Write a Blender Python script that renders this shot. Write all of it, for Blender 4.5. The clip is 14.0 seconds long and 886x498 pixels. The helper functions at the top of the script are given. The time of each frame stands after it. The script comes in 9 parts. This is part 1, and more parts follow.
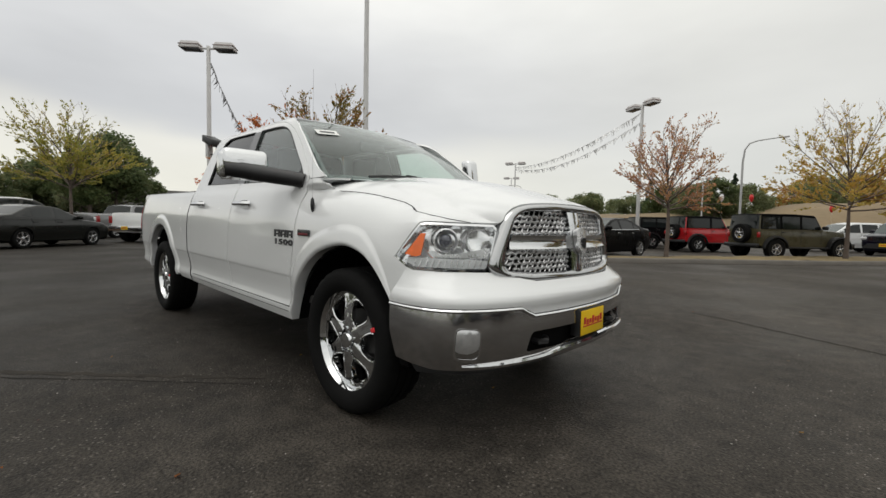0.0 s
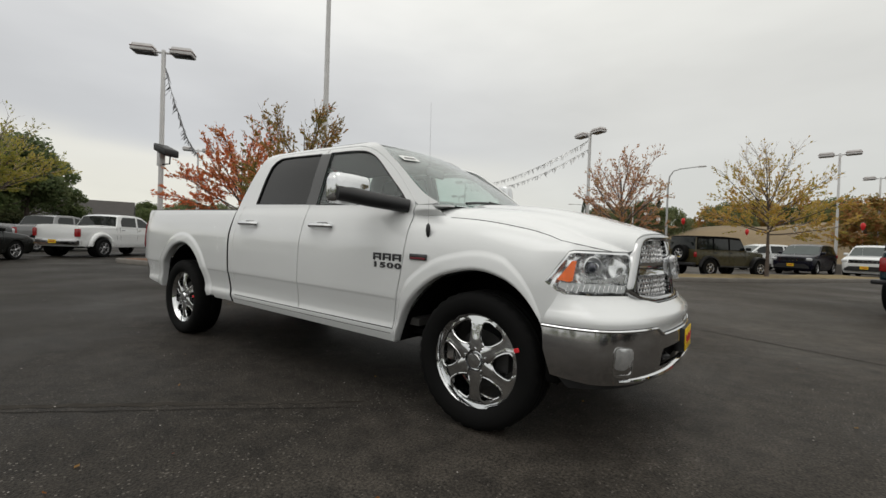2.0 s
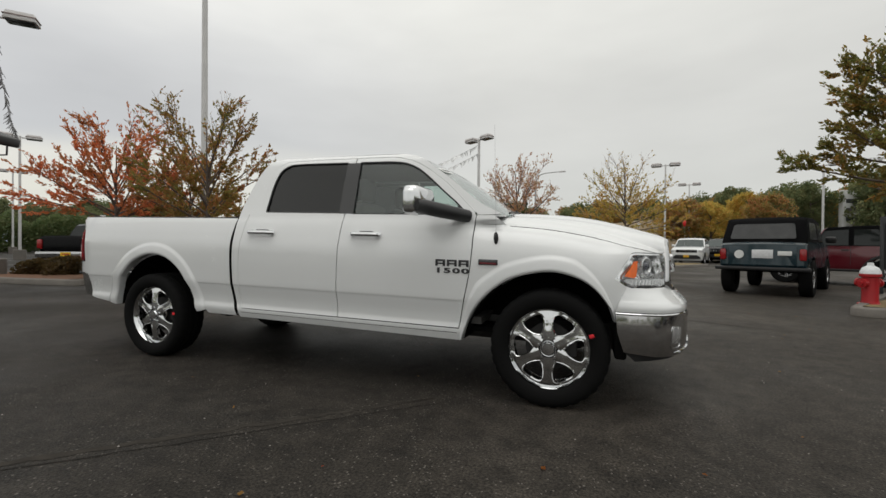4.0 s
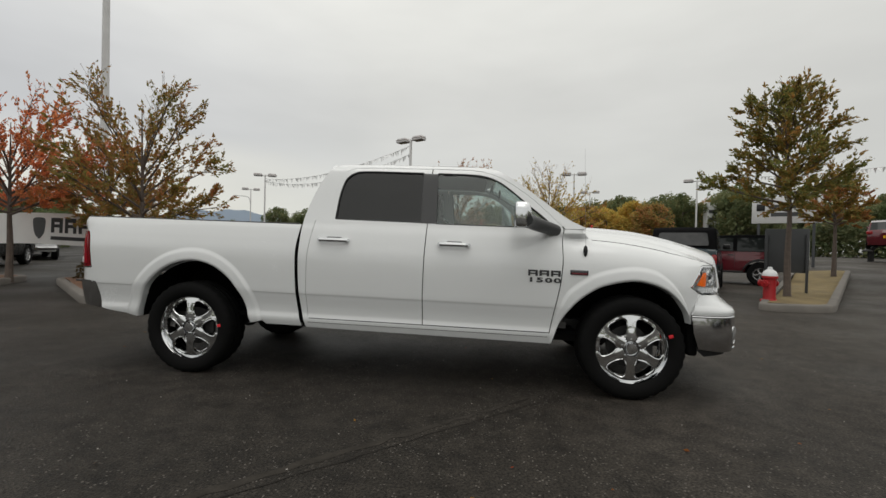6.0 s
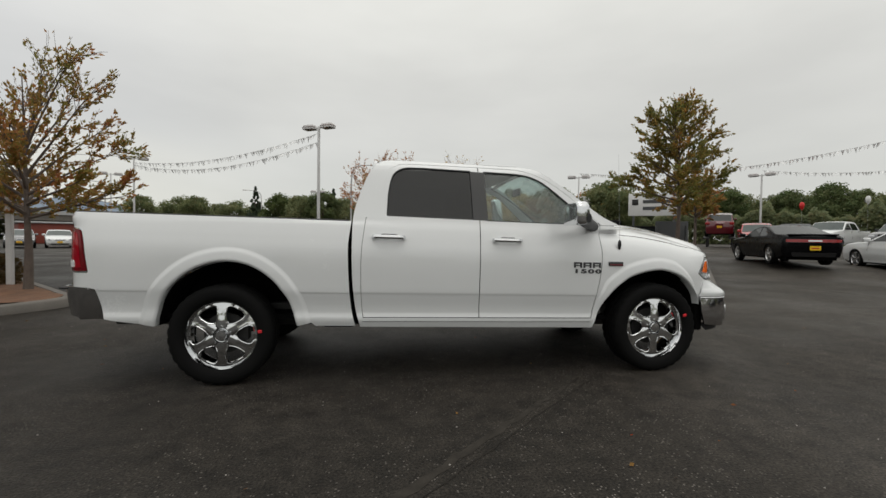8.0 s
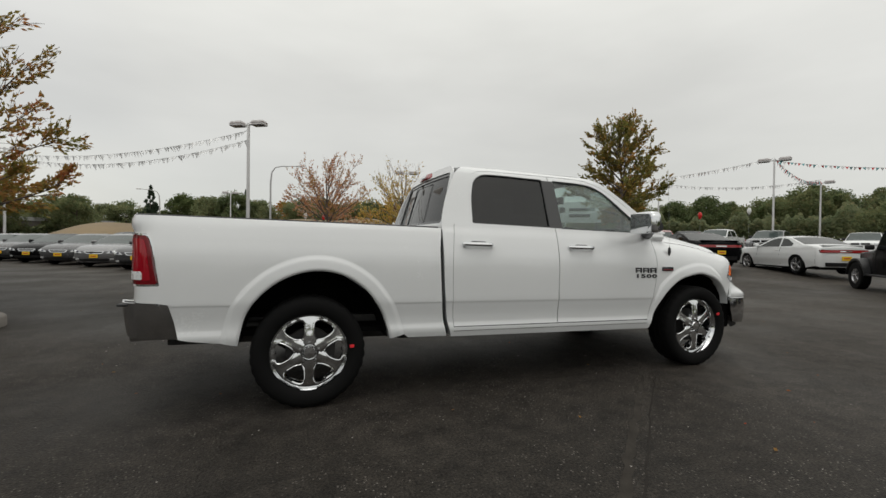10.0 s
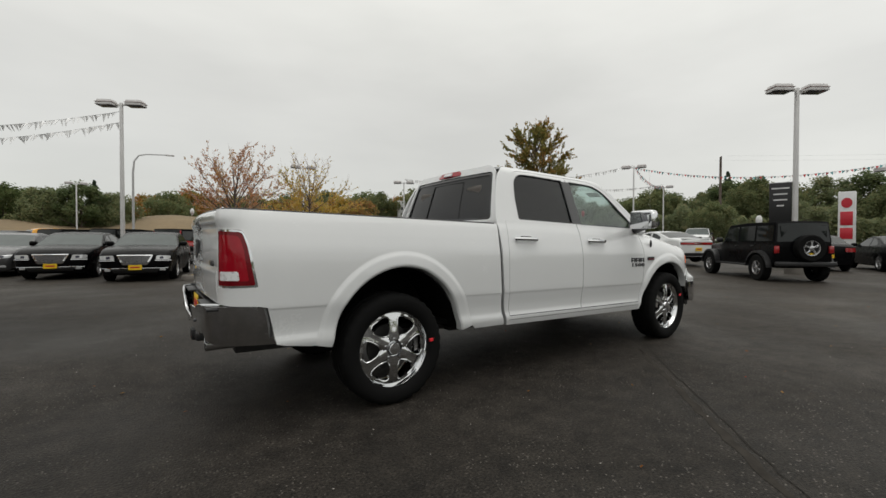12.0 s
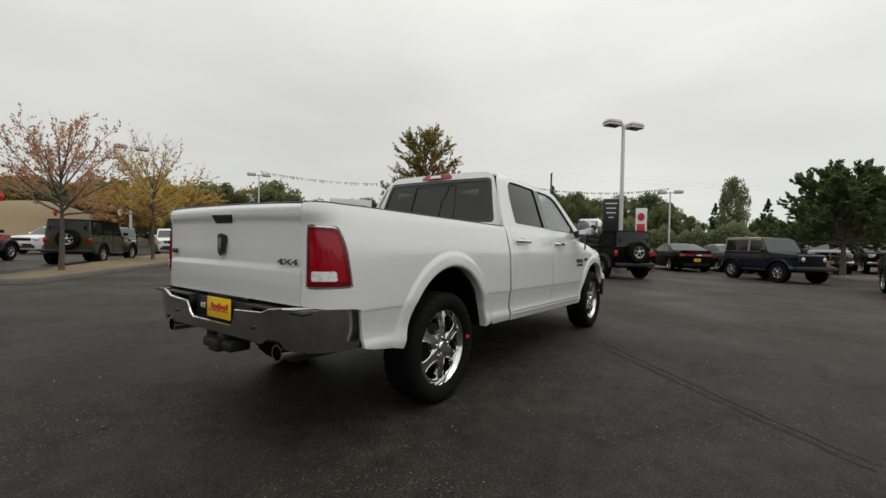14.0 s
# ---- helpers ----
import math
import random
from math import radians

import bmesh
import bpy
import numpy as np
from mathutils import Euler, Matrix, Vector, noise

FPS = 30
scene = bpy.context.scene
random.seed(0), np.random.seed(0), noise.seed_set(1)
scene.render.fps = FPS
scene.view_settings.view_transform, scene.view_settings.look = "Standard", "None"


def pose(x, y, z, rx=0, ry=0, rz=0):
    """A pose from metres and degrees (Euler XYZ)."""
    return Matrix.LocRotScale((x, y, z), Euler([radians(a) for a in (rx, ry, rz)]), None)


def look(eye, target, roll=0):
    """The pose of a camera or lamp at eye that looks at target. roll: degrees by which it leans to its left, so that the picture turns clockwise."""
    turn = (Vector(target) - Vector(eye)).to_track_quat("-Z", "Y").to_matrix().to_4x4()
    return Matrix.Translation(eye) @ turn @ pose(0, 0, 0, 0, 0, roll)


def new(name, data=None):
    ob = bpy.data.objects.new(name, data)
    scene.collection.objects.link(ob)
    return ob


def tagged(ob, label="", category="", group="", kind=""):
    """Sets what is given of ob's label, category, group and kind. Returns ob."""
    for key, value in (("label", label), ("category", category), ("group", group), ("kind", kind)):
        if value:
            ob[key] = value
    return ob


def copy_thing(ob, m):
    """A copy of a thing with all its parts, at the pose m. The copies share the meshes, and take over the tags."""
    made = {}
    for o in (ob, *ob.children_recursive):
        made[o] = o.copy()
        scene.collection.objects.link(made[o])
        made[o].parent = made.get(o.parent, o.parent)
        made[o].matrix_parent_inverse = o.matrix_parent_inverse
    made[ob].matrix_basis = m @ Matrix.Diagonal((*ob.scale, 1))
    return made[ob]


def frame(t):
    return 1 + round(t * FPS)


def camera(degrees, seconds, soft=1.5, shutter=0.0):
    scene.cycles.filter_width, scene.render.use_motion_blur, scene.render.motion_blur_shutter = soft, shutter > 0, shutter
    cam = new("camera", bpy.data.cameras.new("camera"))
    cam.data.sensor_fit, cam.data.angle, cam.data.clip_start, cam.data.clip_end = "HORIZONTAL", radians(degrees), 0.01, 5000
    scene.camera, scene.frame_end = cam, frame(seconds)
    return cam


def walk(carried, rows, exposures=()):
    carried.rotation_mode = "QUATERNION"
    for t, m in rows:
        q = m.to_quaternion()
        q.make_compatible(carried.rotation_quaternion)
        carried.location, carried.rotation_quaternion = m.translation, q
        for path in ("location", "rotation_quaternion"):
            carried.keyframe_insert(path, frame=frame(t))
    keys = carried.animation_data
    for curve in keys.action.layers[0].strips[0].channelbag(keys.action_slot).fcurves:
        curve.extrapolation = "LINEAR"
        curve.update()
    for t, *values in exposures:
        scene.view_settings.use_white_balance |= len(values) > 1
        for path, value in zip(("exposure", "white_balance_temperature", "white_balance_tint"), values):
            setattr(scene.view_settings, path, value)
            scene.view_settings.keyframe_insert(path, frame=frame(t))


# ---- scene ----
cam = camera(92.4, 14.0)
PATH = [
    (0, (5.804, -2.286, 1.058), (4.426, -0.841, 0.949), 1.2),
    (0.5, (5.586, -2.427, 1.046), (4.224, -0.967, 0.931), 1.5),
    (1, (5.375, -2.584, 1.075), (4.015, -1.118, 1.052), 1.3),
    (1.5, (5.255, -2.871, 1.105), (4.011, -1.305, 1.107), 2.3),
    (2, (5.083, -3.098, 1.089), (3.918, -1.473, 1.063), 1.9),
    (2.5, (4.83, -3.335, 1.111), (3.746, -1.654, 1.087), 1.1),
    (3, (4.609, -3.622, 1.111), (3.667, -1.858, 1.106), 0.9),
    (3.5, (4.359, -3.813, 1.107), (3.569, -1.976, 1.095), 0.7),
    (6, (2.678, -4.458, 1.193), (2.451, -2.471, 1.174), 1.3),
    (6.5, (2.334, -4.537, 1.191), (2.209, -2.542, 1.153), 1.4),
    (7, (1.956, -4.523, 1.202), (1.963, -2.524, 1.159), -0.7),
    (7.5, (1.604, -4.559, 1.207), (1.749, -2.564, 1.166), 1.1),
    (8, (1.271, -4.562, 1.215), (1.559, -2.584, 1.162), 0.7),
    (10.5, (-0.494, -4.12, 1.218), (0.312, -2.29, 1.193), 0.6),
    (11, (-0.851, -4.065, 1.217), (0.112, -2.313, 1.17), -0.1),
    (11.5, (-1.172, -3.882, 1.202), (-0.123, -2.18, 1.167), -1.0),
    (12, (-1.485, -3.681, 1.191), (-0.341, -2.041, 1.156), 0.1),
    (12.5, (-1.788, -3.505, 1.212), (-0.446, -2.022, 1.219), 0.3),
    (13, (-2.054, -3.212, 1.189), (-0.615, -1.823, 1.175), 0.3),
    (13.5, (-2.324, -2.953, 1.19), (-0.766, -1.698, 1.181), 1.5),
    (14, (-2.596, -2.729, 1.176), (-0.956, -1.585, 1.15), 1.3),
]
walk(cam, [(t, look(eye, target, roll)) for t, eye, target, roll in PATH], exposures=((0, 0.10), (1, 0.09), (2, 0.01), (3.5, -0.01), (6, -0.05), (8, -0.02), (10.5, 0.0), (14, 0.04)))

# ---- light: an even overcast, brighter overhead than at the horizon ----
world = bpy.data.worlds.new("overcast")
scene.world = world
world.use_nodes = True
wn, wl = world.node_tree.nodes, world.node_tree.links
wn.clear()
w_out = wn.new("ShaderNodeOutputWorld")
w_bg = wn.new("ShaderNodeBackground")
w_tc = wn.new("ShaderNodeTexCoord")
w_sep = wn.new("ShaderNodeSeparateXYZ")
wl.new(w_tc.outputs["Generated"], w_sep.inputs[0])
w_ramp = wn.new("ShaderNodeValToRGB")
w_ramp.color_ramp.interpolation = "EASE"
w_ramp.color_ramp.elements[0].position, w_ramp.color_ramp.elements[0].color = 0.0, (0.66, 0.66, 0.622, 1)
w_ramp.color_ramp.elements[1].position, w_ramp.color_ramp.elements[1].color = 1.0, (1.14, 1.13, 1.06, 1)
e = w_ramp.color_ramp.elements.new(0.30)
e.color = (0.72, 0.715, 0.676, 1)
e = w_ramp.color_ramp.elements.new(0.5)
e.color = (0.88, 0.875, 0.823, 1)
wl.new(w_sep.outputs["Z"], w_ramp.inputs[0])
# cloud sheets: broad bands stretched along the horizon
w_map = wn.new("ShaderNodeMapping")
w_map.inputs["Scale"].default_value = (1.0, 1.0, 3.2)
wl.new(w_tc.outputs["Generated"], w_map.inputs[0])
w_noise = wn.new("ShaderNodeTexNoise")
w_noise.inputs["Scale"].default_value = 2.2
w_noise.inputs["Detail"].default_value = 4.0
w_noise.inputs["Roughness"].default_value = 0.5
wl.new(w_map.outputs[0], w_noise.inputs["Vector"])
w_mr = wn.new("ShaderNodeMapRange")
w_mr.inputs["From Min"].default_value, w_mr.inputs["From Max"].default_value = 0.3, 0.7
w_mr.inputs["To Min"].default_value, w_mr.inputs["To Max"].default_value = 0.93, 1.07
wl.new(w_noise.outputs["Fac"], w_mr.inputs["Value"])
w_mul = wn.new("ShaderNodeMixRGB")
w_mul.blend_type = "MULTIPLY"
w_mul.inputs["Fac"].default_value = 1.0
wl.new(w_ramp.outputs[0], w_mul.inputs[1])
wl.new(w_mr.outputs[0], w_mul.inputs[2])
# blue-grey cloud bank with a pale gap below it towards the rear of the lot
w_dot = wn.new("ShaderNodeVectorMath")
w_dot.operation = "DOT_PRODUCT"
w_dot.inputs[1].default_value = (-0.97, 0.24, 0.0)
wl.new(w_tc.outputs["Generated"], w_dot.inputs[0])
w_side = wn.new("ShaderNodeMapRange")
w_side.inputs["From Min"].default_value, w_side.inputs["From Max"].default_value = 0.45, 0.95
wl.new(w_dot.outputs["Value"], w_side.inputs["Value"])
w_band = wn.new("ShaderNodeValToRGB")
w_band.color_ramp.interpolation = "EASE"
be = w_band.color_ramp.elements
be[0].position, be[0].color = 0.0, (0.93, 0.92, 0.88, 1)
be[1].position, be[1].color = 0.5, (0.98, 0.98, 1.0, 1)
for p_, c_ in ((0.09, (1.13, 1.105, 1.05, 1)), (0.15, (1.10, 1.08, 1.04, 1)), (0.21, (0.80, 0.81, 0.86, 1)), (0.33, (0.86, 0.87, 0.92, 1))):
    e = be.new(p_)
    e.color = c_
w_wob = wn.new("ShaderNodeMath")
w_wob.operation = "MULTIPLY_ADD"
w_wob.inputs[1].default_value = 0.14
wl.new(w_noise.outputs["Fac"], w_wob.inputs[0])
w_sub = wn.new("ShaderNodeMath")
w_sub.operation = "SUBTRACT"
w_sub.inputs[1].default_value = 0.07
wl.new(w_sep.outputs["Z"], w_sub.inputs[0])
wl.new(w_sub.outputs[0], w_wob.inputs[2])
wl.new(w_wob.outputs[0], w_band.inputs[0])
w_mul2 = wn.new("ShaderNodeMixRGB")
w_mul2.blend_type = "MULTIPLY"
wl.new(w_side.outputs[0], w_mul2.inputs["Fac"])
wl.new(w_mul.outputs[0], w_mul2.inputs[1])
wl.new(w_band.outputs[0], w_mul2.inputs[2])
# thicker cloud over the far side of the lot
w_dot2 = wn.new("ShaderNodeVectorMath")
w_dot2.operation = "DOT_PRODUCT"
w_dot2.inputs[1].default_value = (0.26, 0.966, 0.0)
wl.new(w_tc.outputs["Generated"], w_dot2.inputs[0])
w_dull = wn.new("ShaderNodeMapRange")
w_dull.interpolation_type = "SMOOTHSTEP"
w_dull.inputs["From Min"].default_value, w_dull.inputs["From Max"].default_value = 0.55, 0.98
w_dull.inputs["To Min"].default_value, w_dull.inputs["To Max"].default_value = 1.0, 0.91
wl.new(w_dot2.outputs["Value"], w_dull.inputs["Value"])
w_mul3 = wn.new("ShaderNodeMixRGB")
w_mul3.blend_type = "MULTIPLY"
w_mul3.inputs["Fac"].default_value = 1.0
wl.new(w_mul2.outputs[0], w_mul3.inputs[1])
wl.new(w_dull.outputs[0], w_mul3.inputs[2])
# a little open-sky blue mixed in behind the cloud
w_sky = wn.new("ShaderNodeTexSky")
w_sky.sky_type = "NISHITA"
w_sky.sun_disc = False
w_sky.sun_elevation, w_sky.sun_rotation = radians(48), radians(150)
w_add = wn.new("ShaderNodeMixRGB")
w_add.blend_type = "ADD"
w_add.inputs["Fac"].default_value = 0.008
wl.new(w_mul3.outputs[0], w_add.inputs[1])
wl.new(w_sky.outputs[0], w_add.inputs[2])
wl.new(w_add.outputs[0], w_bg.inputs["Color"])
w_bg.inputs["Strength"].default_value = 1.0
wl.new(w_bg.outputs[0], w_out.inputs["Surface"])

sun = new("sun", bpy.data.lights.new("sun", "SUN"))
sun.data.energy, sun.data.angle, sun.data.color = 0.55, radians(45), (1.0, 0.98, 0.95)
sun.matrix_world = look((0, 0, 50), (1, 13, 0))
scene.view_settings.exposure = 0.0

# ---- materials ----
def mat(name, color, rough=0.5, metal=0.0, vary=0.1, scale=8.0, fine=60.0, bump=0.0, coat=0.0, spec=0.5, rough_vary=0.08, per_object=0.0):
    """A surface with two scales of variation in colour and gloss, and fine relief."""
    m = bpy.data.materials.new(name)
    m.use_nodes = True
    n, l = m.node_tree.nodes, m.node_tree.links
    b = n["Principled BSDF"]
    b.inputs["Metallic"].default_value = metal
    b.inputs["Specular IOR Level"].default_value = spec
    b.inputs["Coat Weight"].default_value = coat
    b.inputs["Coat Roughness"].default_value = 0.04
    tc = n.new("ShaderNodeTexCoord")
    n1, n2 = n.new("ShaderNodeTexNoise"), n.new("ShaderNodeTexNoise")
    n1.inputs["Scale"].default_value, n2.inputs["Scale"].default_value = scale, fine
    n1.inputs["Detail"].default_value, n2.inputs["Detail"].default_value = 4, 3
    l.new(tc.outputs["Object"], n1.inputs["Vector"])
    l.new(tc.outputs["Object"], n2.inputs["Vector"])
    mx = n.new("ShaderNodeMath")
    mx.operation = "MULTIPLY_ADD"
    mx.inputs[1].default_value = 0.35
    l.new(n2.outputs["Fac"], mx.inputs[0])
    l.new(n1.outputs["Fac"], mx.inputs[2])
    mr = n.new("ShaderNodeMapRange")
    mr.inputs["From Min"].default_value, mr.inputs["From Max"].default_value = 0.35, 1.0
    mr.inputs["To Min"].default_value, mr.inputs["To Max"].default_value = 1 - vary, 1 + vary
    l.new(mx.outputs[0], mr.inputs["Value"])
    mul = n.new("ShaderNodeMixRGB")
    mul.blend_type = "MULTIPLY"
    mul.inputs["Fac"].default_value = 1.0
    mul.inputs[1].default_value = (*color, 1)
    l.new(mr.outputs[0], mul.inputs[2])
    last = mul.outputs[0]
    if per_object:
        oi = n.new("ShaderNodeObjectInfo")
        r2 = n.new("ShaderNodeMapRange")
        r2.inputs["To Min"].default_value, r2.inputs["To Max"].default_value = 1 - per_object, 1 + per_object
        l.new(oi.outputs["Random"], r2.inputs["Value"])
        m2 = n.new("ShaderNodeMixRGB")
        m2.blend_type = "MULTIPLY"
        m2.inputs["Fac"].default_value = 1.0
        l.new(last, m2.inputs[1])
        l.new(r2.outputs[0], m2.inputs[2])
        last = m2.outputs[0]
    l.new(last, b.inputs["Base Color"])
    rr = n.new("ShaderNodeMapRange")
    rr.inputs["From Min"].default_value, rr.inputs["From Max"].default_value = 0.35, 1.0
    rr.inputs["To Min"].default_value, rr.inputs["To Max"].default_value = max(0.0, rough - rough_vary), min(1.0, rough + rough_vary)
    l.new(mx.outputs[0], rr.inputs["Value"])
    l.new(rr.outputs[0], b.inputs["Roughness"])
    if bump:
        bp = n.new("ShaderNodeBump")
        bp.inputs["Strength"].default_value, bp.inputs["Distance"].default_value = 0.6, bump
        l.new(n2.outputs["Fac"], bp.inputs["Height"])
        l.new(bp.outputs[0], b.inputs["Normal"])
    return m


def glass_mat(name, tint, gloss=1.0, ior=1.55):
    """Thin sheet glass: tinted see-through with a mirror reflection that grows towards grazing."""
    m = bpy.data.materials.new(name)
    m.use_nodes = True
    n, l = m.node_tree.nodes, m.node_tree.links
    n.clear()
    o, mix = n.new("ShaderNodeOutputMaterial"), n.new("ShaderNodeMixShader")
    tr, gl, fr = n.new("ShaderNodeBsdfTransparent"), n.new("ShaderNodeBsdfGlossy"), n.new("ShaderNodeLayerWeight")
    tr.inputs["Color"].default_value = (*tint, 1)
    gl.inputs["Roughness"].default_value = 0.01
    gl.inputs["Color"].default_value = (gloss, gloss, gloss, 1)
    fr.inputs["Blend"].default_value = 0.5
    f0 = ((ior - 1) / (ior + 1)) ** 2
    pw, ma = n.new("ShaderNodeMath"), n.new("ShaderNodeMath")
    pw.operation, ma.operation = "POWER", "MULTIPLY_ADD"
    pw.inputs[1].default_value = 5.0
    ma.inputs[1].default_value, ma.inputs[2].default_value = 1 - f0, f0
    l.new(fr.outputs["Facing"], pw.inputs[0])
    l.new(pw.outputs[0], ma.inputs[0])
    ns, bp = n.new("ShaderNodeTexNoise"), n.new("ShaderNodeBump")
    ns.inputs["Scale"].default_value = 2.5
    bp.inputs["Strength"].default_value, bp.inputs["Distance"].default_value = 0.03, 0.05
    l.new(ns.outputs["Fac"], bp.inputs["Height"])
    l.new(bp.outputs[0], gl.inputs["Normal"])
    l.new(ma.outputs[0], mix.inputs[0])
    l.new(tr.outputs[0], mix.inputs[1])
    l.new(gl.outputs[0], mix.inputs[2])
    l.new(mix.outputs[0], o.inputs["Surface"])
    return m


def asphalt_mat():
    """Dark seal-coated asphalt: pale stone chips, worn streaks, hairline seams and drier patches."""
    m = bpy.data.materials.new("asphalt")
    m.use_nodes = True
    n, l = m.node_tree.nodes, m.node_tree.links
    b = n["Principled BSDF"]
    tc = n.new("ShaderNodeTexCoord")

    def noise_tex(scale, detail=3.0, rough=0.5):
        t = n.new("ShaderNodeTexNoise")
        t.inputs["Scale"].default_value, t.inputs["Detail"].default_value, t.inputs["Roughness"].default_value = scale, detail, rough
        l.new(tc.outputs["Object"], t.inputs["Vector"])
        return t.outputs["Fac"]

    def ramp(src, stops):
        r = n.new("ShaderNodeValToRGB")
        els = r.color_ramp.elements
        els[0].position, els[0].color = stops[0][0], (*stops[0][1], 1)
        els[1].position, els[1].color = stops[-1][0], (*stops[-1][1], 1)
        for p, c in stops[1:-1]:
            q = els.new(p)
            q.color = (*c, 1)
        l.new(src, r.inputs[0])
        return r.outputs[0]

    def mixed(kind, fac, a, c):
        x = n.new("ShaderNodeMixRGB")
        x.blend_type = kind
        if isinstance(fac, float):
            x.inputs["Fac"].default_value = fac
        else:
            l.new(fac, x.inputs["Fac"])
        l.new(a, x.inputs[1])
        if isinstance(c, tuple):
            x.inputs[2].default_value = (*c, 1)
        else:
            l.new(c, x.inputs[2])
        return x.outputs[0]

    base = ramp(noise_tex(0.35, 5.0, 0.6), [(0.3, (0.0185, 0.0163, 0.0140)), (0.55, (0.0265, 0.0233, 0.0200)), (0.75, (0.042, 0.0370, 0.0320))])
    mid = ramp(noise_tex(6.0, 5.0, 0.65), [(0.3, (0.55, 0.55, 0.55)), (0.7, (1.40, 1.38, 1.34))])
    c = mixed("MULTIPLY", 1.0, base, mid)
    # paler by degrees towards +x and +y, with a noisy edge
    sx = n.new("ShaderNodeSeparateXYZ")
    l.new(tc.outputs["Object"], sx.inputs[0])
    edge = n.new("ShaderNodeMath")
    edge.operation = "MULTIPLY_ADD"
    edge.inputs[1].default_value = 5.0
    l.new(noise_tex(0.25, 4.0), edge.inputs[0])
    back = n.new("ShaderNodeMath")
    back.operation = "MAXIMUM"
    l.new(sx.outputs["Y"], back.inputs[0])
    back.inputs[1].default_value = 0.0
    reach = n.new("ShaderNodeMath")
    reach.operation = "ADD"
    l.new(sx.outputs["X"], reach.inputs[0])
    l.new(back.outputs[0], reach.inputs[1])
    l.new(reach.outputs[0], edge.inputs[2])
    old = n.new("ShaderNodeMapRange")
    old.inputs["From Min"].default_value, old.inputs["From Max"].default_value = 4.0, 12.0
    old.inputs["To Min"].default_value, old.inputs["To Max"].default_value = 0.92, 1.85
    l.new(edge.outputs[0], old.inputs["Value"])
    c = mixed("MULTIPLY", 1.0, c, old.outputs[0])
    grain = ramp(noise_tex(70.0, 3.0, 0.6), [(0.32, (0.30, 0.30, 0.30)), (0.68, (1.75, 1.75, 1.75))])
    c = mixed("MULTIPLY", 1.0, c, grain)
    # pale chips
    v = n.new("ShaderNodeTexVoronoi")
    v.inputs["Scale"].default_value = 62.0
    l.new(tc.outputs["Object"], v.inputs["Vector"])
    pick = n.new("ShaderNodeMath")
    pick.operation = "GREATER_THAN"
    pick.inputs[1].default_value = 0.87
    sepc = n.new("ShaderNodeSeparateColor")
    l.new(v.outputs["Color"], sepc.inputs[0])
    l.new(sepc.outputs[0], pick.inputs[0])
    near = n.new("ShaderNodeMath")
    near.operation = "LESS_THAN"
    near.inputs[1].default_value = 0.33
    l.new(v.outputs["Distance"], near.inputs[0])
    chip = n.new("ShaderNodeMath")
    chip.operation = "MULTIPLY"
    l.new(pick.outputs[0], chip.inputs[0])
    l.new(near.outputs[0], chip.inputs[1])
    sparse = ramp(noise_tex(0.9, 3.0), [(0.38, (0.10, 0.10, 0.10)), (0.66, (0.80, 0.80, 0.80))])
    chipf = n.new("ShaderNodeMath")
    chipf.operation = "MULTIPLY"
    l.new(chip.outputs[0], chipf.inputs[0])
    l.new(sparse, chipf.inputs[1])
    c = mixed("MIX", chipf.outputs[0], c, (0.19, 0.172, 0.155))
    # hairline seams
    mp = n.new("ShaderNodeMapping")
    mp.inputs["Rotation"].default_value = (0, 0, radians(23))
    l.new(tc.outputs["Object"], mp.inputs[0])
    wob = n.new("ShaderNodeTexNoise")
    wob.inputs["Scale"].default_value = 1.3
    wob.inputs["Detail"].default_value = 6.0
    l.new(mp.outputs[0], wob.inputs["Vector"])
    addv = n.new("ShaderNodeVectorMath")
    addv.operation = "MULTIPLY_ADD"
    addv.inputs[1].default_value = (0.5, 0.5, 0)
    l.new(wob.outputs["Color"], addv.inputs[0])
    l.new(mp.outputs[0], addv.inputs[2])
    cr = n.new("ShaderNodeTexVoronoi")
    cr.feature = "DISTANCE_TO_EDGE"
    cr.inputs["Scale"].default_value = 0.22
    l.new(addv.outputs[0], cr.inputs["Vector"])
    crack = ramp(cr.outputs["Distance"], [(0.0, (0.45, 0.45, 0.45)), (0.0035, (0.8, 0.8, 0.8)), (0.006, (1, 1, 1))])
    c = mixed("MULTIPLY", 0.25, c, crack)
    l.new(c, b.inputs["Base Color"])
    rg = ramp(noise_tex(0.5, 4.0), [(0.35, (0.50, 0.50, 0.50)), (0.65, (0.72, 0.72, 0.72))])
    l.new(rg, b.inputs["Roughness"])
    b.inputs["Specular IOR Level"].default_value = 0.145
    bp = n.new("ShaderNodeBump")
    bp.inputs["Strength"].default_value, bp.inputs["Distance"].default_value = 1.0, 0.008
    l.new(noise_tex(75.0, 3.0), bp.inputs["Height"])
    l.new(bp.outputs[0], b.inputs["Normal"])
    return m


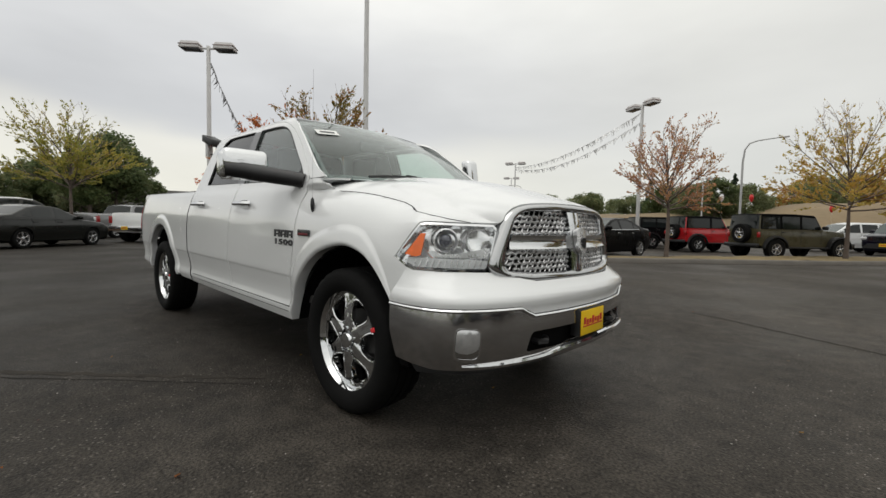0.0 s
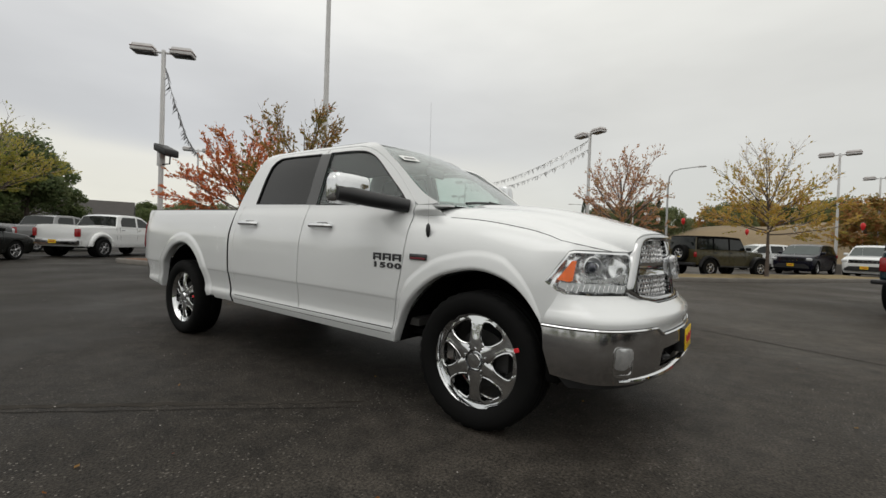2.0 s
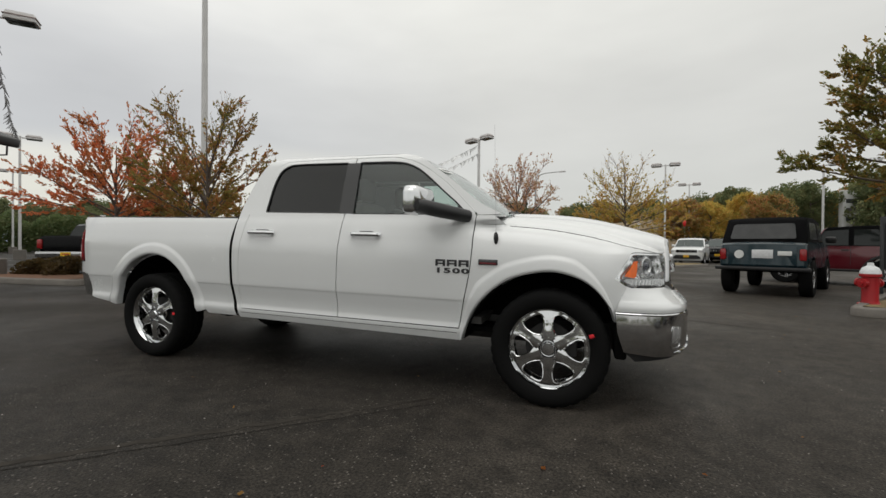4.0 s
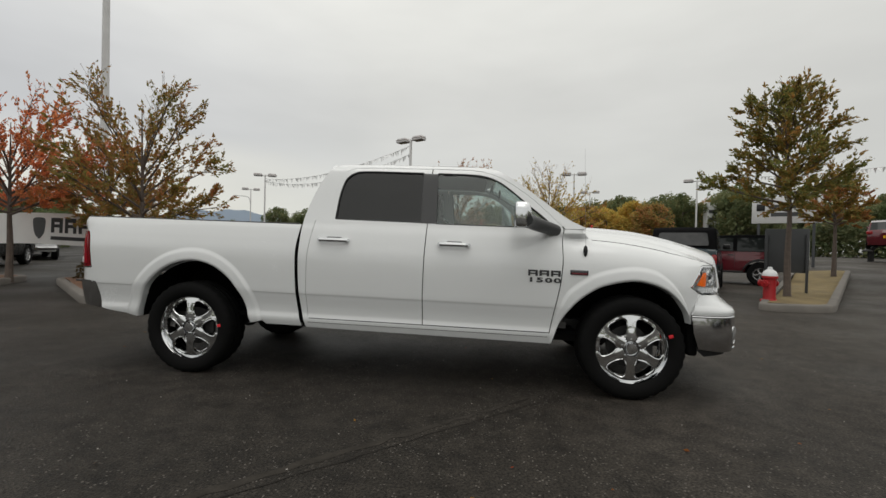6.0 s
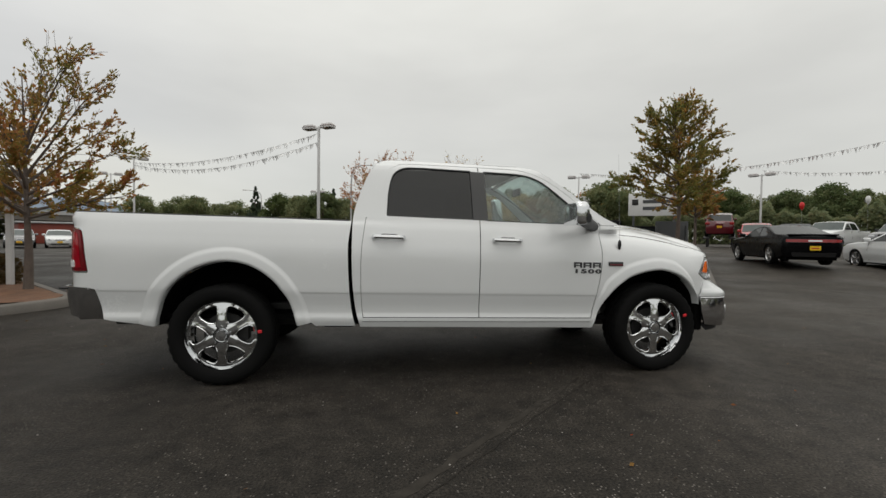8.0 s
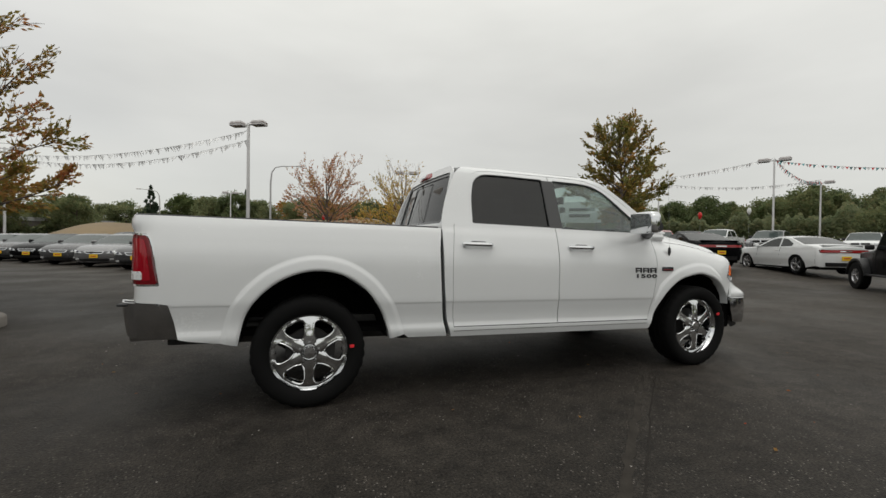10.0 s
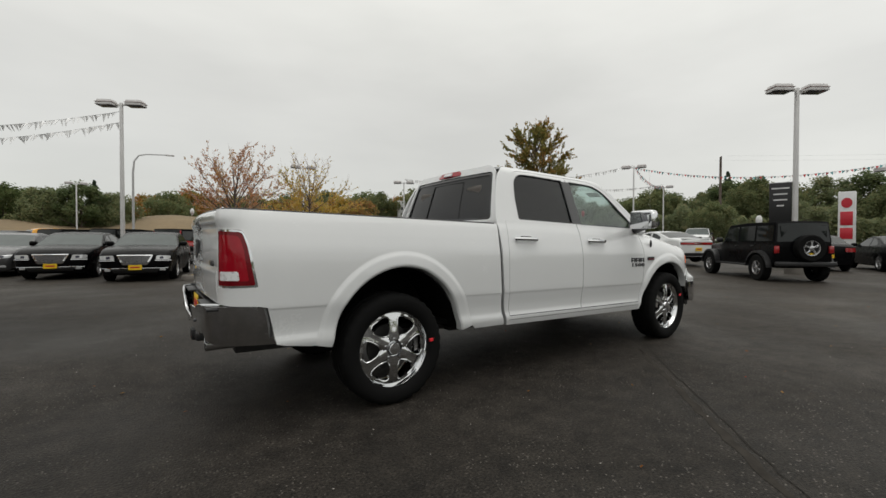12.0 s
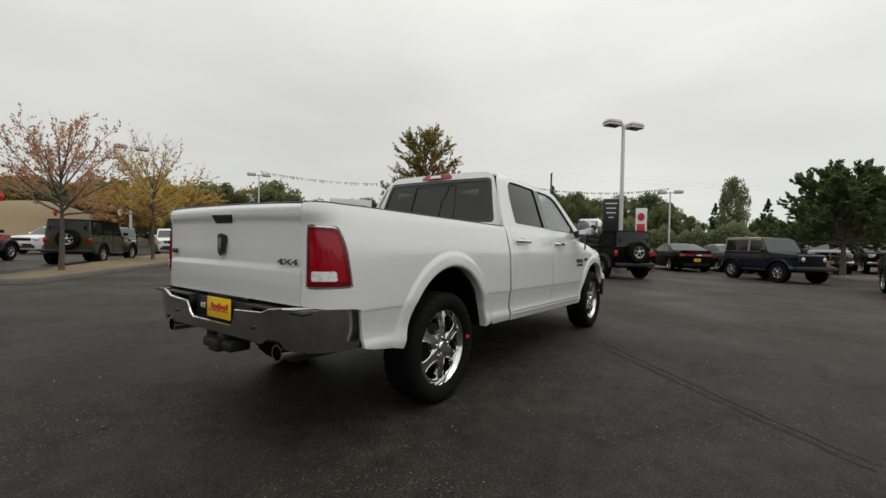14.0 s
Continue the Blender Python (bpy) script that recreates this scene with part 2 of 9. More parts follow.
def leaf_mat(name, colors):
    """Leaves whose colour changes from leaf to leaf along a range."""
    m = bpy.data.materials.new(name)
    m.use_nodes = True
    n, l = m.node_tree.nodes, m.node_tree.links
    b = n["Principled BSDF"]
    g = n.new("ShaderNodeNewGeometry")
    tc, ns = n.new("ShaderNodeTexCoord"), n.new("ShaderNodeTexNoise")
    ns.inputs["Scale"].default_value = 1.1
    l.new(tc.outputs["Object"], ns.inputs["Vector"])
    mx = n.new("ShaderNodeMath")
    mx.operation = "MULTIPLY_ADD"
    mx.inputs[1].default_value = 0.55
    l.new(g.outputs["Random Per Island"], mx.inputs[0])
    sub = n.new("ShaderNodeMapRange")
    sub.inputs["From Min"].default_value, sub.inputs["From Max"].default_value = 0.35, 0.65
    sub.inputs["To Min"].default_value, sub.inputs["To Max"].default_value = 0.0, 0.45
    l.new(ns.outputs["Fac"], sub.inputs["Value"])
    l.new(sub.outputs[0], mx.inputs[2])
    r = n.new("ShaderNodeValToRGB")
    els = r.color_ramp.elements
    els[0].position, els[0].color = 0.0, (*colors[0], 1)
    els[1].position, els[1].color = 1.0, (*colors[-1], 1)
    for k, c in enumerate(colors[1:-1], 1):
        q = els.new(k / (len(colors) - 1))
        q.color = (*c, 1)
    l.new(mx.outputs[0], r.inputs[0])
    l.new(r.outputs[0], b.inputs["Base Color"])
    tl_, mx_ = n.new("ShaderNodeBsdfTranslucent"), n.new("ShaderNodeMixShader")
    l.new(r.outputs[0], tl_.inputs["Color"])
    mx_.inputs[0].default_value = 0.5
    l.new(b.outputs[0], mx_.inputs[1])
    l.new(tl_.outputs[0], mx_.inputs[2])
    l.new(mx_.outputs[0], n["Material Output"].inputs["Surface"])
    b.inputs["Roughness"].default_value = 0.6
    b.inputs["Specular IOR Level"].default_value = 0.25
    return m


WHITE = mat("white_paint", (0.725, 0.735, 0.738), 0.24, vary=0.015, scale=2.0, coat=0.9, rough_vary=0.05)
CHROME = mat("chrome", (0.72, 0.73, 0.74), 0.07, 1.0, vary=0.04, scale=14, rough_vary=0.03)
BUMPER_CHROME = mat("bumper_chrome", (0.55, 0.545, 0.55), 0.13, 1.0, vary=0.06, scale=5, rough_vary=0.05)
BLACK = mat("black_plastic", (0.012, 0.012, 0.013), 0.45, vary=0.2, bump=0.0006, fine=300)
GLOSS_BLACK = mat("gloss_black", (0.012, 0.012, 0.013), 0.12, vary=0.1, coat=0.5)
RUBBER = mat("tyre_rubber", (0.006, 0.006, 0.006), 0.8, vary=0.25, scale=18, fine=140, bump=0.0008, spec=0.12)
DARK_METAL = mat("dark_metal", (0.045, 0.044, 0.043), 0.55, 0.6, vary=0.3, scale=12)
# near-black liner, also laid where only shade shows in gaps and underneath
WELL_SHADE = mat("wheel_liner", (0.004, 0.004, 0.004), 0.9, vary=0.25, scale=15, bump=0.002, spec=0.1)
RED_LENS = mat("red_lens", (0.30, 0.004, 0.013), 0.12, vary=0.1, scale=14, coat=0.3, spec=0.3)
RED_DEEP = mat("red_lens_dark", (0.15, 0.002, 0.006), 0.2, vary=0.2, scale=30, coat=0.15, spec=0.3)
CLEAR_LENS = glass_mat("clear_lens", (0.97, 0.975, 0.975), 0.8, 1.4)
AMBER = mat("amber_lens", (0.85, 0.14, 0.004), 0.2, vary=0.12, scale=40, coat=0.6)
REFLECTOR = mat("lamp_reflector", (0.88, 0.88, 0.89), 0.30, 0.25, vary=0.12, scale=25)
FOG_LENS = mat("fog_lens_grey", (0.66, 0.665, 0.67), 0.16, 0.7, vary=0.25, scale=18, coat=0.4)
LAMP_BOWL = mat("lamp_bowl_silver", (0.88, 0.88, 0.89), 0.20, 0.85, vary=0.12, scale=30)
GRILLE_CHROME = mat("grille_chrome", (0.50, 0.505, 0.51), 0.09, 1.0, vary=0.06, scale=12, rough_vary=0.03)
LENS_BLUE = mat("projector_lens_blue", (0.025, 0.028, 0.05), 0.05, vary=0.2, scale=20, coat=0.9)
FROST = mat("frosted_lens", (0.70, 0.71, 0.72), 0.3, vary=0.1, scale=30)
TINTED = glass_mat("tinted_glass", (0.12, 0.125, 0.125), 1.0, 1.56)
CAR_GLASS = glass_mat("car_glass", (0.80, 0.855, 0.84), 1.0, 1.64)
WINDSHIELD = glass_mat("windshield_glass", (0.80, 0.87, 0.855), 1.0, 1.38)
YELLOW = mat("plate_yellow", (0.80, 0.52, 0.012), 0.4, vary=0.06)
PLATE_RED = mat("plate_red", (0.50, 0.02, 0.03), 0.45, vary=0.1)
SEAT = mat("seat_cloth", (0.10, 0.09, 0.08), 0.85, vary=0.15, scale=10, fine=200, bump=0.001)
TRIM = mat("interior_trim", (0.06, 0.058, 0.055), 0.7, vary=0.15)
PAPER = mat("paper", (0.75, 0.76, 0.74), 0.7, vary=0.05)
BADGE = mat("badge_grey", (0.09, 0.09, 0.095), 0.22, 0.85, vary=0.1)
BADGE_MID = mat("badge_dull", (0.06, 0.06, 0.064), 0.3, 0.4, vary=0.1)
BADGE_LIGHT = mat("badge_silver", (0.30, 0.30, 0.31), 0.3, 0.7, vary=0.1)
SILVER = mat("bright_silver", (0.78, 0.78, 0.79), 0.28, 0.75, vary=0.08, scale=20)
BADGE_RED = mat("badge_red", (0.16, 0.015, 0.022), 0.35, vary=0.1)
RED_TAG = mat("red_tag", (0.70, 0.02, 0.03), 0.5, vary=0.1)
GALV = mat("painted_steel", (0.42, 0.42, 0.42), 0.45, 0.2, vary=0.12, scale=1.5, fine=25)
POLE_WHITE = mat("pole_paint", (0.62, 0.615, 0.61), 0.5, vary=0.12, scale=1.2, fine=20)
FIXTURE = mat("lamp_fixture", (0.60, 0.585, 0.58), 0.5, 0.0, vary=0.15, scale=4)
BAND = mat("lamp_trim_line", (0.28, 0.20, 0.19), 0.5, vary=0.2, scale=4)
CONCRETE = mat("concrete", (0.145, 0.132, 0.117), 0.85, vary=0.25, scale=2.5, fine=40, bump=0.003)
# twig colour paled to hold the sky's glare round thin twigs
TWIG_GLARE = mat("twig_glare", (0.44, 0.365, 0.35), 0.9, vary=0.25, scale=10, fine=60, bump=0.004)
BARK = mat("bark", (0.115, 0.090, 0.075), 0.9, vary=0.3, scale=10, fine=60, bump=0.006)
MULCH = mat("bark_mulch", (0.14, 0.07, 0.038), 0.95, vary=0.45, scale=6, fine=45, bump=0.02)
DRY_GRASS = mat("dry_grass", (0.18, 0.135, 0.062), 0.95, vary=0.35, scale=2.0, fine=30, bump=0.02)
HILL_GRASS = mat("hill_grass", (0.20, 0.148, 0.085), 0.95, vary=0.3, scale=0.12, fine=1.5, bump=0.1)
ASPHALT = asphalt_mat()
DARK_GLASS = mat("dark_car_glass", (0.012, 0.015, 0.015), 0.05, vary=0.15, scale=3, spec=0.38, rough_vary=0.03)
PALE_GLASS = mat("windscreen_far", (0.050, 0.064, 0.062), 0.06, vary=0.2, scale=2.5, spec=0.5, rough_vary=0.03)

# ---- mesh helpers ----
def rise(x, y):
    """Height of the lot, which climbs a little towards its back corner."""
    def step(a, b, v):
        t = min(1.0, max(0.0, (v - a) / (b - a)))
        return t * t * (3 - 2 * t)
    return 0.40 * step(3.0, 11.0, y) * step(12.5, 17.5, x) + 0.35 * step(10.0, 24.0, y) * step(13.0, 24.0, x)


from mathutils.geometry import tessellate_polygon


def part(name, bm, material, parent=None, label="", smooth=38):
    """Link a bmesh as one mesh object under a thing or a part."""
    bmesh.ops.recalc_face_normals(bm, faces=bm.faces)
    me = bpy.data.meshes.new(name)
    bm.to_mesh(me)
    bm.free()
    for m in material if isinstance(material, (list, tuple)) else [material]:
        me.materials.append(m)
    if smooth:
        me.polygons.foreach_set("use_smooth", [True] * len(me.polygons))
        me.set_sharp_from_angle(angle=radians(smooth))
    ob = new(name, me)
    ob.parent = parent
    if label:
        ob["label"] = label
    return ob


def raw(name, verts, faces, material, parent=None, label="", smooth=0):
    me = bpy.data.meshes.new(name)
    me.from_pydata(verts, [], faces)
    for m in material if isinstance(material, (list, tuple)) else [material]:
        me.materials.append(m)
    if smooth:
        me.polygons.foreach_set("use_smooth", [True] * len(me.polygons))
        me.set_sharp_from_angle(angle=radians(smooth))
    ob = new(name, me)
    ob.parent = parent
    if label:
        ob["label"] = label
    return ob


def thing(name, at=(0, 0, 0), turn=0.0, label="", category="", group="", kind=""):
    ob = new(name)
    ob.matrix_basis = pose(at[0], at[1], at[2] + rise(at[0], at[1]), 0, 0, turn)
    return tagged(ob, label, category, group, kind)


def box(bm, x0, x1, y0, y1, z0, z1, bevel=0.0, seg=2):
    vs = [bm.verts.new((x, y, z)) for z in (z0, z1) for y in (y0, y1) for x in (x0, x1)]
    fs = [bm.faces.new([vs[i] for i in q]) for q in ((0, 2, 3, 1), (4, 5, 7, 6), (0, 1, 5, 4), (2, 6, 7, 3), (0, 4, 6, 2), (1, 3, 7, 5))]
    if bevel:
        bmesh.ops.bevel(bm, geom=list({e for f in fs for e in f.edges}), offset=bevel, segments=seg, affect="EDGES", profile=0.5)
    return bm


def rod(bm, p0, p1, r0, r1=None, seg=12, caps=True):
    """A tapered round bar between two points."""
    p0, p1, r1 = Vector(p0), Vector(p1), r0 if r1 is None else r1
    d = (p1 - p0).normalized()
    a = d.orthogonal().normalized()
    b = d.cross(a)
    rings = []
    for p, r in ((p0, r0), (p1, r1)):
        rings.append([bm.verts.new(p + r * (math.cos(t) * a + math.sin(t) * b)) for t in [2 * math.pi * k / seg for k in range(seg)]])
    for k in range(seg):
        bm.faces.new((rings[0][k], rings[0][(k + 1) % seg], rings[1][(k + 1) % seg], rings[1][k]))
    if caps:
        bm.faces.new(rings[0][::-1])
        bm.faces.new(rings[1])
    return bm


def sweep(bm, pts, r, seg=8, caps=True):
    """A round tube along a line of points; r may be a list."""
    pts = [Vector(p) for p in pts]
    rs = r if isinstance(r, (list, tuple)) else [r] * len(pts)
    rings, a = [], None
    for i, p in enumerate(pts):
        d = (pts[min(i + 1, len(pts) - 1)] - pts[max(i - 1, 0)]).normalized()
        a = d.orthogonal() if a is None else a - d * a.dot(d)
        a.normalize()
        b = d.cross(a)
        rings.append([bm.verts.new(p + rs[i] * (math.cos(t) * a + math.sin(t) * b)) for t in [2 * math.pi * k / seg for k in range(seg)]])
    for q, s in zip(rings, rings[1:]):
        for k in range(seg):
            bm.faces.new((q[k], q[(k + 1) % seg], s[(k + 1) % seg], s[k]))
    if caps:
        bm.faces.new(rings[0][::-1])
        bm.faces.new(rings[-1])
    return bm


def lathe(bm, profile, at=(0, 0, 0), axis="y", seg=48, closed=False):
    """Turn (radius, along) pairs round an axis through a point."""
    rings = []
    for r, a in profile:
        ring = []
        for k in range(seg):
            t = 2 * math.pi * k / seg
            c, s = r * math.cos(t), r * math.sin(t)
            p = {"y": (c, a, s), "x": (a, c, s), "z": (c, s, a)}[axis]
            ring.append(bm.verts.new((p[0] + at[0], p[1] + at[1], p[2] + at[2])))
        rings.append(ring)
    pairs = list(zip(rings, rings[1:])) + ([(rings[-1], rings[0])] if closed else [])
    for q, s in pairs:
        for k in range(seg):
            bm.faces.new((q[k], q[(k + 1) % seg], s[(k + 1) % seg], s[k]))
    return bm


def spline(pts, n=8):
    """A smooth line through points, as a list of tuples."""
    pts = [np.array(p, float) for p in pts]
    out = []
    for i in range(len(pts) - 1):
        p0, p1, p2, p3 = pts[max(i - 1, 0)], pts[i], pts[i + 1], pts[min(i + 2, len(pts) - 1)]
        for k in range(n):
            t = k / n
            out.append(tuple(0.5 * (2 * p1 + (p2 - p0) * t + (2 * p0 - 5 * p1 + 4 * p2 - p3) * t * t + (3 * p1 - p0 - 3 * p2 + p3) * t**3)))
    return out + [tuple(pts[-1])]


def rounded(pts, n=5):
    """A closed outline of (x, z, radius) corners."""
    out = []
    for i, (x, z, r) in enumerate(pts):
        p, a, b = np.array([x, z]), np.array(pts[i - 1][:2]), np.array(pts[(i + 1) % len(pts)][:2])
        if r <= 0:
            out.append((x, z))
            continue
        la, lb = np.linalg.norm(a - p), np.linalg.norm(b - p)
        u, v, r = (a - p) / la, (b - p) / lb, min(r, 0.48 * la, 0.48 * lb)
        q0, q1 = p + u * r, p + v * r
        for k in range(n + 1):
            t = k / n
            out.append(tuple((1 - t) ** 2 * q0 + 2 * t * (1 - t) * p + t * t * q1))
    return out


def flat_mesh(outline, du, dv, hole=None, extra=()):
    """A filled outline (with one hole, if given) in the xy plane, cut into cells."""
    bm = bmesh.new()
    loops = []
    for lp in [outline] + ([hole] if hole else []):
        lp = list(lp)
        loops.append([p for i, p in enumerate(lp) if abs(p[0] - lp[i - 1][0]) + abs(p[1] - lp[i - 1][1]) > 1e-5])
    clean = [p for lp in loops for p in lp]
    vs = [bm.verts.new((p[0], p[1], 0)) for p in clean]
    for tri in tessellate_polygon([[Vector((p[0], p[1], 0)) for p in lp] for lp in loops]):
        if len(set(tri)) == 3:
            bm.faces.new([vs[i] for i in tri])
    bmesh.ops.recalc_face_normals(bm, faces=bm.faces)
    xs, ys = [p[0] for p in clean], [p[1] for p in clean]
    for lo, hi, step, no in ((min(xs), max(xs), du, (1, 0, 0)), (min(ys), max(ys), dv, (0, 1, 0))):
        c = math.ceil(lo / step) * step
        while c < hi:
            if c > lo:
                bmesh.ops.bisect_plane(bm, geom=bm.verts[:] + bm.edges[:] + bm.faces[:], plane_co=(no[0] * c, no[1] * c, 0), plane_no=no, dist=1e-5)
            c += step
    for c in extra:
        bmesh.ops.bisect_plane(bm, geom=bm.verts[:] + bm.edges[:] + bm.faces[:], plane_co=(0, c, 0), plane_no=(0, 1, 0), dist=1e-5)
    bmesh.ops.remove_doubles(bm, verts=bm.verts, dist=2e-4)
    return bm


def thicken(bm, t):
    """Give a sheet a back face t behind it, and closed edges."""
    bm.normal_update()
    edge_loop = [(e.verts[0], e.verts[1], e.link_faces[0]) for e in bm.edges if len(e.link_faces) == 1]
    faces = bm.faces[:]
    back = {v: bm.verts.new(v.co - v.normal * t) for v in bm.verts[:]}
    for f in faces:
        bm.faces.new([back[v] for v in reversed(f.verts)])
    for a, b, f in edge_loop:
        vs = list(f.verts)
        if vs[(vs.index(a) + 1) % len(vs)] is not b:
            a, b = b, a
        bm.faces.new((b, a, back[a], back[b]))


def panel(outline, surface, thick=0.0, du=0.06, dv=0.04, hole=None, extra=()):
    """Sheet metal: an outline laid on a surface (u, v) -> point, with thickness behind it."""
    bm = flat_mesh(outline, du, dv, hole, extra)
    for v in bm.verts:
        v.co = surface(v.co.x, v.co.y)
    if thick:
        bmesh.ops.recalc_face_normals(bm, faces=bm.faces)
        bm.normal_update()
        # the outside looks away from the vehicle's middle
        mid = sum((f.calc_center_median().dot(f.normal) * 0 + f.normal.dot(f.calc_center_median() - Vector((f.calc_center_median().x * 0.75, 0, 0.9)))) * f.calc_area() for f in bm.faces)
        if mid < 0:
            bmesh.ops.reverse_faces(bm, faces=bm.faces)
        thicken(bm, thick)
    return bm


def mirrored(bm):
    b2 = bm.copy()
    for v in b2.verts:
        v.co.y = -v.co.y
    bmesh.ops.reverse_faces(b2, faces=b2.faces)
    return b2


def joined(*bms):
    """One bmesh of several."""
    out = bms[0]
    for b in bms[1:]:
        me = bpy.data.meshes.new("tmp")
        b.to_mesh(me)
        b.free()
        out.from_mesh(me)
        bpy.data.meshes.remove(me)
    return out


def lerp_table(table):
    xs, ys = [p[0] for p in table], [p[1] for p in table]
    # smooth through the table's values
    fine = spline(table, 6)
    fx, fy = [p[0] for p in fine], [p[1] for p in fine]
    return lambda x: float(np.interp(x, fx, fy))


def smooth_step(a, b, x):
    t = min(1.0, max(0.0, (x - a) / (b - a)))
    return t * t * (3 - 2 * t)


def lettering(name, text, size, depth, material, parent, m, label="", bold=0.0):
    """Raised letters in the built-in font, as a mesh, at the pose m."""
    cu = bpy.data.curves.new("tmp_text", "FONT")
    cu.body, cu.size, cu.extrude, cu.align_x, cu.offset = text, size, depth, "CENTER", bold
    tmp = bpy.data.objects.new("tmp_text", cu)
    me = bpy.data.meshes.new_from_object(tmp)
    bpy.data.objects.remove(tmp)
    me.name = name
    me.transform(m)
    me.materials.clear()
    me.materials.append(material)
    ob = new(name, me)
    ob.parent = parent
    if label:
        ob["label"] = label
    return ob

# ---- ground ----
bm = bmesh.new()
R_G = [0, 3, 6, 9, 10.5, 12, 13.5, 15, 16.5, 18, 20, 22, 25, 28, 32, 38, 50, 90, 180, 400, 1000, 3000]
rings = []
for r in R_G[1:]:
    rings.append([bm.verts.new((2 + r * math.cos(2 * math.pi * k / 96), 3 + r * math.sin(2 * math.pi * k / 96), rise(2 + r * math.cos(2 * math.pi * k / 96), 3 + r * math.sin(2 * math.pi * k / 96)))) for k in range(96)])
bm.faces.new(rings[0])
for q, s in zip(rings, rings[1:]):
    for k in range(96):
        bm.faces.new((q[k], s[k], s[(k + 1) % 96], q[(k + 1) % 96]))
ground = tagged(part("ground", bm, ASPHALT), "dark worn asphalt of a car lot with pale stone chips", "ground", kind="structure")

# ---- the white crew-cab pickup; rear axle at x = 0, front axle at x = 3.797, nose towards +x ----
BASE, HUB_Z = 3.797, 0.405
truck = thing("pickup_truck", label="clean white crew-cab pickup with chrome wheels, bumpers and grille", category="pickup truck")


def rake(bm):
    for v in bm.verts:
        v.co.z += 0.036 * smooth_step(1.42, 1.80, v.co.z) - 0.017 * (v.co.x - 1.9)
    return bm


def tpart(name, bm, material, parent=None, label="", smooth=38):
    return part(name, rake(bm), material, parent or truck, label, smooth)


def both(name, bm, material, parents=None, label="", smooth=38):
    """The same part on the near side and, mirrored, on the far side."""
    m2 = mirrored(bm)
    pr, pl = parents or (truck, truck)
    return tpart(name, bm, material, pr, label, smooth), tpart(name, m2, material, pl, label, smooth)


PLAN = spline([(-1.15, 0.0), (-1.148, 0.35), (-1.143, 0.68), (-1.125, 0.82), (-1.085, 0.905), (-1.01, 0.958), (-0.85, 0.985)], 8)[:-1] + \
    [(x, 0.985) for x in np.linspace(-0.85, 4.05, 50)] + \
    spline([(4.05, 0.985), (4.15, 0.980), (4.27, 0.955), (4.38, 0.899), (4.48, 0.80), (4.582, 0.63), (4.648, 0.42), (4.688, 0.20), (4.70, 0.0)], 8)[1:]
PL = np.array(PLAN)
PU = np.concatenate([[0], np.cumsum(np.linalg.norm(np.diff(PL, axis=0), axis=1))])
PU = PU - np.interp(0.0, PL[:, 0][(PL[:, 0] > -0.9) & (PL[:, 0] < 4)], PU[(PL[:, 0] > -0.9) & (PL[:, 0] < 4)])
PT = np.gradient(PL, axis=0)
PT = PT / np.linalg.norm(PT, axis=1)[:, None]
side_y = lerp_table([(0.36, 0.925), (0.44, 0.950), (0.49, 0.966), (0.512, 0.9690), (0.530, 0.9675), (0.548, 0.963), (0.562, 0.9600), (0.580, 0.9595), (0.62, 0.962), (0.66, 0.968), (0.70, 0.9755), (0.720, 0.9790), (0.726, 0.9802), (0.732, 0.9832), (0.740, 0.9848), (0.78, 0.986), (0.95, 0.985), (1.08, 0.977), (1.18, 0.955), (1.25, 0.935), (1.30, 0.918), (1.335, 0.900), (1.37, 0.888)])
glass_y = lerp_table([(1.37, 0.888), (1.50, 0.842), (1.65, 0.787), (1.78, 0.735), (1.82, 0.712), (1.85, 0.680), (1.87, 0.640)])
fend_y = lerp_table([(0.36, 0.94), (0.545, 0.962), (0.75, 0.985), (0.95, 0.985), (1.06, 0.977), (1.14, 0.958), (1.21, 0.922), (1.26, 0.872), (1.29, 0.81), (1.30, 0.77), (1.40, 0.6)])
hood_drop = lerp_table([(3.2, 0.0), (3.5, 0.004), (3.8, 0.028), (4.1, 0.078), (4.3, 0.12), (4.4, 0.145), (4.6, 0.18)])
ARCH_F = spline([(3.172, 0.44), (3.238, 0.62), (3.337, 0.757), (3.447, 0.855), (3.577, 0.926), (3.797, 0.972), (3.977, 0.94), (4.097, 0.868), (4.187, 0.76), (4.215, 0.70), (4.228, 0.66)], 6)
ARCH_R = spline([(-0.478, 0.45), (-0.428, 0.66), (-0.322, 0.81), (-0.165, 0.922), (0.03, 0.974), (0.225, 0.946), (0.395, 0.84), (0.512, 0.69), (0.562, 0.57), (0.592, 0.455)], 6)


nose_lean = lerp_table([(0.36, -0.03), (0.75, 0.0), (0.90, 0.0), (1.0, -0.008), (1.09, -0.022), (1.13, -0.045), (1.17, -0.085), (1.22, -0.13)])


def side_width(x, z):
    if z > 1.37:
        return glass_y(z)
    f = smooth_step(3.10, 3.42, x) * (1 - smooth_step(1.24, 1.34, z) * (1 - smooth_step(3.40, 3.56, x)))
    w = side_y(z)
    if f > 0:
        w = (1 - f) * w + f * fend_y(z + hood_drop(min(x, 4.6)))
    return w


def tail_lip(z):
    """The small spoiler along the top of tail and tailgate."""
    return 0.014 * smooth_step(1.235, 1.262, z) - 0.016 * smooth_step(1.300, 1.335, z) ** 2


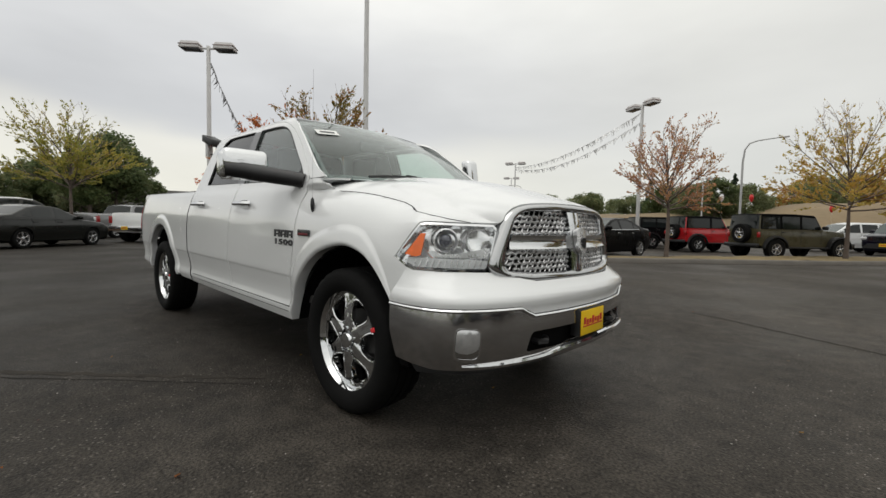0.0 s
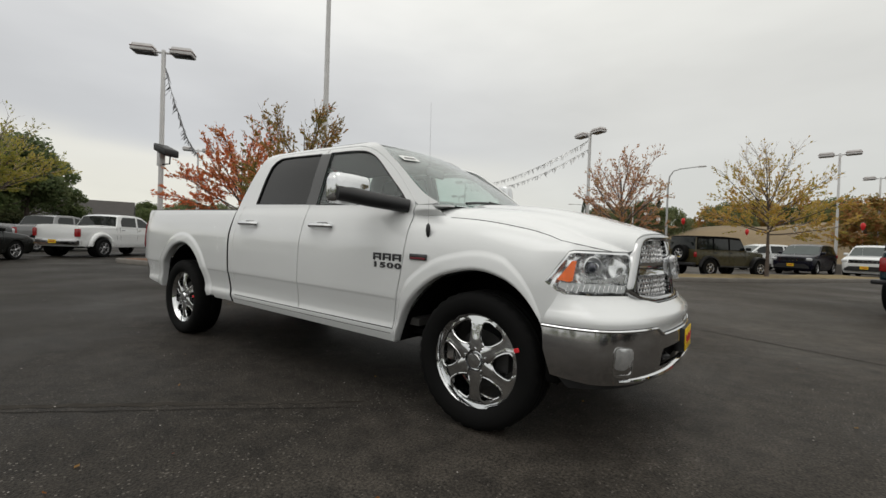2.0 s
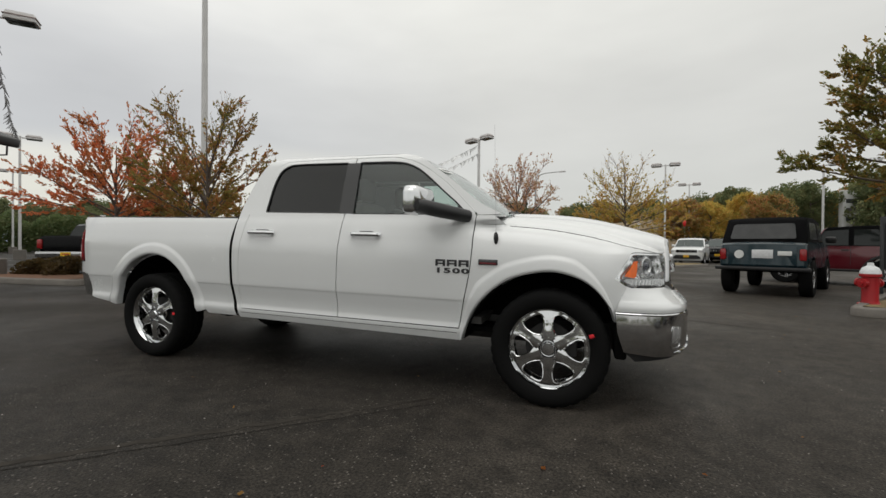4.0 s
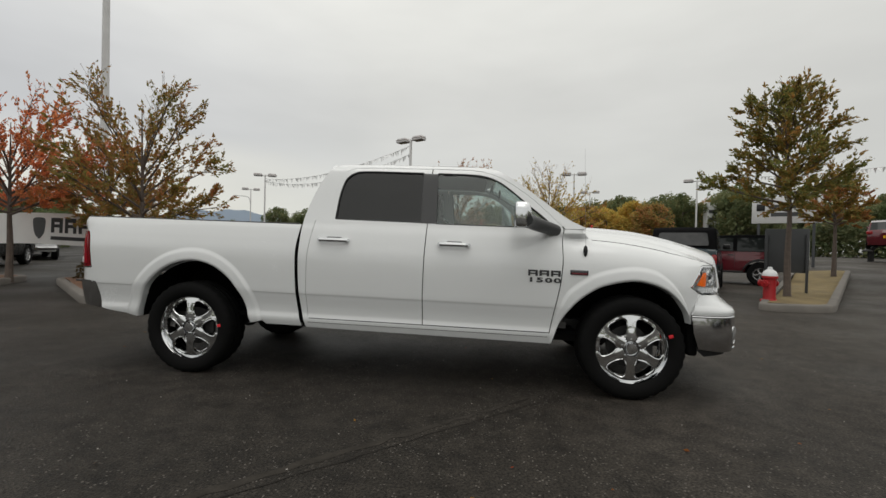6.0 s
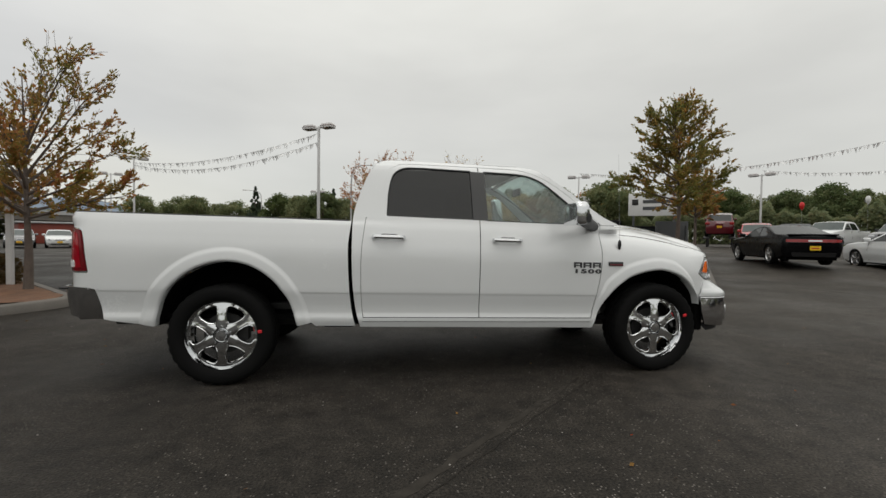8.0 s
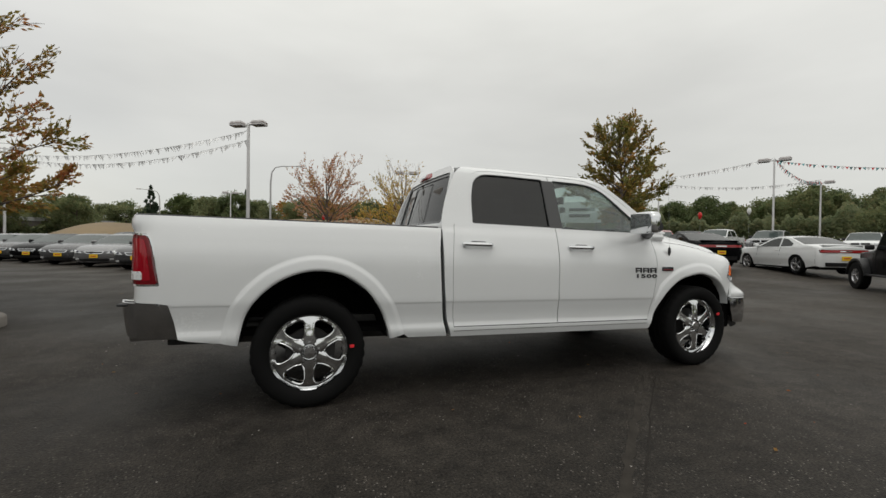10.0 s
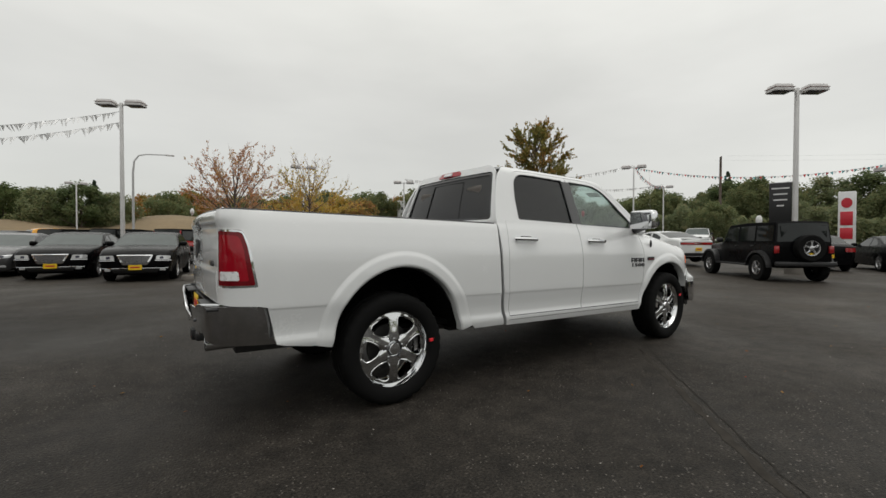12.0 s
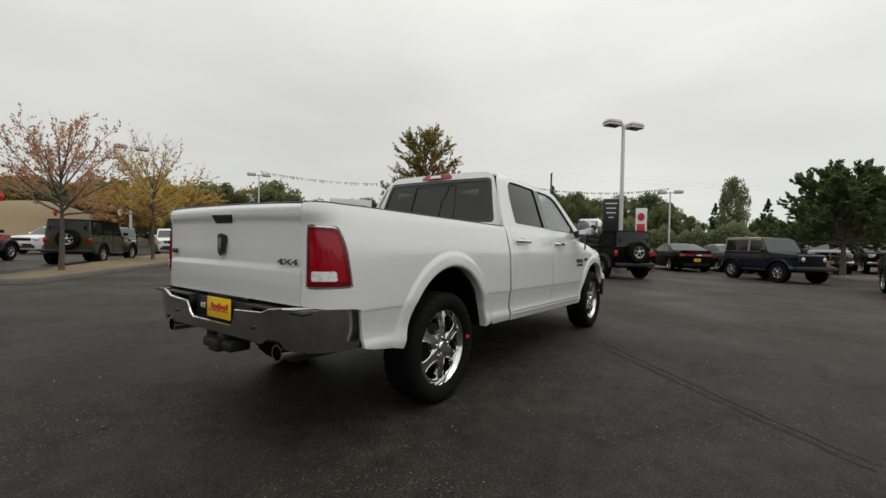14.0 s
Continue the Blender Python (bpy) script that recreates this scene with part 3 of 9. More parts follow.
def skin(u, z, out=0.0):
    """The body side; u runs along the plan outline, from the tail round the side to the nose."""
    x, y = np.interp(u, PU, PL[:, 0]), np.interp(u, PU, PL[:, 1])
    tx, ty = np.interp(u, PU, PT[:, 0]), np.interp(u, PU, PT[:, 1])
    off = side_width(x, z) - 0.985
    k = smooth_step(4.10, 4.34, u)
    kt = smooth_step(-0.96, -1.22, u)
    off = off * (1 - k) * (1 - kt) + nose_lean(z) * k + out + tail_lip(z) * kt
    k = math.hypot(tx, ty)
    return Vector((x - ty / k * off, -(y + tx / k * off), z))


def skin_at(out):
    return lambda u, z: skin(u, z, out)


CREASE = (0.512, 0.530, 0.548, 0.562, 0.580, 0.720, 0.726, 0.732, 0.740)

# -- rear: bed sides --
gap = spline([(1.062, 0.455), (1.028, 0.60), (1.008, 0.82), (0.998, 1.10), (1.012, 1.25), (1.022, 1.33)], 6)
lamp_out = rounded([(-0.940, 0.866, 0.012), (-1.218, 0.857, 0.012), (-1.218, 1.212, 0.015), (-1.030, 1.208, 0.03), (-0.985, 1.120, 0.08)])
lamp_in = rounded([(-0.956, 0.880, 0.012), (-1.207, 0.872, 0.012), (-1.207, 1.199, 0.012), (-1.038, 1.195, 0.025), (-0.998, 1.113, 0.07)])
lamp_mid = rounded([(-0.990, 0.905, 0.015), (-1.188, 0.898, 0.015), (-1.188, 1.178, 0.02), (-1.050, 1.174, 0.03), (-1.020, 1.103, 0.05)])

def arch_edge(arch, widths):
    """The arch line pushed outwards from the opening by each point's width."""
    out = []
    for k, (x, z) in enumerate(arch):
        (xa, za), (xb, zb) = arch[max(0, k - 1)], arch[min(len(arch) - 1, k + 1)]
        h = math.hypot(xb - xa, zb - za)
        out.append((x - (zb - za) / h * widths[k], z + (xb - xa) / h * widths[k]))
    return out


def arch_lip(arch, widths):
    """The wheel-arch flare: a raised flat band with a soft outer shoulder that rolls inwards at the opening."""
    bm = bmesh.new()
    rows = []
    for s in (1.0, 0.96, 0.90, 0.84, 0.78, 0.72, 0.66, 0.55, 0.44, 0.33, 0.24, 0.17, 0.11, 0.06, 0.02, 0.0, -0.05):
        q = max(0.0, s)
        pts = arch_edge(arch, [w * q for w in widths])
        row = []
        for (x, z), w in zip(pts, widths):
            rise = 0.010 * min(1.0, w / 0.075) * smooth_step(0.0, 0.36, 1 - q) + 0.008 * (1 - q)
            turn_in = 0.014 * max(0.0, 1 - q / 0.17) ** 2
            row.append(bm.verts.new(skin(x, z, rise - turn_in - (0.06 if s < 0 else 0))))
        rows.append(row)
    for a, b in zip(rows, rows[1:]):
        for k in range(len(a) - 1):
            bm.faces.new((a[k], a[k + 1], b[k + 1], b[k]))
    bmesh.ops.recalc_face_normals(bm, faces=bm.faces)
    if sum(f_.normal.y * f_.calc_area() for f_ in bm.faces) > 0:
        bmesh.ops.reverse_faces(bm, faces=bm.faces)
    return bm


WIDE_R = [0.118] * len(ARCH_R)
WIDE_F = [min(0.118, 0.55 * max(0.012, x - 3.145), max(0.004, 0.40 * (4.238 - x))) for x, z in ARCH_F]
EDGE_R, EDGE_F = arch_edge(ARCH_R, WIDE_R), arch_edge(ARCH_F, WIDE_F)
bed = EDGE_R[::-1] + [(-0.62, 0.474), (-0.78, 0.496), (-0.835, 0.510), (-0.856, 0.60), (-0.890, 0.742)] + \
    [(-0.95, 0.752), (-1.10, 0.755), (-1.20, 0.758), (-1.25, 0.762)] + \
    [(-1.250, 1.332), (-1.20, 1.333), (-1.05, 1.333), (-0.5, 1.333), (0.5, 1.332)] + gap[::-1] + [(0.74, 0.455)]
bed = [p for i, p in enumerate(bed) if i == 0 or p != bed[i - 1]]
bed_r, bed_l = both("bed_side", panel(bed, skin, 0.022, 0.045, 0.035, lamp_out, CREASE), WHITE)
both("arch_lip", arch_lip(ARCH_R, WIDE_R), WHITE, (bed_r, bed_l))
# rail caps
bm = bmesh.new()
sweep(bm, [skin(x, 1.331, -0.012) + Vector((0, 0, 0.004)) for x in np.linspace(1.0, -1.245, 56)], 0.007, 8)
both("bed_rail_cap", bm, BLACK, (bed_r, bed_l))
# inner bed
bm = box(bmesh.new(), -1.06, 1.0, -0.80, 0.80, 1.00, 1.02, 0.004)
tpart("bed_floor", bm, BLACK)
bm = box(bmesh.new(), -1.06, 1.0, -0.85, -0.80, 1.00, 1.325, 0.01)
both("bed_inner_wall", bm, BLACK)
bm = box(bmesh.new(), 0.94, 1.0, -0.86, 0.86, 0.60, 1.325, 0.01)
tpart("bed_front_wall", bm, WHITE)
# tail lamps
tl = both("tail_lamp", panel(lamp_out, skin_at(-0.010), 0.03, 0.04, 0.04, lamp_in), CHROME, label="red tail lamp in a thin bright bezel")
lens = both("lens", panel(lamp_in, skin_at(0.006), 0.02, 0.03, 0.03), RED_DEEP, tl)
both("lens_core", panel(lamp_mid, skin_at(0.0095), 0.005, 0.03, 0.03), RED_LENS, lens)
both("reversing_lens", panel(rounded([(-1.040, 0.908, 0.012), (-1.175, 0.904, 0.012), (-1.175, 0.958, 0.012), (-1.046, 0.960, 0.012)]), skin_at(0.0125), 0.006, 0.03, 0.03), REFLECTOR, lens, "clear reversing lens")
# bed and cab gap: bed end and bottom blackened as shade, white cab end
def gap_wall(dx, d0, d1):
    bm = bmesh.new()
    rows = [[bm.verts.new(skin(x + dx, z, d)) for x, z in gap] for d in (d0, (d0 + d1) / 2, d1)]
    for a, b in zip(rows, rows[1:]):
        for k in range(len(a) - 1):
            bm.faces.new((a[k], a[k + 1], b[k + 1], b[k]))
    return bm


both("bed_end_shade", gap_wall(0.0015, -0.002, -0.14), WELL_SHADE, (bed_r, bed_l))
both("cab_end_face", gap_wall(0.034, -0.004, -0.14), WHITE)
both("cab_gap_shade", panel([(x - 0.01, z) for x, z in gap] + [(x + 0.045, z) for x, z in gap[::-1]], skin_at(-0.13), 0.01, 0.05, 0.05), WELL_SHADE)


# -- tailgate --
def gate(y, z):
    lip = tail_lip(z) + 0.010 * (1 - smooth_step(0.955, 0.975, z)) * smooth_step(0.76, 0.90, z)
    crown = 0.027 * (abs(y) / 0.8) ** 2
    return Vector((-1.158 - lip + crown, y, z - 0.006 * (abs(y) / 0.8) ** 2))


tailgate = tpart("tailgate", panel(rounded([(-0.768, 0.765, 0.02), (0.768, 0.765, 0.02), (0.768, 1.332, 0.012), (0.60, 1.335, 0.1), (-0.60, 1.335, 0.1), (-0.768, 1.332, 0.012)]), gate, 0.05, 0.05, 0.016), WHITE)
tpart("tailgate_cap", sweep(bmesh.new(), [gate(y, 1.333) + Vector((0.014, 0, 0.005)) for y in np.linspace(-0.765, 0.765, 24)], 0.008, 8), BLACK, tailgate)
tpart("gate_handle", panel(rounded([(-0.10, 1.222, 0.008), (0.10, 1.222, 0.008), (0.125, 1.275, 0.008), (-0.125, 1.275, 0.008)]), lambda y, z: Vector((gate(y, z).x - 0.003, y, z)), 0.01, 0.05, 0.05), GLOSS_BLACK, tailgate, "black recessed handle")
shield = spline([(0.0, 1.03), (-0.045, 1.075), (-0.062, 1.15), (-0.058, 1.21), (0, 1.222), (0.058, 1.21), (0.062, 1.15), (0.045, 1.075), (0, 1.03)], 5)[:-1]
small = [(y * 0.85, 1.083 + (z - 1.126) * 0.73) for y, z in shield]
tpart("shield_badge", panel(small, lambda y, z: Vector((-1.172 - 0.012 * max(0, 1 - (y / 0.052) ** 2), y, z)), 0.012, 0.015, 0.02), BADGE, tailgate, "plain dark and silver shield-shaped badge")
tpart("shield_inlay", panel([(y * 0.34, 1.090 + (z - 1.083) * 0.55) for y, z in small], lambda y, z: Vector((-1.1745 - 0.012 * max(0, 1 - (y / 0.052) ** 2), y, z)), 0.004, 0.02, 0.02), BADGE_LIGHT, tailgate)
four = lettering("drive_badge", "4X4", 0.058, 0.003, BADGE_MID, tailgate, Matrix.Translation((-1.153, -0.668, 0.985)) @ pose(0, 0, 0, 90, 0, -90) @ Matrix.Diagonal((1.9, 0.85, 1, 1)))
tpart("trim_badge", box(bmesh.new(), -1.158, -1.146, 0.66, 0.735, 1.012, 1.045, 0.004), BADGE, tailgate)


# -- rear bumper --
RB = np.array(spline([(-0.800, 0.918), (-0.90, 0.926), (-1.0, 0.926), (-1.10, 0.904), (-1.178, 0.840), (-1.216, 0.71), (-1.238, 0.5), (-1.245, 0.25), (-1.245, 0.0)], 8))
RBU = np.concatenate([[0], np.cumsum(np.linalg.norm(np.diff(RB, axis=0), axis=1))])
RB_END = float(RBU[-1])


def rb(u, z, out=0.0):
    s = -1 if u <= RB_END else 1
    uu = u if u <= RB_END else 2 * RB_END - u
    x, y = np.interp(uu, RBU, RB[:, 0]), np.interp(uu, RBU, RB[:, 1])
    bulge = 0.006 * (1 - ((z - 0.62) / 0.14) ** 2) - 0.16 * (0.745 - z) + out
    a = math.atan2(y, -(x + 0.7))
    return Vector((x - bulge * math.cos(a), s * (y + bulge * math.sin(a)), z))


uc = RB_END
rbo = [(0.052, 0.746), (0.070, 0.752), (uc - 0.72, 0.748), (uc - 0.62, 0.735), (uc - 0.56, 0.712), (uc - 0.30, 0.700), (uc - 0.27, 0.62), (uc - 0.24, 0.598), (uc + 0.24, 0.598), (uc + 0.27, 0.62), (uc + 0.30, 0.700), (uc + 0.56, 0.712), (uc + 0.62, 0.735), (uc + 0.72, 0.748), (2 * uc - 0.070, 0.752), (2 * uc - 0.052, 0.746), (2 * uc - 0.022, 0.60), (2 * uc - 0.004, 0.515), (2 * uc - 0.03, 0.496), (2 * uc - 0.20, 0.505), (uc + 0.74, 0.525), (uc + 0.70, 0.565), (uc + 0.60, 0.565), (uc + 0.54, 0.528), (uc + 0.42, 0.535), (uc - 0.42, 0.535), (uc - 0.54, 0.528), (uc - 0.60, 0.565), (uc - 0.70, 0.565), (uc - 0.74, 0.525), (0.20, 0.505), (0.03, 0.496), (0.004, 0.515), (0.022, 0.60)]
rear_bumper = tpart("rear_bumper", panel(rbo, rb, 0.012, 0.05, 0.03), BUMPER_CHROME, label="chrome rear step bumper")
edge = [(0.012, 0.530), (0.026, 0.60), (0.056, 0.735), (0.070, 0.750), (uc - 0.72, 0.748), (uc - 0.62, 0.735), (uc - 0.56, 0.712), (uc - 0.30, 0.700), (uc - 0.27, 0.62), (uc - 0.24, 0.598), (uc, 0.598)]
edge = edge + [(2 * uc - u, z) for u, z in edge[-2::-1]]
tpart("bright_edge", sweep(bmesh.new(), [rb(u, z, -0.002) for u, z in edge], 0.007, 6), CHROME, rear_bumper)
bm = bmesh.new()
for s in (-1, 1):
    box(bm, -1.205, -1.08, min(s * 0.34, s * 0.88), max(s * 0.34, s * 0.88), 0.725, 0.742, 0.006)
box(bm, -1.16, -1.09, -0.34, 0.34, 0.55, 0.735, 0.008)
tpart("step_pad", bm, BLACK, rear_bumper)
for y in (-0.78, -0.47, 0.47, 0.78):
    bm = lathe(bmesh.new(), [(0.001, -1.2385 + 0.058 * (abs(y) > 0.6)), (0.011, -1.2375 + 0.058 * (abs(y) > 0.6)), (0.012, -1.205 + 0.05 * (abs(y) > 0.6))], (0, y, 0.62), "x", 12)
    tpart("park_sensor", bm, BADGE, rear_bumper)
bm = box(bmesh.new(), -1.186, -1.180, -0.145, 0.145, 0.612, 0.745, 0.004)
rplate = tpart("number_plate", bm, YELLOW, truck, "yellow dealer plate with red script bars")
bm = bmesh.new()
for k in range(7):
    box(bm, -1.1895, -1.1855, -0.115 + 0.03 * k, -0.095 + 0.03 * k, 0.672 - 0.006 * (k % 2), 0.697 + 0.012 * (k % 3 == 0))
box(bm, -1.1895, -1.1855, -0.12, 0.12, 0.657, 0.663)
tpart("script_bar", bm, PLATE_RED, rplate)
bm = bmesh.new()
for y in (0.215, 0.25):
    box(bm, -1.168, -1.16, y, y + 0.018, 0.655, 0.69, 0.003)
tpart("trailer_socket", bm, FROST, rear_bumper)
for y in (-0.64, 0.64):
    bm = lathe(bmesh.new(), [(0.042, -0.95), (0.044, -1.10), (0.048, -1.175), (0.048, -1.19), (0.041, -1.19), (0.038, -1.13), (0.036, -0.98)], (0, y, 0.492), "x", 24)
    tpart("exhaust_tip", bm, CHROME, truck, "polished round exhaust tip")
bm = box(bmesh.new(), -1.17, -0.9, -0.045, 0.045, 0.43, 0.51, 0.008)
box(bm, -1.20, -1.06, -0.17, 0.17, 0.415, 0.475, 0.012)
box(bm, -1.22, -1.14, -0.055, 0.055, 0.405, 0.485, 0.008)
box(bm, -1.06, -0.96, -0.60, 0.60, 0.49, 0.54, 0.01)
tpart("hitch_receiver", bm, BLACK)

# -- cab: doors --
front_cut = spline([(3.155, 0.530), (3.188, 0.70), (3.232, 0.92), (3.250, 1.10), (3.250, 1.20), (3.254, 1.30), (3.264, 1.366)], 6)
mid_cut = [(2.118, 0.530), (2.116, 0.8), (2.122, 1.1), (2.132, 1.362)]
rear_cut = spline([(1.123, 0.530), (1.112, 0.62), (1.103, 0.85), (1.108, 1.10), (1.140, 1.362)], 6)


door_f_out = [(x - 0.004, z) for x, z in front_cut] + \
    spline([(3.245, 1.39), (3.19, 1.445), (3.035, 1.580), (2.888, 1.679), (2.757, 1.752), (2.628, 1.801), (2.50, 1.824)], 5) + [(2.150, 1.829), (2.143, 1.6)] + [(x + 0.004, z) for x, z in mid_cut[::-1]]
win_f = rounded([(2.205, 1.374, 0.01), (3.195, 1.369, 0.015), (3.109, 1.456, 0.1), (2.985, 1.547, 0.1), (2.84, 1.657, 0.1), (2.737, 1.727, 0.08), (2.617, 1.773, 0.08), (2.48, 1.786, 0.05), (2.192, 1.790, 0.012)])
door_r_out = [(x - 0.004, z) for x, z in mid_cut] + [(2.143, 1.6), (2.140, 1.829)] + [(1.62, 1.830), (1.45, 1.824)] + \
    spline([(1.40, 1.81), (1.315, 1.755), (1.262, 1.66), (1.225, 1.54), (1.195, 1.45), (1.140, 1.362)], 5)[:-1] + [(x + 0.004, z) for x, z in rear_cut[::-1]]
win_r = rounded([(1.318, 1.388, 0.012), (2.080, 1.380, 0.01), (2.072, 1.791, 0.012), (1.62, 1.797, 0.05), (1.46, 1.792, 0.07), (1.37, 1.735, 0.09), (1.33, 1.60, 0.1)])
for nm, outl, win, tint in (("front_door", door_f_out, win_f, CAR_GLASS), ("rear_door", door_r_out, win_r, TINTED)):
    d = both(nm, panel(outl, skin, 0.02, 0.07, 0.03, win, CREASE), WHITE)
    g = [(p[0], p[1]) for p in win]
    cx, cz = np.mean([p[0] for p in g]), np.mean([p[1] for p in g])
    big = [(cx + (x - cx) * 1.02, cz + (z - cz) * 1.04) for x, z in g]
    both("window", panel(big, skin_at(-0.014), 0.004, 0.08, 0.03), tint, d, "tinted privacy glass" if tint is TINTED else "clear side glass")
    # black rubber round the glass
    both("window_seal", sweep(bmesh.new(), [skin(x, z, -0.006) for x, z in g + g[:2]], 0.0075, 6), BLACK, d)
    hx = (1.205, 1.462) if nm == "rear_door" else (2.243, 2.492)
    for s, dd in ((-1, d[0]), (1, d[1])):
        bm = bmesh.new()
        pts = [(hx[0], 0.955), (hx[0] + 0.02, 0.985), (hx[0] + 0.06, 0.998), (hx[1] - 0.06, 0.998), (hx[1] - 0.02, 0.985), (hx[1], 0.955)]
        sweep(bm, [(x, s * y, 1.205) for x, y in spline(pts, 4)], 0.017, 8)
        for v in bm.verts:
            v.co.z = 1.205 + (v.co.z - 1.205) * 1.15
        h = tpart("handle", bm, CHROME, dd, "chrome pull handle")
        tpart("handle_cup", panel(rounded([(hx[0] + 0.06, 1.178, 0.02), (hx[1] - 0.05, 1.178, 0.02), (hx[1] - 0.05, 1.232, 0.02), (hx[0] + 0.06, 1.232, 0.02)]), lambda u, v, s=s: Vector((u, s * 0.9535, v)), 0.004, 0.1, 0.1), BADGE, dd)
# dark pillar between the side windows
both("pillar_trim", panel([(2.075, 1.378), (2.210, 1.376), (2.197, 1.786), (2.068, 1.788)], skin_at(0.002), 0.004, 0.1, 0.08), GLOSS_BLACK)
# white jamb behind the gap over the doors
jamb = spline([(1.150, 1.37), (1.195, 1.45), (1.225, 1.54), (1.262, 1.66), (1.315, 1.755), (1.40, 1.812), (1.46, 1.826), (1.62, 1.833), (2.14, 1.833), (2.50, 1.828), (2.63, 1.804), (2.76, 1.755), (2.89, 1.682), (3.038, 1.583), (3.193, 1.447), (3.252, 1.388)], 4)
both("door_jamb", sweep(bmesh.new(), [skin(x, z, -0.011) for x, z in jamb], 0.010, 8), WHITE)
# cab corner behind the rear door, roof rail and windscreen pillar
cab = [(x, z) for x, z in rear_cut] + spline([(1.140, 1.362), (1.195, 1.45), (1.225, 1.54), (1.262, 1.66), (1.315, 1.755), (1.40, 1.815)], 5)[1:] + \
    [(1.45, 1.830), (1.62, 1.836), (2.14, 1.836), (2.50, 1.831)] + spline([(2.50, 1.831), (2.632, 1.808), (2.763, 1.758), (2.894, 1.685), (3.042, 1.586), (3.198, 1.450), (3.254, 1.394), (3.272, 1.372)], 5)[1:] + \
    spline([(3.30, 1.370), (3.44, 1.378), (3.388, 1.408), (3.308, 1.448), (3.201, 1.519), (3.124, 1.572), (3.003, 1.655), (2.90, 1.720), (2.796, 1.788), (2.68, 1.842), (2.52, 1.868)], 5) + \
    [(2.2, 1.871), (1.7, 1.872), (1.36, 1.868)] + spline([(1.28, 1.855), (1.20, 1.79), (1.125, 1.655), (1.065, 1.50), (1.036, 1.37), (1.030, 1.22), (1.030, 1.0), (1.040, 0.80), (1.062, 0.60), (1.100, 0.455)], 4) + [(1.14, 0.45), (1.13, 0.495)]
both("cab_side", panel(cab, skin, 0.02, 0.06, 0.03, None, CREASE), WHITE)
# rockers
both("rocker_panel", panel([(1.10, 0.447), (3.165, 0.437), (3.153, 0.522), (1.126, 0.524)], skin, 0.03, 0.15, 0.012), WHITE)
both("sill_seam", sweep(bmesh.new(), [skin(x, 0.492, 0.0) for x in np.linspace(1.12, 3.14, 16)], 0.0022, 5), DARK_METAL)
bm = sweep(bmesh.new(), [skin(x, 0.527, -0.012) for x in np.linspace(1.13, 3.15, 16)], 0.010, 6)
both("sill_strip", bm, BLACK)
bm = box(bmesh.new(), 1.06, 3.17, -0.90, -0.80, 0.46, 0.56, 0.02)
both("inner_sill", bm, WELL_SHADE)

# -- roof and screens --
roof_z = lerp_table([(1.20, 1.868), (1.30, 1.900), (1.5, 1.922), (1.9, 1.930), (2.3, 1.922), (2.55, 1.895), (2.70, 1.855), (2.8, 1.815)])


def roof_surface(x, y):
    k = min(1.0, abs(y) / 0.655)
    hi, lo = roof_z(x), 1.868 - 0.10 * smooth_step(2.5, 2.9, x) - 0.02 * (1 - smooth_step(1.2, 1.4, x))
    return Vector((x, y, lo + (hi - lo) * (1 - k**2.6)))


roof = tpart("roof", panel(rounded([(1.235, -0.62, 0.06), (2.60, -0.655, 0.02), (2.67, -0.4, 0.1), (2.70, 0.0, 0.1), (2.67, 0.4, 0.1), (2.60, 0.655, 0.02), (1.235, 0.62, 0.06), (1.20, 0, 0.3)]), roof_surface, 0.02, 0.06, 0.05), WHITE)


def screen(a, b):
    """Windscreen: a from -1 to 1 across, b from 0 (cowl) to 1 (roof)."""
    hw = 0.845 - 0.165 * b
    x = 3.475 - 0.085 * abs(a) ** 2.2 + (2.665 - 0.03 * abs(a) ** 2 - 3.475 + 0.085 * abs(a) ** 2.2) * b
    z = 1.385 - 0.012 * a * a + (1.868 - 0.045 * a * a - 1.385 + 0.012 * a * a) * b + 0.028 * math.sin(math.pi * b)
    return Vector((x + 0.012, a * hw, z))


full = rounded([(-1, 0, 0.03), (1, 0, 0.03), (1, 1, 0.03), (-1, 1, 0.03)])
wind = tpart("windshield", panel(full, screen, 0.006, 0.1, 0.1), WINDSHIELD, label="clear raked windshield")
tpart("screen_band", panel([(-1, 0), (1, 0), (1, 1), (-1, 1)], lambda a, b: screen(a, b) + Vector((-0.012, 0, -0.010)), 0.004, 0.12, 0.1, [(-0.955, 0.07), (0.955, 0.07), (0.95, 0.955), (-0.95, 0.955)]), GLOSS_BLACK, wind)
tpart("paper_sticker", panel([(-0.86, 0.66), (-0.62, 0.66), (-0.62, 0.76), (-0.86, 0.76)], lambda a, b: screen(a, b) + Vector((0.006, 0, 0.004)), 0.001, 0.1, 0.1), PAPER, wind, "white window sticker")
tpart("sticker_bars", panel([(-0.82, 0.69), (-0.66, 0.69), (-0.66, 0.72), (-0.82, 0.72)], lambda a, b: screen(a, b) + Vector((0.008, 0, 0.006)), 0.001, 0.1, 0.1), BADGE, wind)
for y0, y1 in ((-0.55, 0.12), (0.06, 0.70)):
    bm = sweep(bmesh.new(), [screen(y0 / 0.84 + (y1 - y0) / 0.84 * t, 0.02 + 0.04 * math.sin(3.0 * t)) + Vector((0.012, 0, 0.014)) for t in np.linspace(0, 1, 10)], 0.010, 6)
    sweep(bm, [(3.47, y1, 1.375), screen(y1 / 0.84 - 0.05, 0.04) + Vector((0.012, 0, 0.022)), screen((y0 + y1) / 1.68, 0.06) + Vector((0.012, 0, 0.022))], 0.011, 6)
    tpart("wiper", bm, BLACK, truck, "black wiper arm and blade")
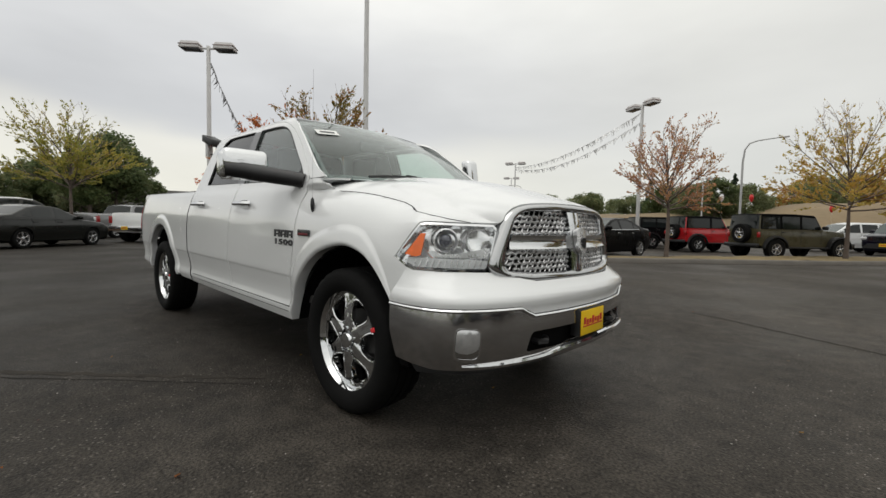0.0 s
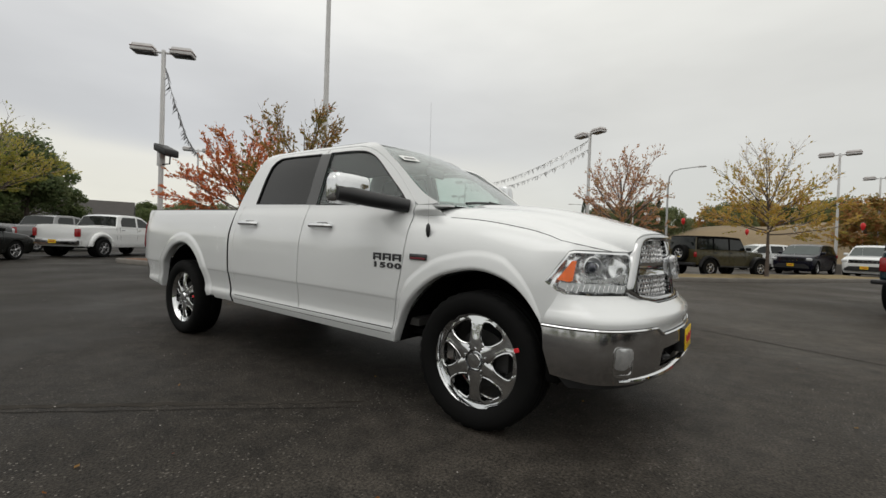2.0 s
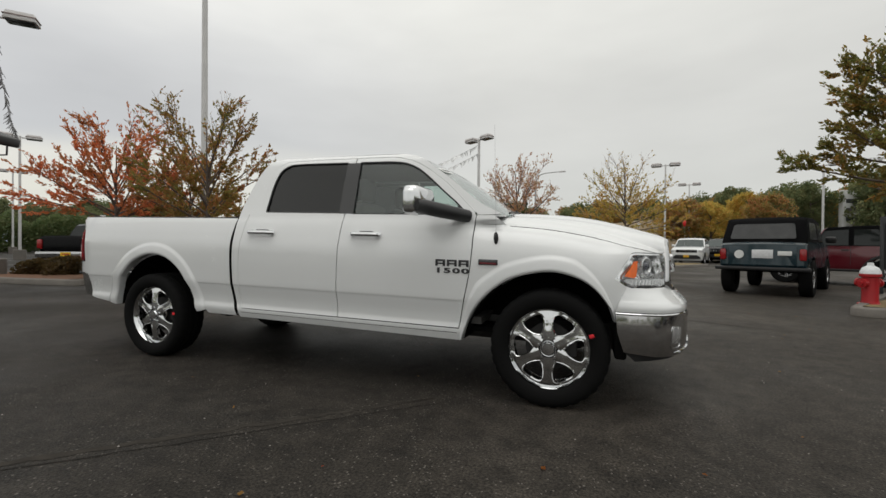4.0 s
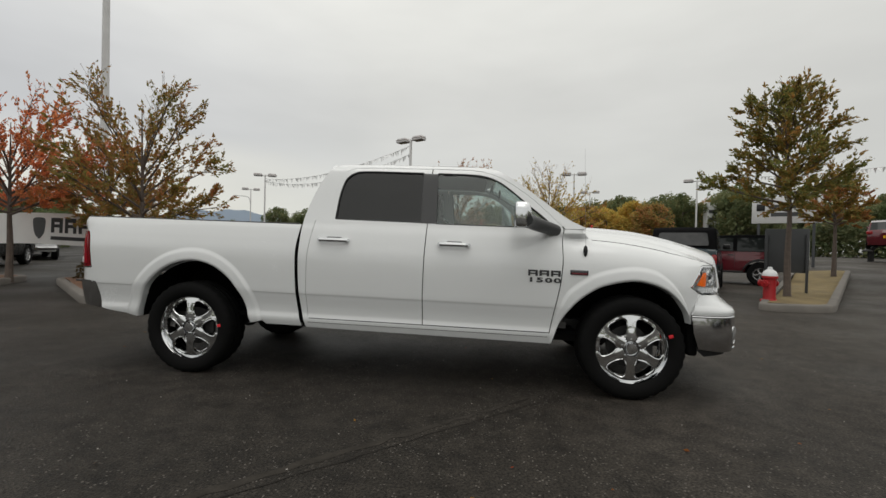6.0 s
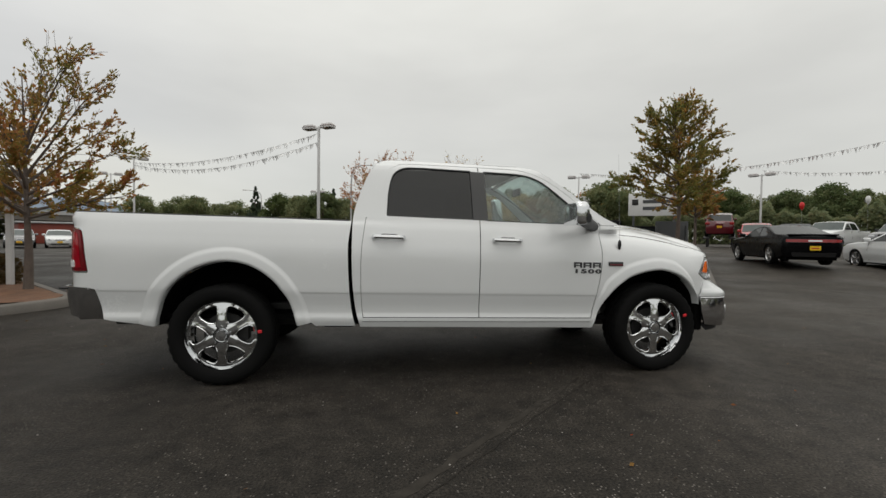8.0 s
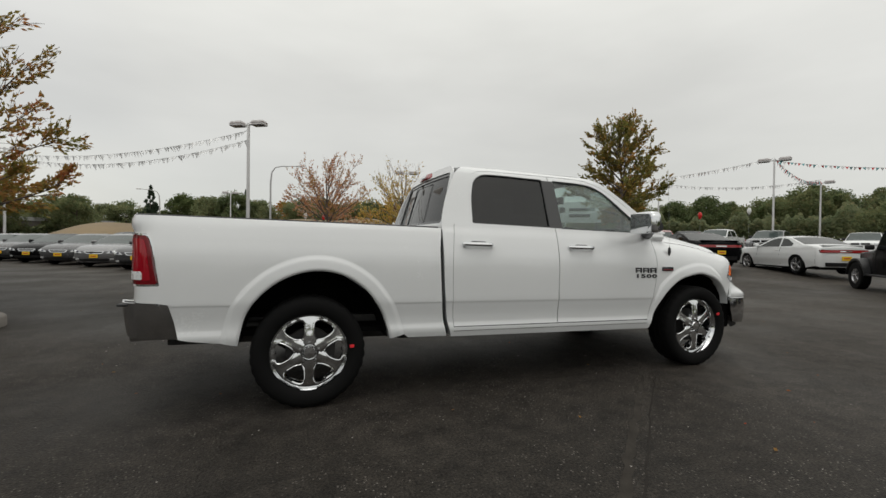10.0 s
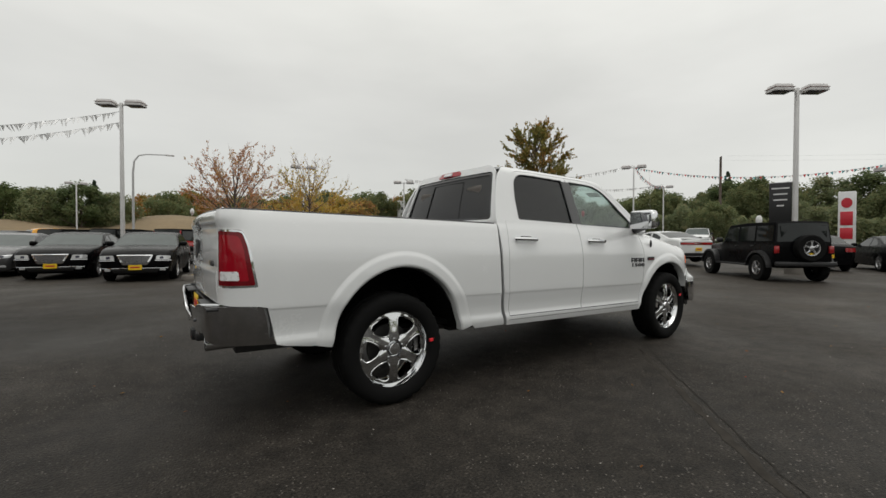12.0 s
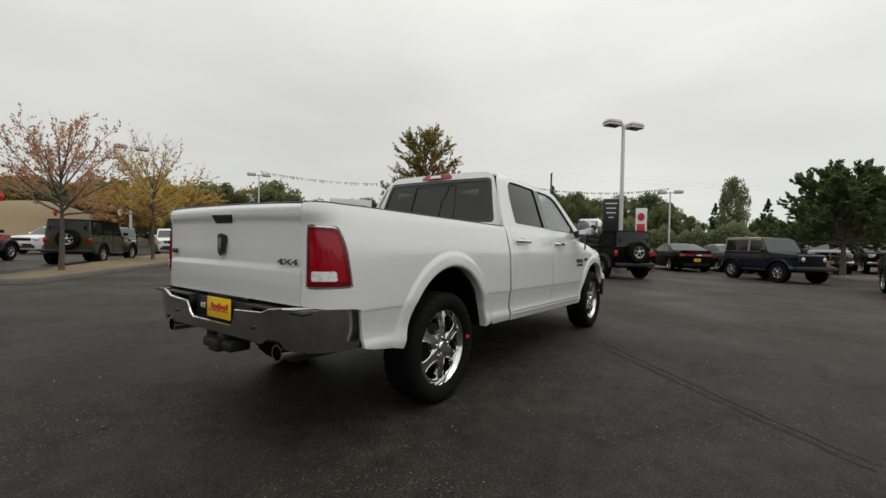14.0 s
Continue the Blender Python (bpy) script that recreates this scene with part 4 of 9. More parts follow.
bm = panel(rounded([(3.37, -0.80, 0.05), (3.46, -0.5, 0.1), (3.50, 0, 0.2), (3.46, 0.5, 0.1), (3.37, 0.80, 0.05), (3.22, 0.80, 0.02), (3.22, -0.80, 0.02)]), lambda x, y: Vector((x, y, 1.362 - 0.012 * (y / 0.8) ** 2)), 0.02, 0.1, 0.1)
tpart("cowl", bm, BLACK)
# fender corners that run up to the foot of the windshield
for s_ in (-1, 1):
    bm = panel([(3.275, s_ * 0.70), (3.275, s_ * 0.886), (3.40, s_ * 0.886), (3.45, s_ * 0.80), (3.45, s_ * 0.70)], lambda x, y: Vector((x, y, 1.367 + 0.06 * (0.886 - abs(y)))), 0.012, 0.05, 0.05)
    tpart("fender_corner", bm, WHITE)


def back_screen(y, z):
    return Vector((1.030 + 0.33 * (z - 1.36) ** 1.15 + 0.03 * (abs(y) / 0.7) ** 2, y * (1 - 0.34 * (z - 1.36)), z))


def back_shape(o):
    return rounded([(-0.775 + o, 1.375 + o, 0.05), (0.775 - o, 1.375 + o, 0.05), (0.775 - o, 1.80 - o, 0.05), (-0.775 + o, 1.80 - o, 0.05)])


tpart("cab_back", panel(rounded([(-0.885, 0.62, 0.02), (0.885, 0.62, 0.02), (0.872, 1.36, 0.02), (0.80, 1.83, 0.05), (0.72, 1.868, 0.05), (-0.72, 1.868, 0.05), (-0.80, 1.83, 0.05), (-0.872, 1.36, 0.02)]), lambda y, z: back_screen(y, max(z, 1.36)) + Vector((0.018 * (1 - 0), 0, min(0, z - 1.36))), 0.02, 0.1, 0.06, back_shape(0.0)), WHITE)
bw = tpart("rear_window", panel(back_shape(-0.01), lambda y, z: back_screen(y, z) + Vector((0.022, 0, 0)), 0.005, 0.15, 0.1), TINTED, label="tinted sliding rear window")
tpart("window_band", panel(back_shape(-0.012), lambda y, z: back_screen(y, z) + Vector((0.012, 0, 0)), 0.004, 0.15, 0.1, back_shape(0.025)), GLOSS_BLACK, bw)
bm = bmesh.new()
for y, r in ((-0.30, 0.0018), (0.30, 0.004)):
    sweep(bm, [back_screen(y, z) + Vector((0.012, 0, 0)) for z in (1.40, 1.55, 1.70, 1.745)], r, 6)
sweep(bm, [back_screen(y, 1.745) + Vector((0.012, 0, 0)) for y in (-0.30, 0.30)], 0.0022, 6)
tpart("slider_frame", bm, WELL_SHADE, bw)
bm = panel(rounded([(-0.20, 1.822, 0.012), (0.20, 1.822, 0.012), (0.185, 1.872, 0.012), (-0.185, 1.872, 0.012)]), lambda y, z: Vector((1.130 + 0.55 * (z - 1.80) + 0.02 * (y / 0.2) ** 2, y, z)), 0.03, 0.03, 0.02)
ch = tpart("brake_light", bm, RED_LENS, truck, "red high brake light on the cab roof")
tpart("brake_bezel", panel(rounded([(-0.07, 1.832, 0.008), (0.07, 1.832, 0.008), (0.065, 1.862, 0.008), (-0.065, 1.862, 0.008)]), lambda y, z: Vector((1.118 + 0.55 * (z - 1.80), y, z)), 0.01, 0.03, 0.02), FROST, ch)

# -- nose: fenders, hood --
seam_z = lambda x: 1.292 - hood_drop(x)
tongue = [(4.30, 1.166), (4.40, 1.150), (4.50, 1.134), (4.61, 1.118)]
fender = [(x + 0.004, z) for x, z in front_cut] + [(3.30, 1.366), (3.40, 1.366), (3.435, 1.335), (3.475, 1.30)] + [(x, seam_z(x)) for x in np.linspace(3.53, 4.22, 12)] + tongue + \
    [(4.50, 1.121), (4.375, 1.121), (4.345, 1.113), (4.30, 1.055), (4.222, 0.945), (4.285, 0.902), (4.335, 0.884), (4.31, 0.80), (4.275, 0.735)] + [(4.240, 0.72), (4.232, 0.66)] + EDGE_F[::-1][1:] + [(3.14, 0.44), (3.146, 0.50)]
fenders = both("front_fender", panel(fender, skin, 0.02, 0.03, 0.025, None, CREASE[5:]), WHITE)
both("arch_lip", arch_lip(ARCH_F, WIDE_F), WHITE, fenders)

hood_c = lerp_table([(3.2, 1.405), (3.4, 1.418), (3.7, 1.418), (4.0, 1.398), (4.25, 1.352), (4.45, 1.298), (4.56, 1.266), (4.63, 1.242)])
G_OUT = spline([(0.0, 1.236), (0.25, 1.232), (0.44, 1.214), (0.540, 1.170), (0.590, 1.09), (0.642, 0.985), (0.662, 0.912), (0.628, 0.872), (0.490, 0.836), (0.41, 0.828), (0.0, 0.824)], 5)


def grl(y, z, out=0.0):
    """The grille's gently bowed face."""
    return Vector((4.697 - 0.26 * y * y - 0.11 * max(0, z - 0.86) - 0.10 * smooth_step(1.10, 1.24, z) * (z - 1.10) + out, y, z))


def along(pts, n):
    """n + 1 points evenly spread along a line."""
    pts = np.array([tuple(p) for p in pts], float)
    d = np.concatenate([[0], np.cumsum(np.linalg.norm(np.diff(pts, axis=0), axis=1))])
    return [np.array([np.interp(t * d[-1], d, pts[:, k]) for k in range(3)]) for t in np.linspace(0, 1, n + 1)]


def flip(p):
    return Vector((p.x, -p.y, p.z))


def hood_mesh(n=44):
    """The hood between cowl, fender seams, lamps and grille, one half and its mirror image."""
    c0 = along([(x, 0, hood_c(x)) for x in np.linspace(3.46, 4.628, 60)], n)
    seam = [flip(skin(x, seam_z(x), -0.004)) for x in np.linspace(3.32, 4.22, 30)] + [flip(skin(u, z, -0.004)) for u, z in tongue]
    c1 = along([p - Vector((0, 0.005, 0)) for p in seam], n)
    front = [grl(y, z + 0.006, -0.010) for y, z in G_OUT if z > 1.115] + [flip(skin(u, 1.121, -0.004)) for u in np.linspace(4.77, 4.61, 8)]
    front[-1] = Vector(c1[-1])
    front[0] = Vector(c0[-1])
    d1 = along(front, n)
    d0 = []
    for k in range(n + 1):
        y = c1[0][1] * k / n
        q = (k / n)
        d0.append(np.array([3.46 - 0.14 * q**2, y, c1[0][2] + (c0[0][2] - 0.022 - c1[0][2]) * (1 - q**3.2) ** 0.8 + 0.022 * (1 - smooth_step(0.36, 0.58, q))]))
    bm = bmesh.new()
    for side in (1, -1):
        rows = []
        for i in range(n + 1):
            v, row = i / n, []
            for j in range(n + 1):
                u = j / n
                pt = np.zeros(3)
                for ax in range(3):
                    b = v if ax < 2 else v**2.6
                    pt[ax] = (1 - b) * d0[j][ax] + b * d1[j][ax] + (1 - u) * c0[i][ax] + u * c1[i][ax] - (1 - b) * ((1 - u) * d0[0][ax] + u * d0[n][ax]) - b * ((1 - u) * d1[0][ax] + u * d1[n][ax])
                row.append(bm.verts.new((pt[0], side * pt[1], pt[2])))
            rows.append(row)
        for i in range(n):
            for j in range(n):
                q = (rows[i][j], rows[i + 1][j], rows[i + 1][j + 1], rows[i][j + 1])
                bm.faces.new(q if side > 0 else q[::-1])
    bmesh.ops.remove_doubles(bm, verts=bm.verts, dist=4e-4)
    bmesh.ops.recalc_face_normals(bm, faces=bm.faces)
    if sum(f.normal.z for f in bm.faces) < 0:
        bmesh.ops.reverse_faces(bm, faces=bm.faces)
    thicken(bm, 0.02)
    return bm


tpart("hood", hood_mesh(), WHITE)
bm = sweep(bmesh.new(), [skin(x, seam_z(x), 0.0012) + Vector((0, 0, 0.001)) for x in np.linspace(3.50, 4.22, 30)] + [skin(u, z, 0.0012) + Vector((0, 0, 0.001)) for u, z in tongue], 0.0019, 6)
both("hood_seam", bm, WELL_SHADE)
# shoulders between the hood's rear corners and the foot of the windshield
for s_ in (-1, 1):
    c1y, c1z = abs(skin(3.32, seam_z(3.32)).y), seam_z(3.32)
    bm = bmesh.new()
    rows = []
    for q in np.linspace(0.62, 1.0, 14):
        zh = c1z + (hood_c(3.46) - 0.022 - c1z) * (1 - q**3.2) ** 0.8 + 0.022 * (1 - smooth_step(0.36, 0.58, q))
        lo_, hi_ = Vector((3.462 - 0.14 * q * q, s_ * c1y * q, zh - 0.003)), screen(s_ * q, 0.0) + Vector((0.004, 0, -0.004))
        rows.append([bm.verts.new(lo_.lerp(hi_, t) + Vector((0, 0, 0.012 * math.sin(math.pi * t)))) for t in (0, 0.25, 0.5, 0.75, 1)])
    for a, b in zip(rows, rows[1:]):
        for k in range(4):
            bm.faces.new((a[k], a[k + 1], b[k + 1], b[k]))
    tpart("cowl_shoulder", bm, WHITE)
# added shell below hood, so that no gap shows light
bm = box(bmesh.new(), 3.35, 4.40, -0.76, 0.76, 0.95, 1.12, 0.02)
tpart("hood_light_block", bm, WELL_SHADE)


# -- headlamps --
HL_OUT = [(4.222, 0.945), (4.345, 1.108), (4.378, 1.115), (4.735, 1.112), (4.750, 1.095), (4.695, 0.905), (4.680, 0.886), (4.335, 0.884), (4.285, 0.903)]
hlc = (4.51, 1.0)
HL_IN = [(hlc[0] + (u - hlc[0]) * 0.962, hlc[1] + (z - hlc[1]) * 0.915) for u, z in HL_OUT]
hl = both("headlamp", panel(HL_OUT, skin_at(-0.004), 0.05, 0.05, 0.04, HL_IN), CHROME, label="projector headlamp with amber corner")
both("lamp_bowl", panel(HL_OUT, lambda u, z: skin(u, z, -0.052 + 0.020 * math.sin(34 * (u - 4.40)) * math.sin(30 * (z - 0.88)) + 0.05 * max(0.0, u - 4.56) * (1.10 - z)), 0.004, 0.015, 0.015), LAMP_BOWL, hl)
both("lamp_lens", panel(HL_IN, skin_at(0.001), 0.004, 0.05, 0.05), CLEAR_LENS, hl)
both("amber_corner", panel([(4.284, 0.962), (4.360, 1.062), (4.384, 1.064), (4.364, 0.960), (4.343, 0.952)], skin_at(0.004), 0.012, 0.03, 0.03), AMBER, hl, "amber turn signal")
for s, hh in ((-1, hl[0]), (1, hl[1])):
    c = skin(4.485, 1.030, -0.03)
    c.y *= -s * 1.0 if s > 0 else 1.0
    c.y = s * abs(c.y)
    dirx, diry = 0.80, s * 0.60
    m = Matrix.Translation(c) @ Matrix.Rotation(math.atan2(diry, dirx), 4, "Z")
    bm = lathe(bmesh.new(), [(0.034, -0.03), (0.048, 0.004), (0.053, 0.014), (0.060, 0.010), (0.060, -0.03)], (0, 0, 0), "x", 28)
    bm.transform(m)
    ring = tpart("projector_ring", bm, SILVER, hh)
    bm = lathe(bmesh.new(), [(0.030, -0.025), (0.033, 0.0), (0.027, 0.016), (0.015, 0.024), (0.001, 0.028)], (0, 0, 0), "x", 24)
    bm.transform(m)
    tpart("projector_lens", bm, LENS_BLUE, hh)
    c2 = skin(4.655, 1.035, -0.04)
    c2.y = s * abs(c2.y)
    bm = lathe(bmesh.new(), [(0.010, -0.050), (0.030, -0.040), (0.052, -0.012), (0.060, 0.006), (0.066, 0.008)], (0, 0, 0), "x", 28)
    bm.transform(Matrix.Translation(c2) @ Matrix.Rotation(s * 0.4, 4, "Z"))
    tpart("high_beam_bowl", bm, LAMP_BOWL, hh)
bm = panel([(4.29, 0.925), (4.335, 0.905), (4.685, 0.90), (4.692, 0.938), (4.56, 0.945), (4.30, 0.948)], skin_at(-0.006), 0.012, 0.03, 0.03)
both("led_strip", bm, FROST, hl, "row of clear daytime LEDs")
bm = bmesh.new()
for k in range(12):
    u = 4.33 + 0.029 * k
    p0, p1 = skin(u, 0.905, -0.001), skin(u + 0.012, 0.938, -0.001)
    sweep(bm, [p0, p1], 0.003, 4)
both("led_rib", bm, SILVER, hl)
both("lamp_brow", panel([(4.395, 0.975), (4.42, 0.952), (4.69, 0.950), (4.705, 1.000), (4.62, 0.985), (4.55, 0.972), (4.47, 0.966), (4.42, 0.985)], skin_at(-0.006), 0.010, 0.04, 0.03), SILVER, hl)


# -- grille --
G_OUT = G_OUT + [(-y, z) for y, z in G_OUT[-2:0:-1]]


OPEN = [rounded([(0.058, 1.066, 0.012), (0.522, 1.064, 0.02), (0.508, 1.130, 0.04), (0.44, 1.182, 0.04), (0.085, 1.190, 0.02), (0.060, 1.120, 0.02)]),
        rounded([(0.060, 0.985, 0.02), (0.085, 0.877, 0.02), (0.45, 0.876, 0.03), (0.560, 0.910, 0.02), (0.545, 0.990, 0.02), (0.060, 0.997, 0.012)])]
OPEN = OPEN + [[(-y, z) for y, z in o] for o in OPEN]
grille = tpart("grille", panel(G_OUT, lambda y, z: grl(y, z, -0.085), 0.006, 0.1, 0.08), GLOSS_BLACK, label="chrome crosshair grille with bright mesh inserts")
ring_in = spline([(0.0, 1.194), (0.22, 1.192), (0.40, 1.184), (0.488, 1.150), (0.522, 1.085), (0.558, 0.985), (0.572, 0.922), (0.540, 0.890), (0.42, 0.880), (0.36, 0.877), (0.0, 0.874)], 5)
ring_in = ring_in + [(-y, z) for y, z in ring_in[-2:0:-1]]


def surround_mesh():
    """Rounded chrome moulding between the outer rim and the mesh."""
    bm = bmesh.new()
    prof = [(0.0, -0.05), (0.0, -0.012), (0.03, -0.002), (0.10, 0.006), (0.30, 0.012), (0.55, 0.011), (0.80, 0.004), (0.93, -0.006), (1.0, -0.020), (1.0, -0.060)]
    rings = []
    for s, o in prof:
        rings.append([bm.verts.new(grl(a[0] + (b[0] - a[0]) * s, a[1] + (b[1] - a[1]) * s, o)) for a, b in zip(G_OUT, ring_in)])
    m = len(G_OUT)
    for q, r in zip(rings, rings[1:]):
        for k in range(m):
            bm.faces.new((q[k], q[(k + 1) % m], r[(k + 1) % m], r[k]))
    return bm


tpart("surround", surround_mesh(), GRILLE_CHROME, grille)
hb = [(-0.556, 0.996), (0.556, 0.996), (0.532, 1.066), (-0.532, 1.066)]
tpart("cross_bar", panel(hb, lambda y, z: grl(y, z, -0.004 + 0.010 * ((z - 1.030) / 0.036) ** 2), 0.03, 0.03, 0.008), CHROME, grille)
vb = [(-0.066, 0.865), (0.066, 0.865), (0.056, 1.03), (0.066, 1.195), (-0.066, 1.195), (-0.056, 1.03)]
tpart("centre_bar", panel(vb, lambda y, z: grl(y, z, 0.008 - 0.012 * (y / 0.06) ** 2), 0.03, 0.015, 0.03), CHROME, grille)


def inside(p, poly):
    hit = False
    for i in range(len(poly)):
        (x0, y0), (x1, y1) = poly[i - 1], poly[i]
        if (y0 > p[1]) != (y1 > p[1]) and p[0] < (x1 - x0) * (p[1] - y0) / (y1 - y0) + x0:
            hit = not hit
    return hit


for o in OPEN:
    bm = bmesh.new()
    zs = [p[1] for p in o]
    row, z = 0, 0.868
    while z < 1.2:
        ys = np.arange(-0.55, 0.55, 0.0125)
        run = []
        for k, y in enumerate(ys):
            wave = 0.0030 * (1 if ((k // 2 + row) % 2) else -1)
            ok = inside((y, z), o) or inside((y + 0.012, z), o) or inside((y - 0.012, z), o)
            if ok:
                run.append(grl(y, z + wave, -0.026))
            elif len(run) > 2:
                sweep(bm, run, 0.0074, 5)
                run = []
            else:
                run = []
        if len(run) > 2:
            sweep(bm, run, 0.0074, 5)
        for k in range(0, 88, 3):
            y = -0.55 + 0.0125 * (k + (1.5 if row % 2 else 0)) + 0.006
            if inside((y, z + 0.012), o):
                sweep(bm, [grl(y - 0.008, z - 0.002, -0.030), grl(y + 0.010, z + 0.029, -0.030)], 0.0042, 5)
        z += 0.0265
        row += 1
    tpart("mesh_insert", bm, SILVER, grille, "bright honeycomb mesh insert")
bm = panel([(y, z - 0.108) for y, z in [(p[0] * 0.86, 1.142 + (p[1] - 1.126) * 0.74) for p in shield]], lambda y, z: grl(y, z, 0.030 + 0.012 * max(0, 1 - (y / 0.065) ** 2)), 0.03, 0.015, 0.02)
tpart("shield_badge", bm, SILVER, grille, "plain chrome shield-shaped badge")
tpart("shield_inlay", panel([(y * 0.42, 1.024 + (z - 1.034) * 0.42) for y, z in [(p[0] * 0.86, 1.034 + (p[1] - 1.126) * 0.74) for p in shield]], lambda y, z: grl(y, z, 0.038 + 0.012 * max(0, 1 - (y / 0.065) ** 2)), 0.004, 0.02, 0.02), BADGE, grille)

# -- white front fascia, from below the lamps to the bumper --
FB = np.array(spline([(4.225, 0.990), (4.36, 0.985), (4.505, 0.938), (4.608, 0.83), (4.684, 0.66), (4.735, 0.42), (4.760, 0.2), (4.768, 0.0)], 8))
FBU = np.concatenate([[0], np.cumsum(np.linalg.norm(np.diff(FB, axis=0), axis=1))])
FB_END = float(FBU[-1])
FA = np.array(spline([(4.245, 0.975), (4.33, 0.935), (4.405, 0.866), (4.488, 0.77), (4.572, 0.63), (4.638, 0.42), (4.672, 0.2), (4.684, 0.0)], 8))


def fb(u, z, out=0.0):
    """The nose below the lamps: the bumper's plan, drawn back towards the lamps above z = 0.78."""
    s = -1 if u <= FB_END else 1
    uu = u if u <= FB_END else 2 * FB_END - u
    x, y = np.interp(uu, FBU, FB[:, 0]), np.interp(uu, FBU, FB[:, 1])
    xa, ya = np.interp(uu, FBU, FA[:, 0]), np.interp(uu, FBU, FA[:, 1])
    k = smooth_step(0.755, 0.905, z)
    x, y = x + (xa - x) * k, y + (ya - y) * k
    a = math.atan2(y, (x - 4.1))
    return Vector((x + out * math.cos(a), s * (y + out * math.sin(a)), z))


fc = FB_END
fas = [(0.0, 0.735), (fc - 0.60, 0.735), (fc - 0.50, 0.692), (fc + 0.50, 0.692), (fc + 0.60, 0.735), (2 * fc, 0.735), (2 * fc - 0.02, 0.80), (2 * fc - 0.07, 0.888), (fc + 0.62, 0.882), (fc + 0.50, 0.85), (fc + 0.42, 0.838), (fc - 0.42, 0.838), (fc - 0.50, 0.85), (fc - 0.62, 0.882), (0.07, 0.888), (0.02, 0.80)]
fascia = tpart("front_fascia", panel(fas, lambda u, z: fb(u, z, 0.010 * math.sin(math.pi * min(1, max(0, (z - 0.71) / 0.1)))), 0.02, 0.05, 0.015), WHITE)
tpart("fascia_seam", sweep(bmesh.new(), [fb(u, 0.729 - 0.043 * smooth_step(0, 1, 1 - min(1, max(0, (abs(u - fc) - 0.50) / 0.10))), -0.004) for u in np.linspace(0, 2 * fc, 60)], 0.008, 6), BLACK, fascia)


def bumper_surface(u, z):
    roll = 0.012 * (1 - ((z - 0.60) / 0.135) ** 2)
    return fb(u, min(z, 0.75), roll)


bo = [(0.0, 0.722), (fc - 0.60, 0.722), (fc - 0.50, 0.680), (fc + 0.50, 0.680), (fc + 0.60, 0.722), (2 * fc, 0.722), (2 * fc - 0.01, 0.60), (2 * fc - 0.05, 0.475), (2 * fc - 0.25, 0.455), (fc + 0.45, 0.455), (fc - 0.45, 0.455), (0.25, 0.455), (0.05, 0.475), (0.01, 0.60)]
OPENING = rounded([(fc - 0.555, 0.512, 0.02), (fc + 0.555, 0.512, 0.02), (fc + 0.52, 0.606, 0.03), (fc - 0.52, 0.606, 0.03)])
front_bumper = tpart("front_bumper", panel(bo, bumper_surface, 0.015, 0.04, 0.02, OPENING), BUMPER_CHROME, label="chrome front bumper with fog lamps")
tpart("bright_edge", sweep(bmesh.new(), [bumper_surface(u, 0.722 - 0.042 * smooth_step(0, 1, 1 - min(1, max(0, (abs(u - fc) - 0.50) / 0.10)))) for u in np.linspace(0, 2 * fc, 60)], 0.009, 6), CHROME, front_bumper)
tpart("lower_lip", sweep(bmesh.new(), [bumper_surface(u, 0.475 + 0.02 * smooth_step(0.5, 0.2, abs(u - fc))) + Vector((0.002, 0, 0)) for u in np.linspace(fc - 0.90, fc + 0.90, 44)], [0.004 + 0.014 * math.sin(math.pi * k / 43) ** 0.4 for k in range(44)], 8), CHROME, front_bumper)
tpart("air_intake", panel([(fc - 0.60, 0.49), (fc + 0.60, 0.49), (fc + 0.57, 0.63), (fc - 0.57, 0.63)], lambda u, z: bumper_surface(u, z) - Vector((0.06, 0, 0)), 0.006, 0.1, 0.05), WELL_SHADE, front_bumper)
for s in (-1, 1):
    bm = bmesh.new()
    y0 = 0.40 * s
    sweep(bm, [(4.63, y0 - 0.04, 0.54), (4.715, y0 - 0.035, 0.54), (4.735, y0, 0.542), (4.715, y0 + 0.035, 0.545), (4.63, y0 + 0.04, 0.55)], 0.015, 8)
    tpart("tow_hook", bm, BLACK, front_bumper)
    u = 0.415 if s < 0 else 2 * fc - 0.415
    oval = rounded([(u - 0.062, 0.498, 0.035), (u + 0.060, 0.492, 0.03), (u + 0.068, 0.645, 0.03), (u - 0.058, 0.652, 0.035)])
    fog = tpart("fog_lamp", panel(oval, lambda a, z: bumper_surface(a, z) + Vector((0.004, 0, 0)), 0.006, 0.03, 0.03, [(u + (a - u) * 0.86, 0.6 + (z - 0.6) * 0.86) for a, z in oval]), CHROME, front_bumper)
    tpart("fog_lens", panel([(u + (a - u) * 0.88, 0.6 + (z - 0.6) * 0.88) for a, z in oval], lambda a, z, u=u: bumper_surface(a, z) + Vector((0.003 + 0.012 * (1 - ((a - u) / 0.07) ** 2 - ((z - 0.6) / 0.06) ** 2), 0, 0)), 0.006, 0.02, 0.02), FOG_LENS, fog)
fplate = tpart("number_plate", box(bmesh.new(), 4.790, 4.796, -0.145, 0.135, 0.532, 0.666, 0.004), YELLOW, truck, "yellow dealer plate with red script bars")
tpart("plate_bracket", box(bmesh.new(), 4.735, 4.790, -0.15, 0.14, 0.526, 0.671, 0.004), BLACK, fplate)
bm = bmesh.new()
for k in range(7):
    box(bm, 4.795, 4.7985, -0.115 + 0.033 * k, -0.093 + 0.033 * k, 0.592 - 0.006 * (k % 2), 0.616 + 0.012 * (k % 3 == 0))
box(bm, 4.795, 4.7985, -0.12, 0.11, 0.577, 0.583)
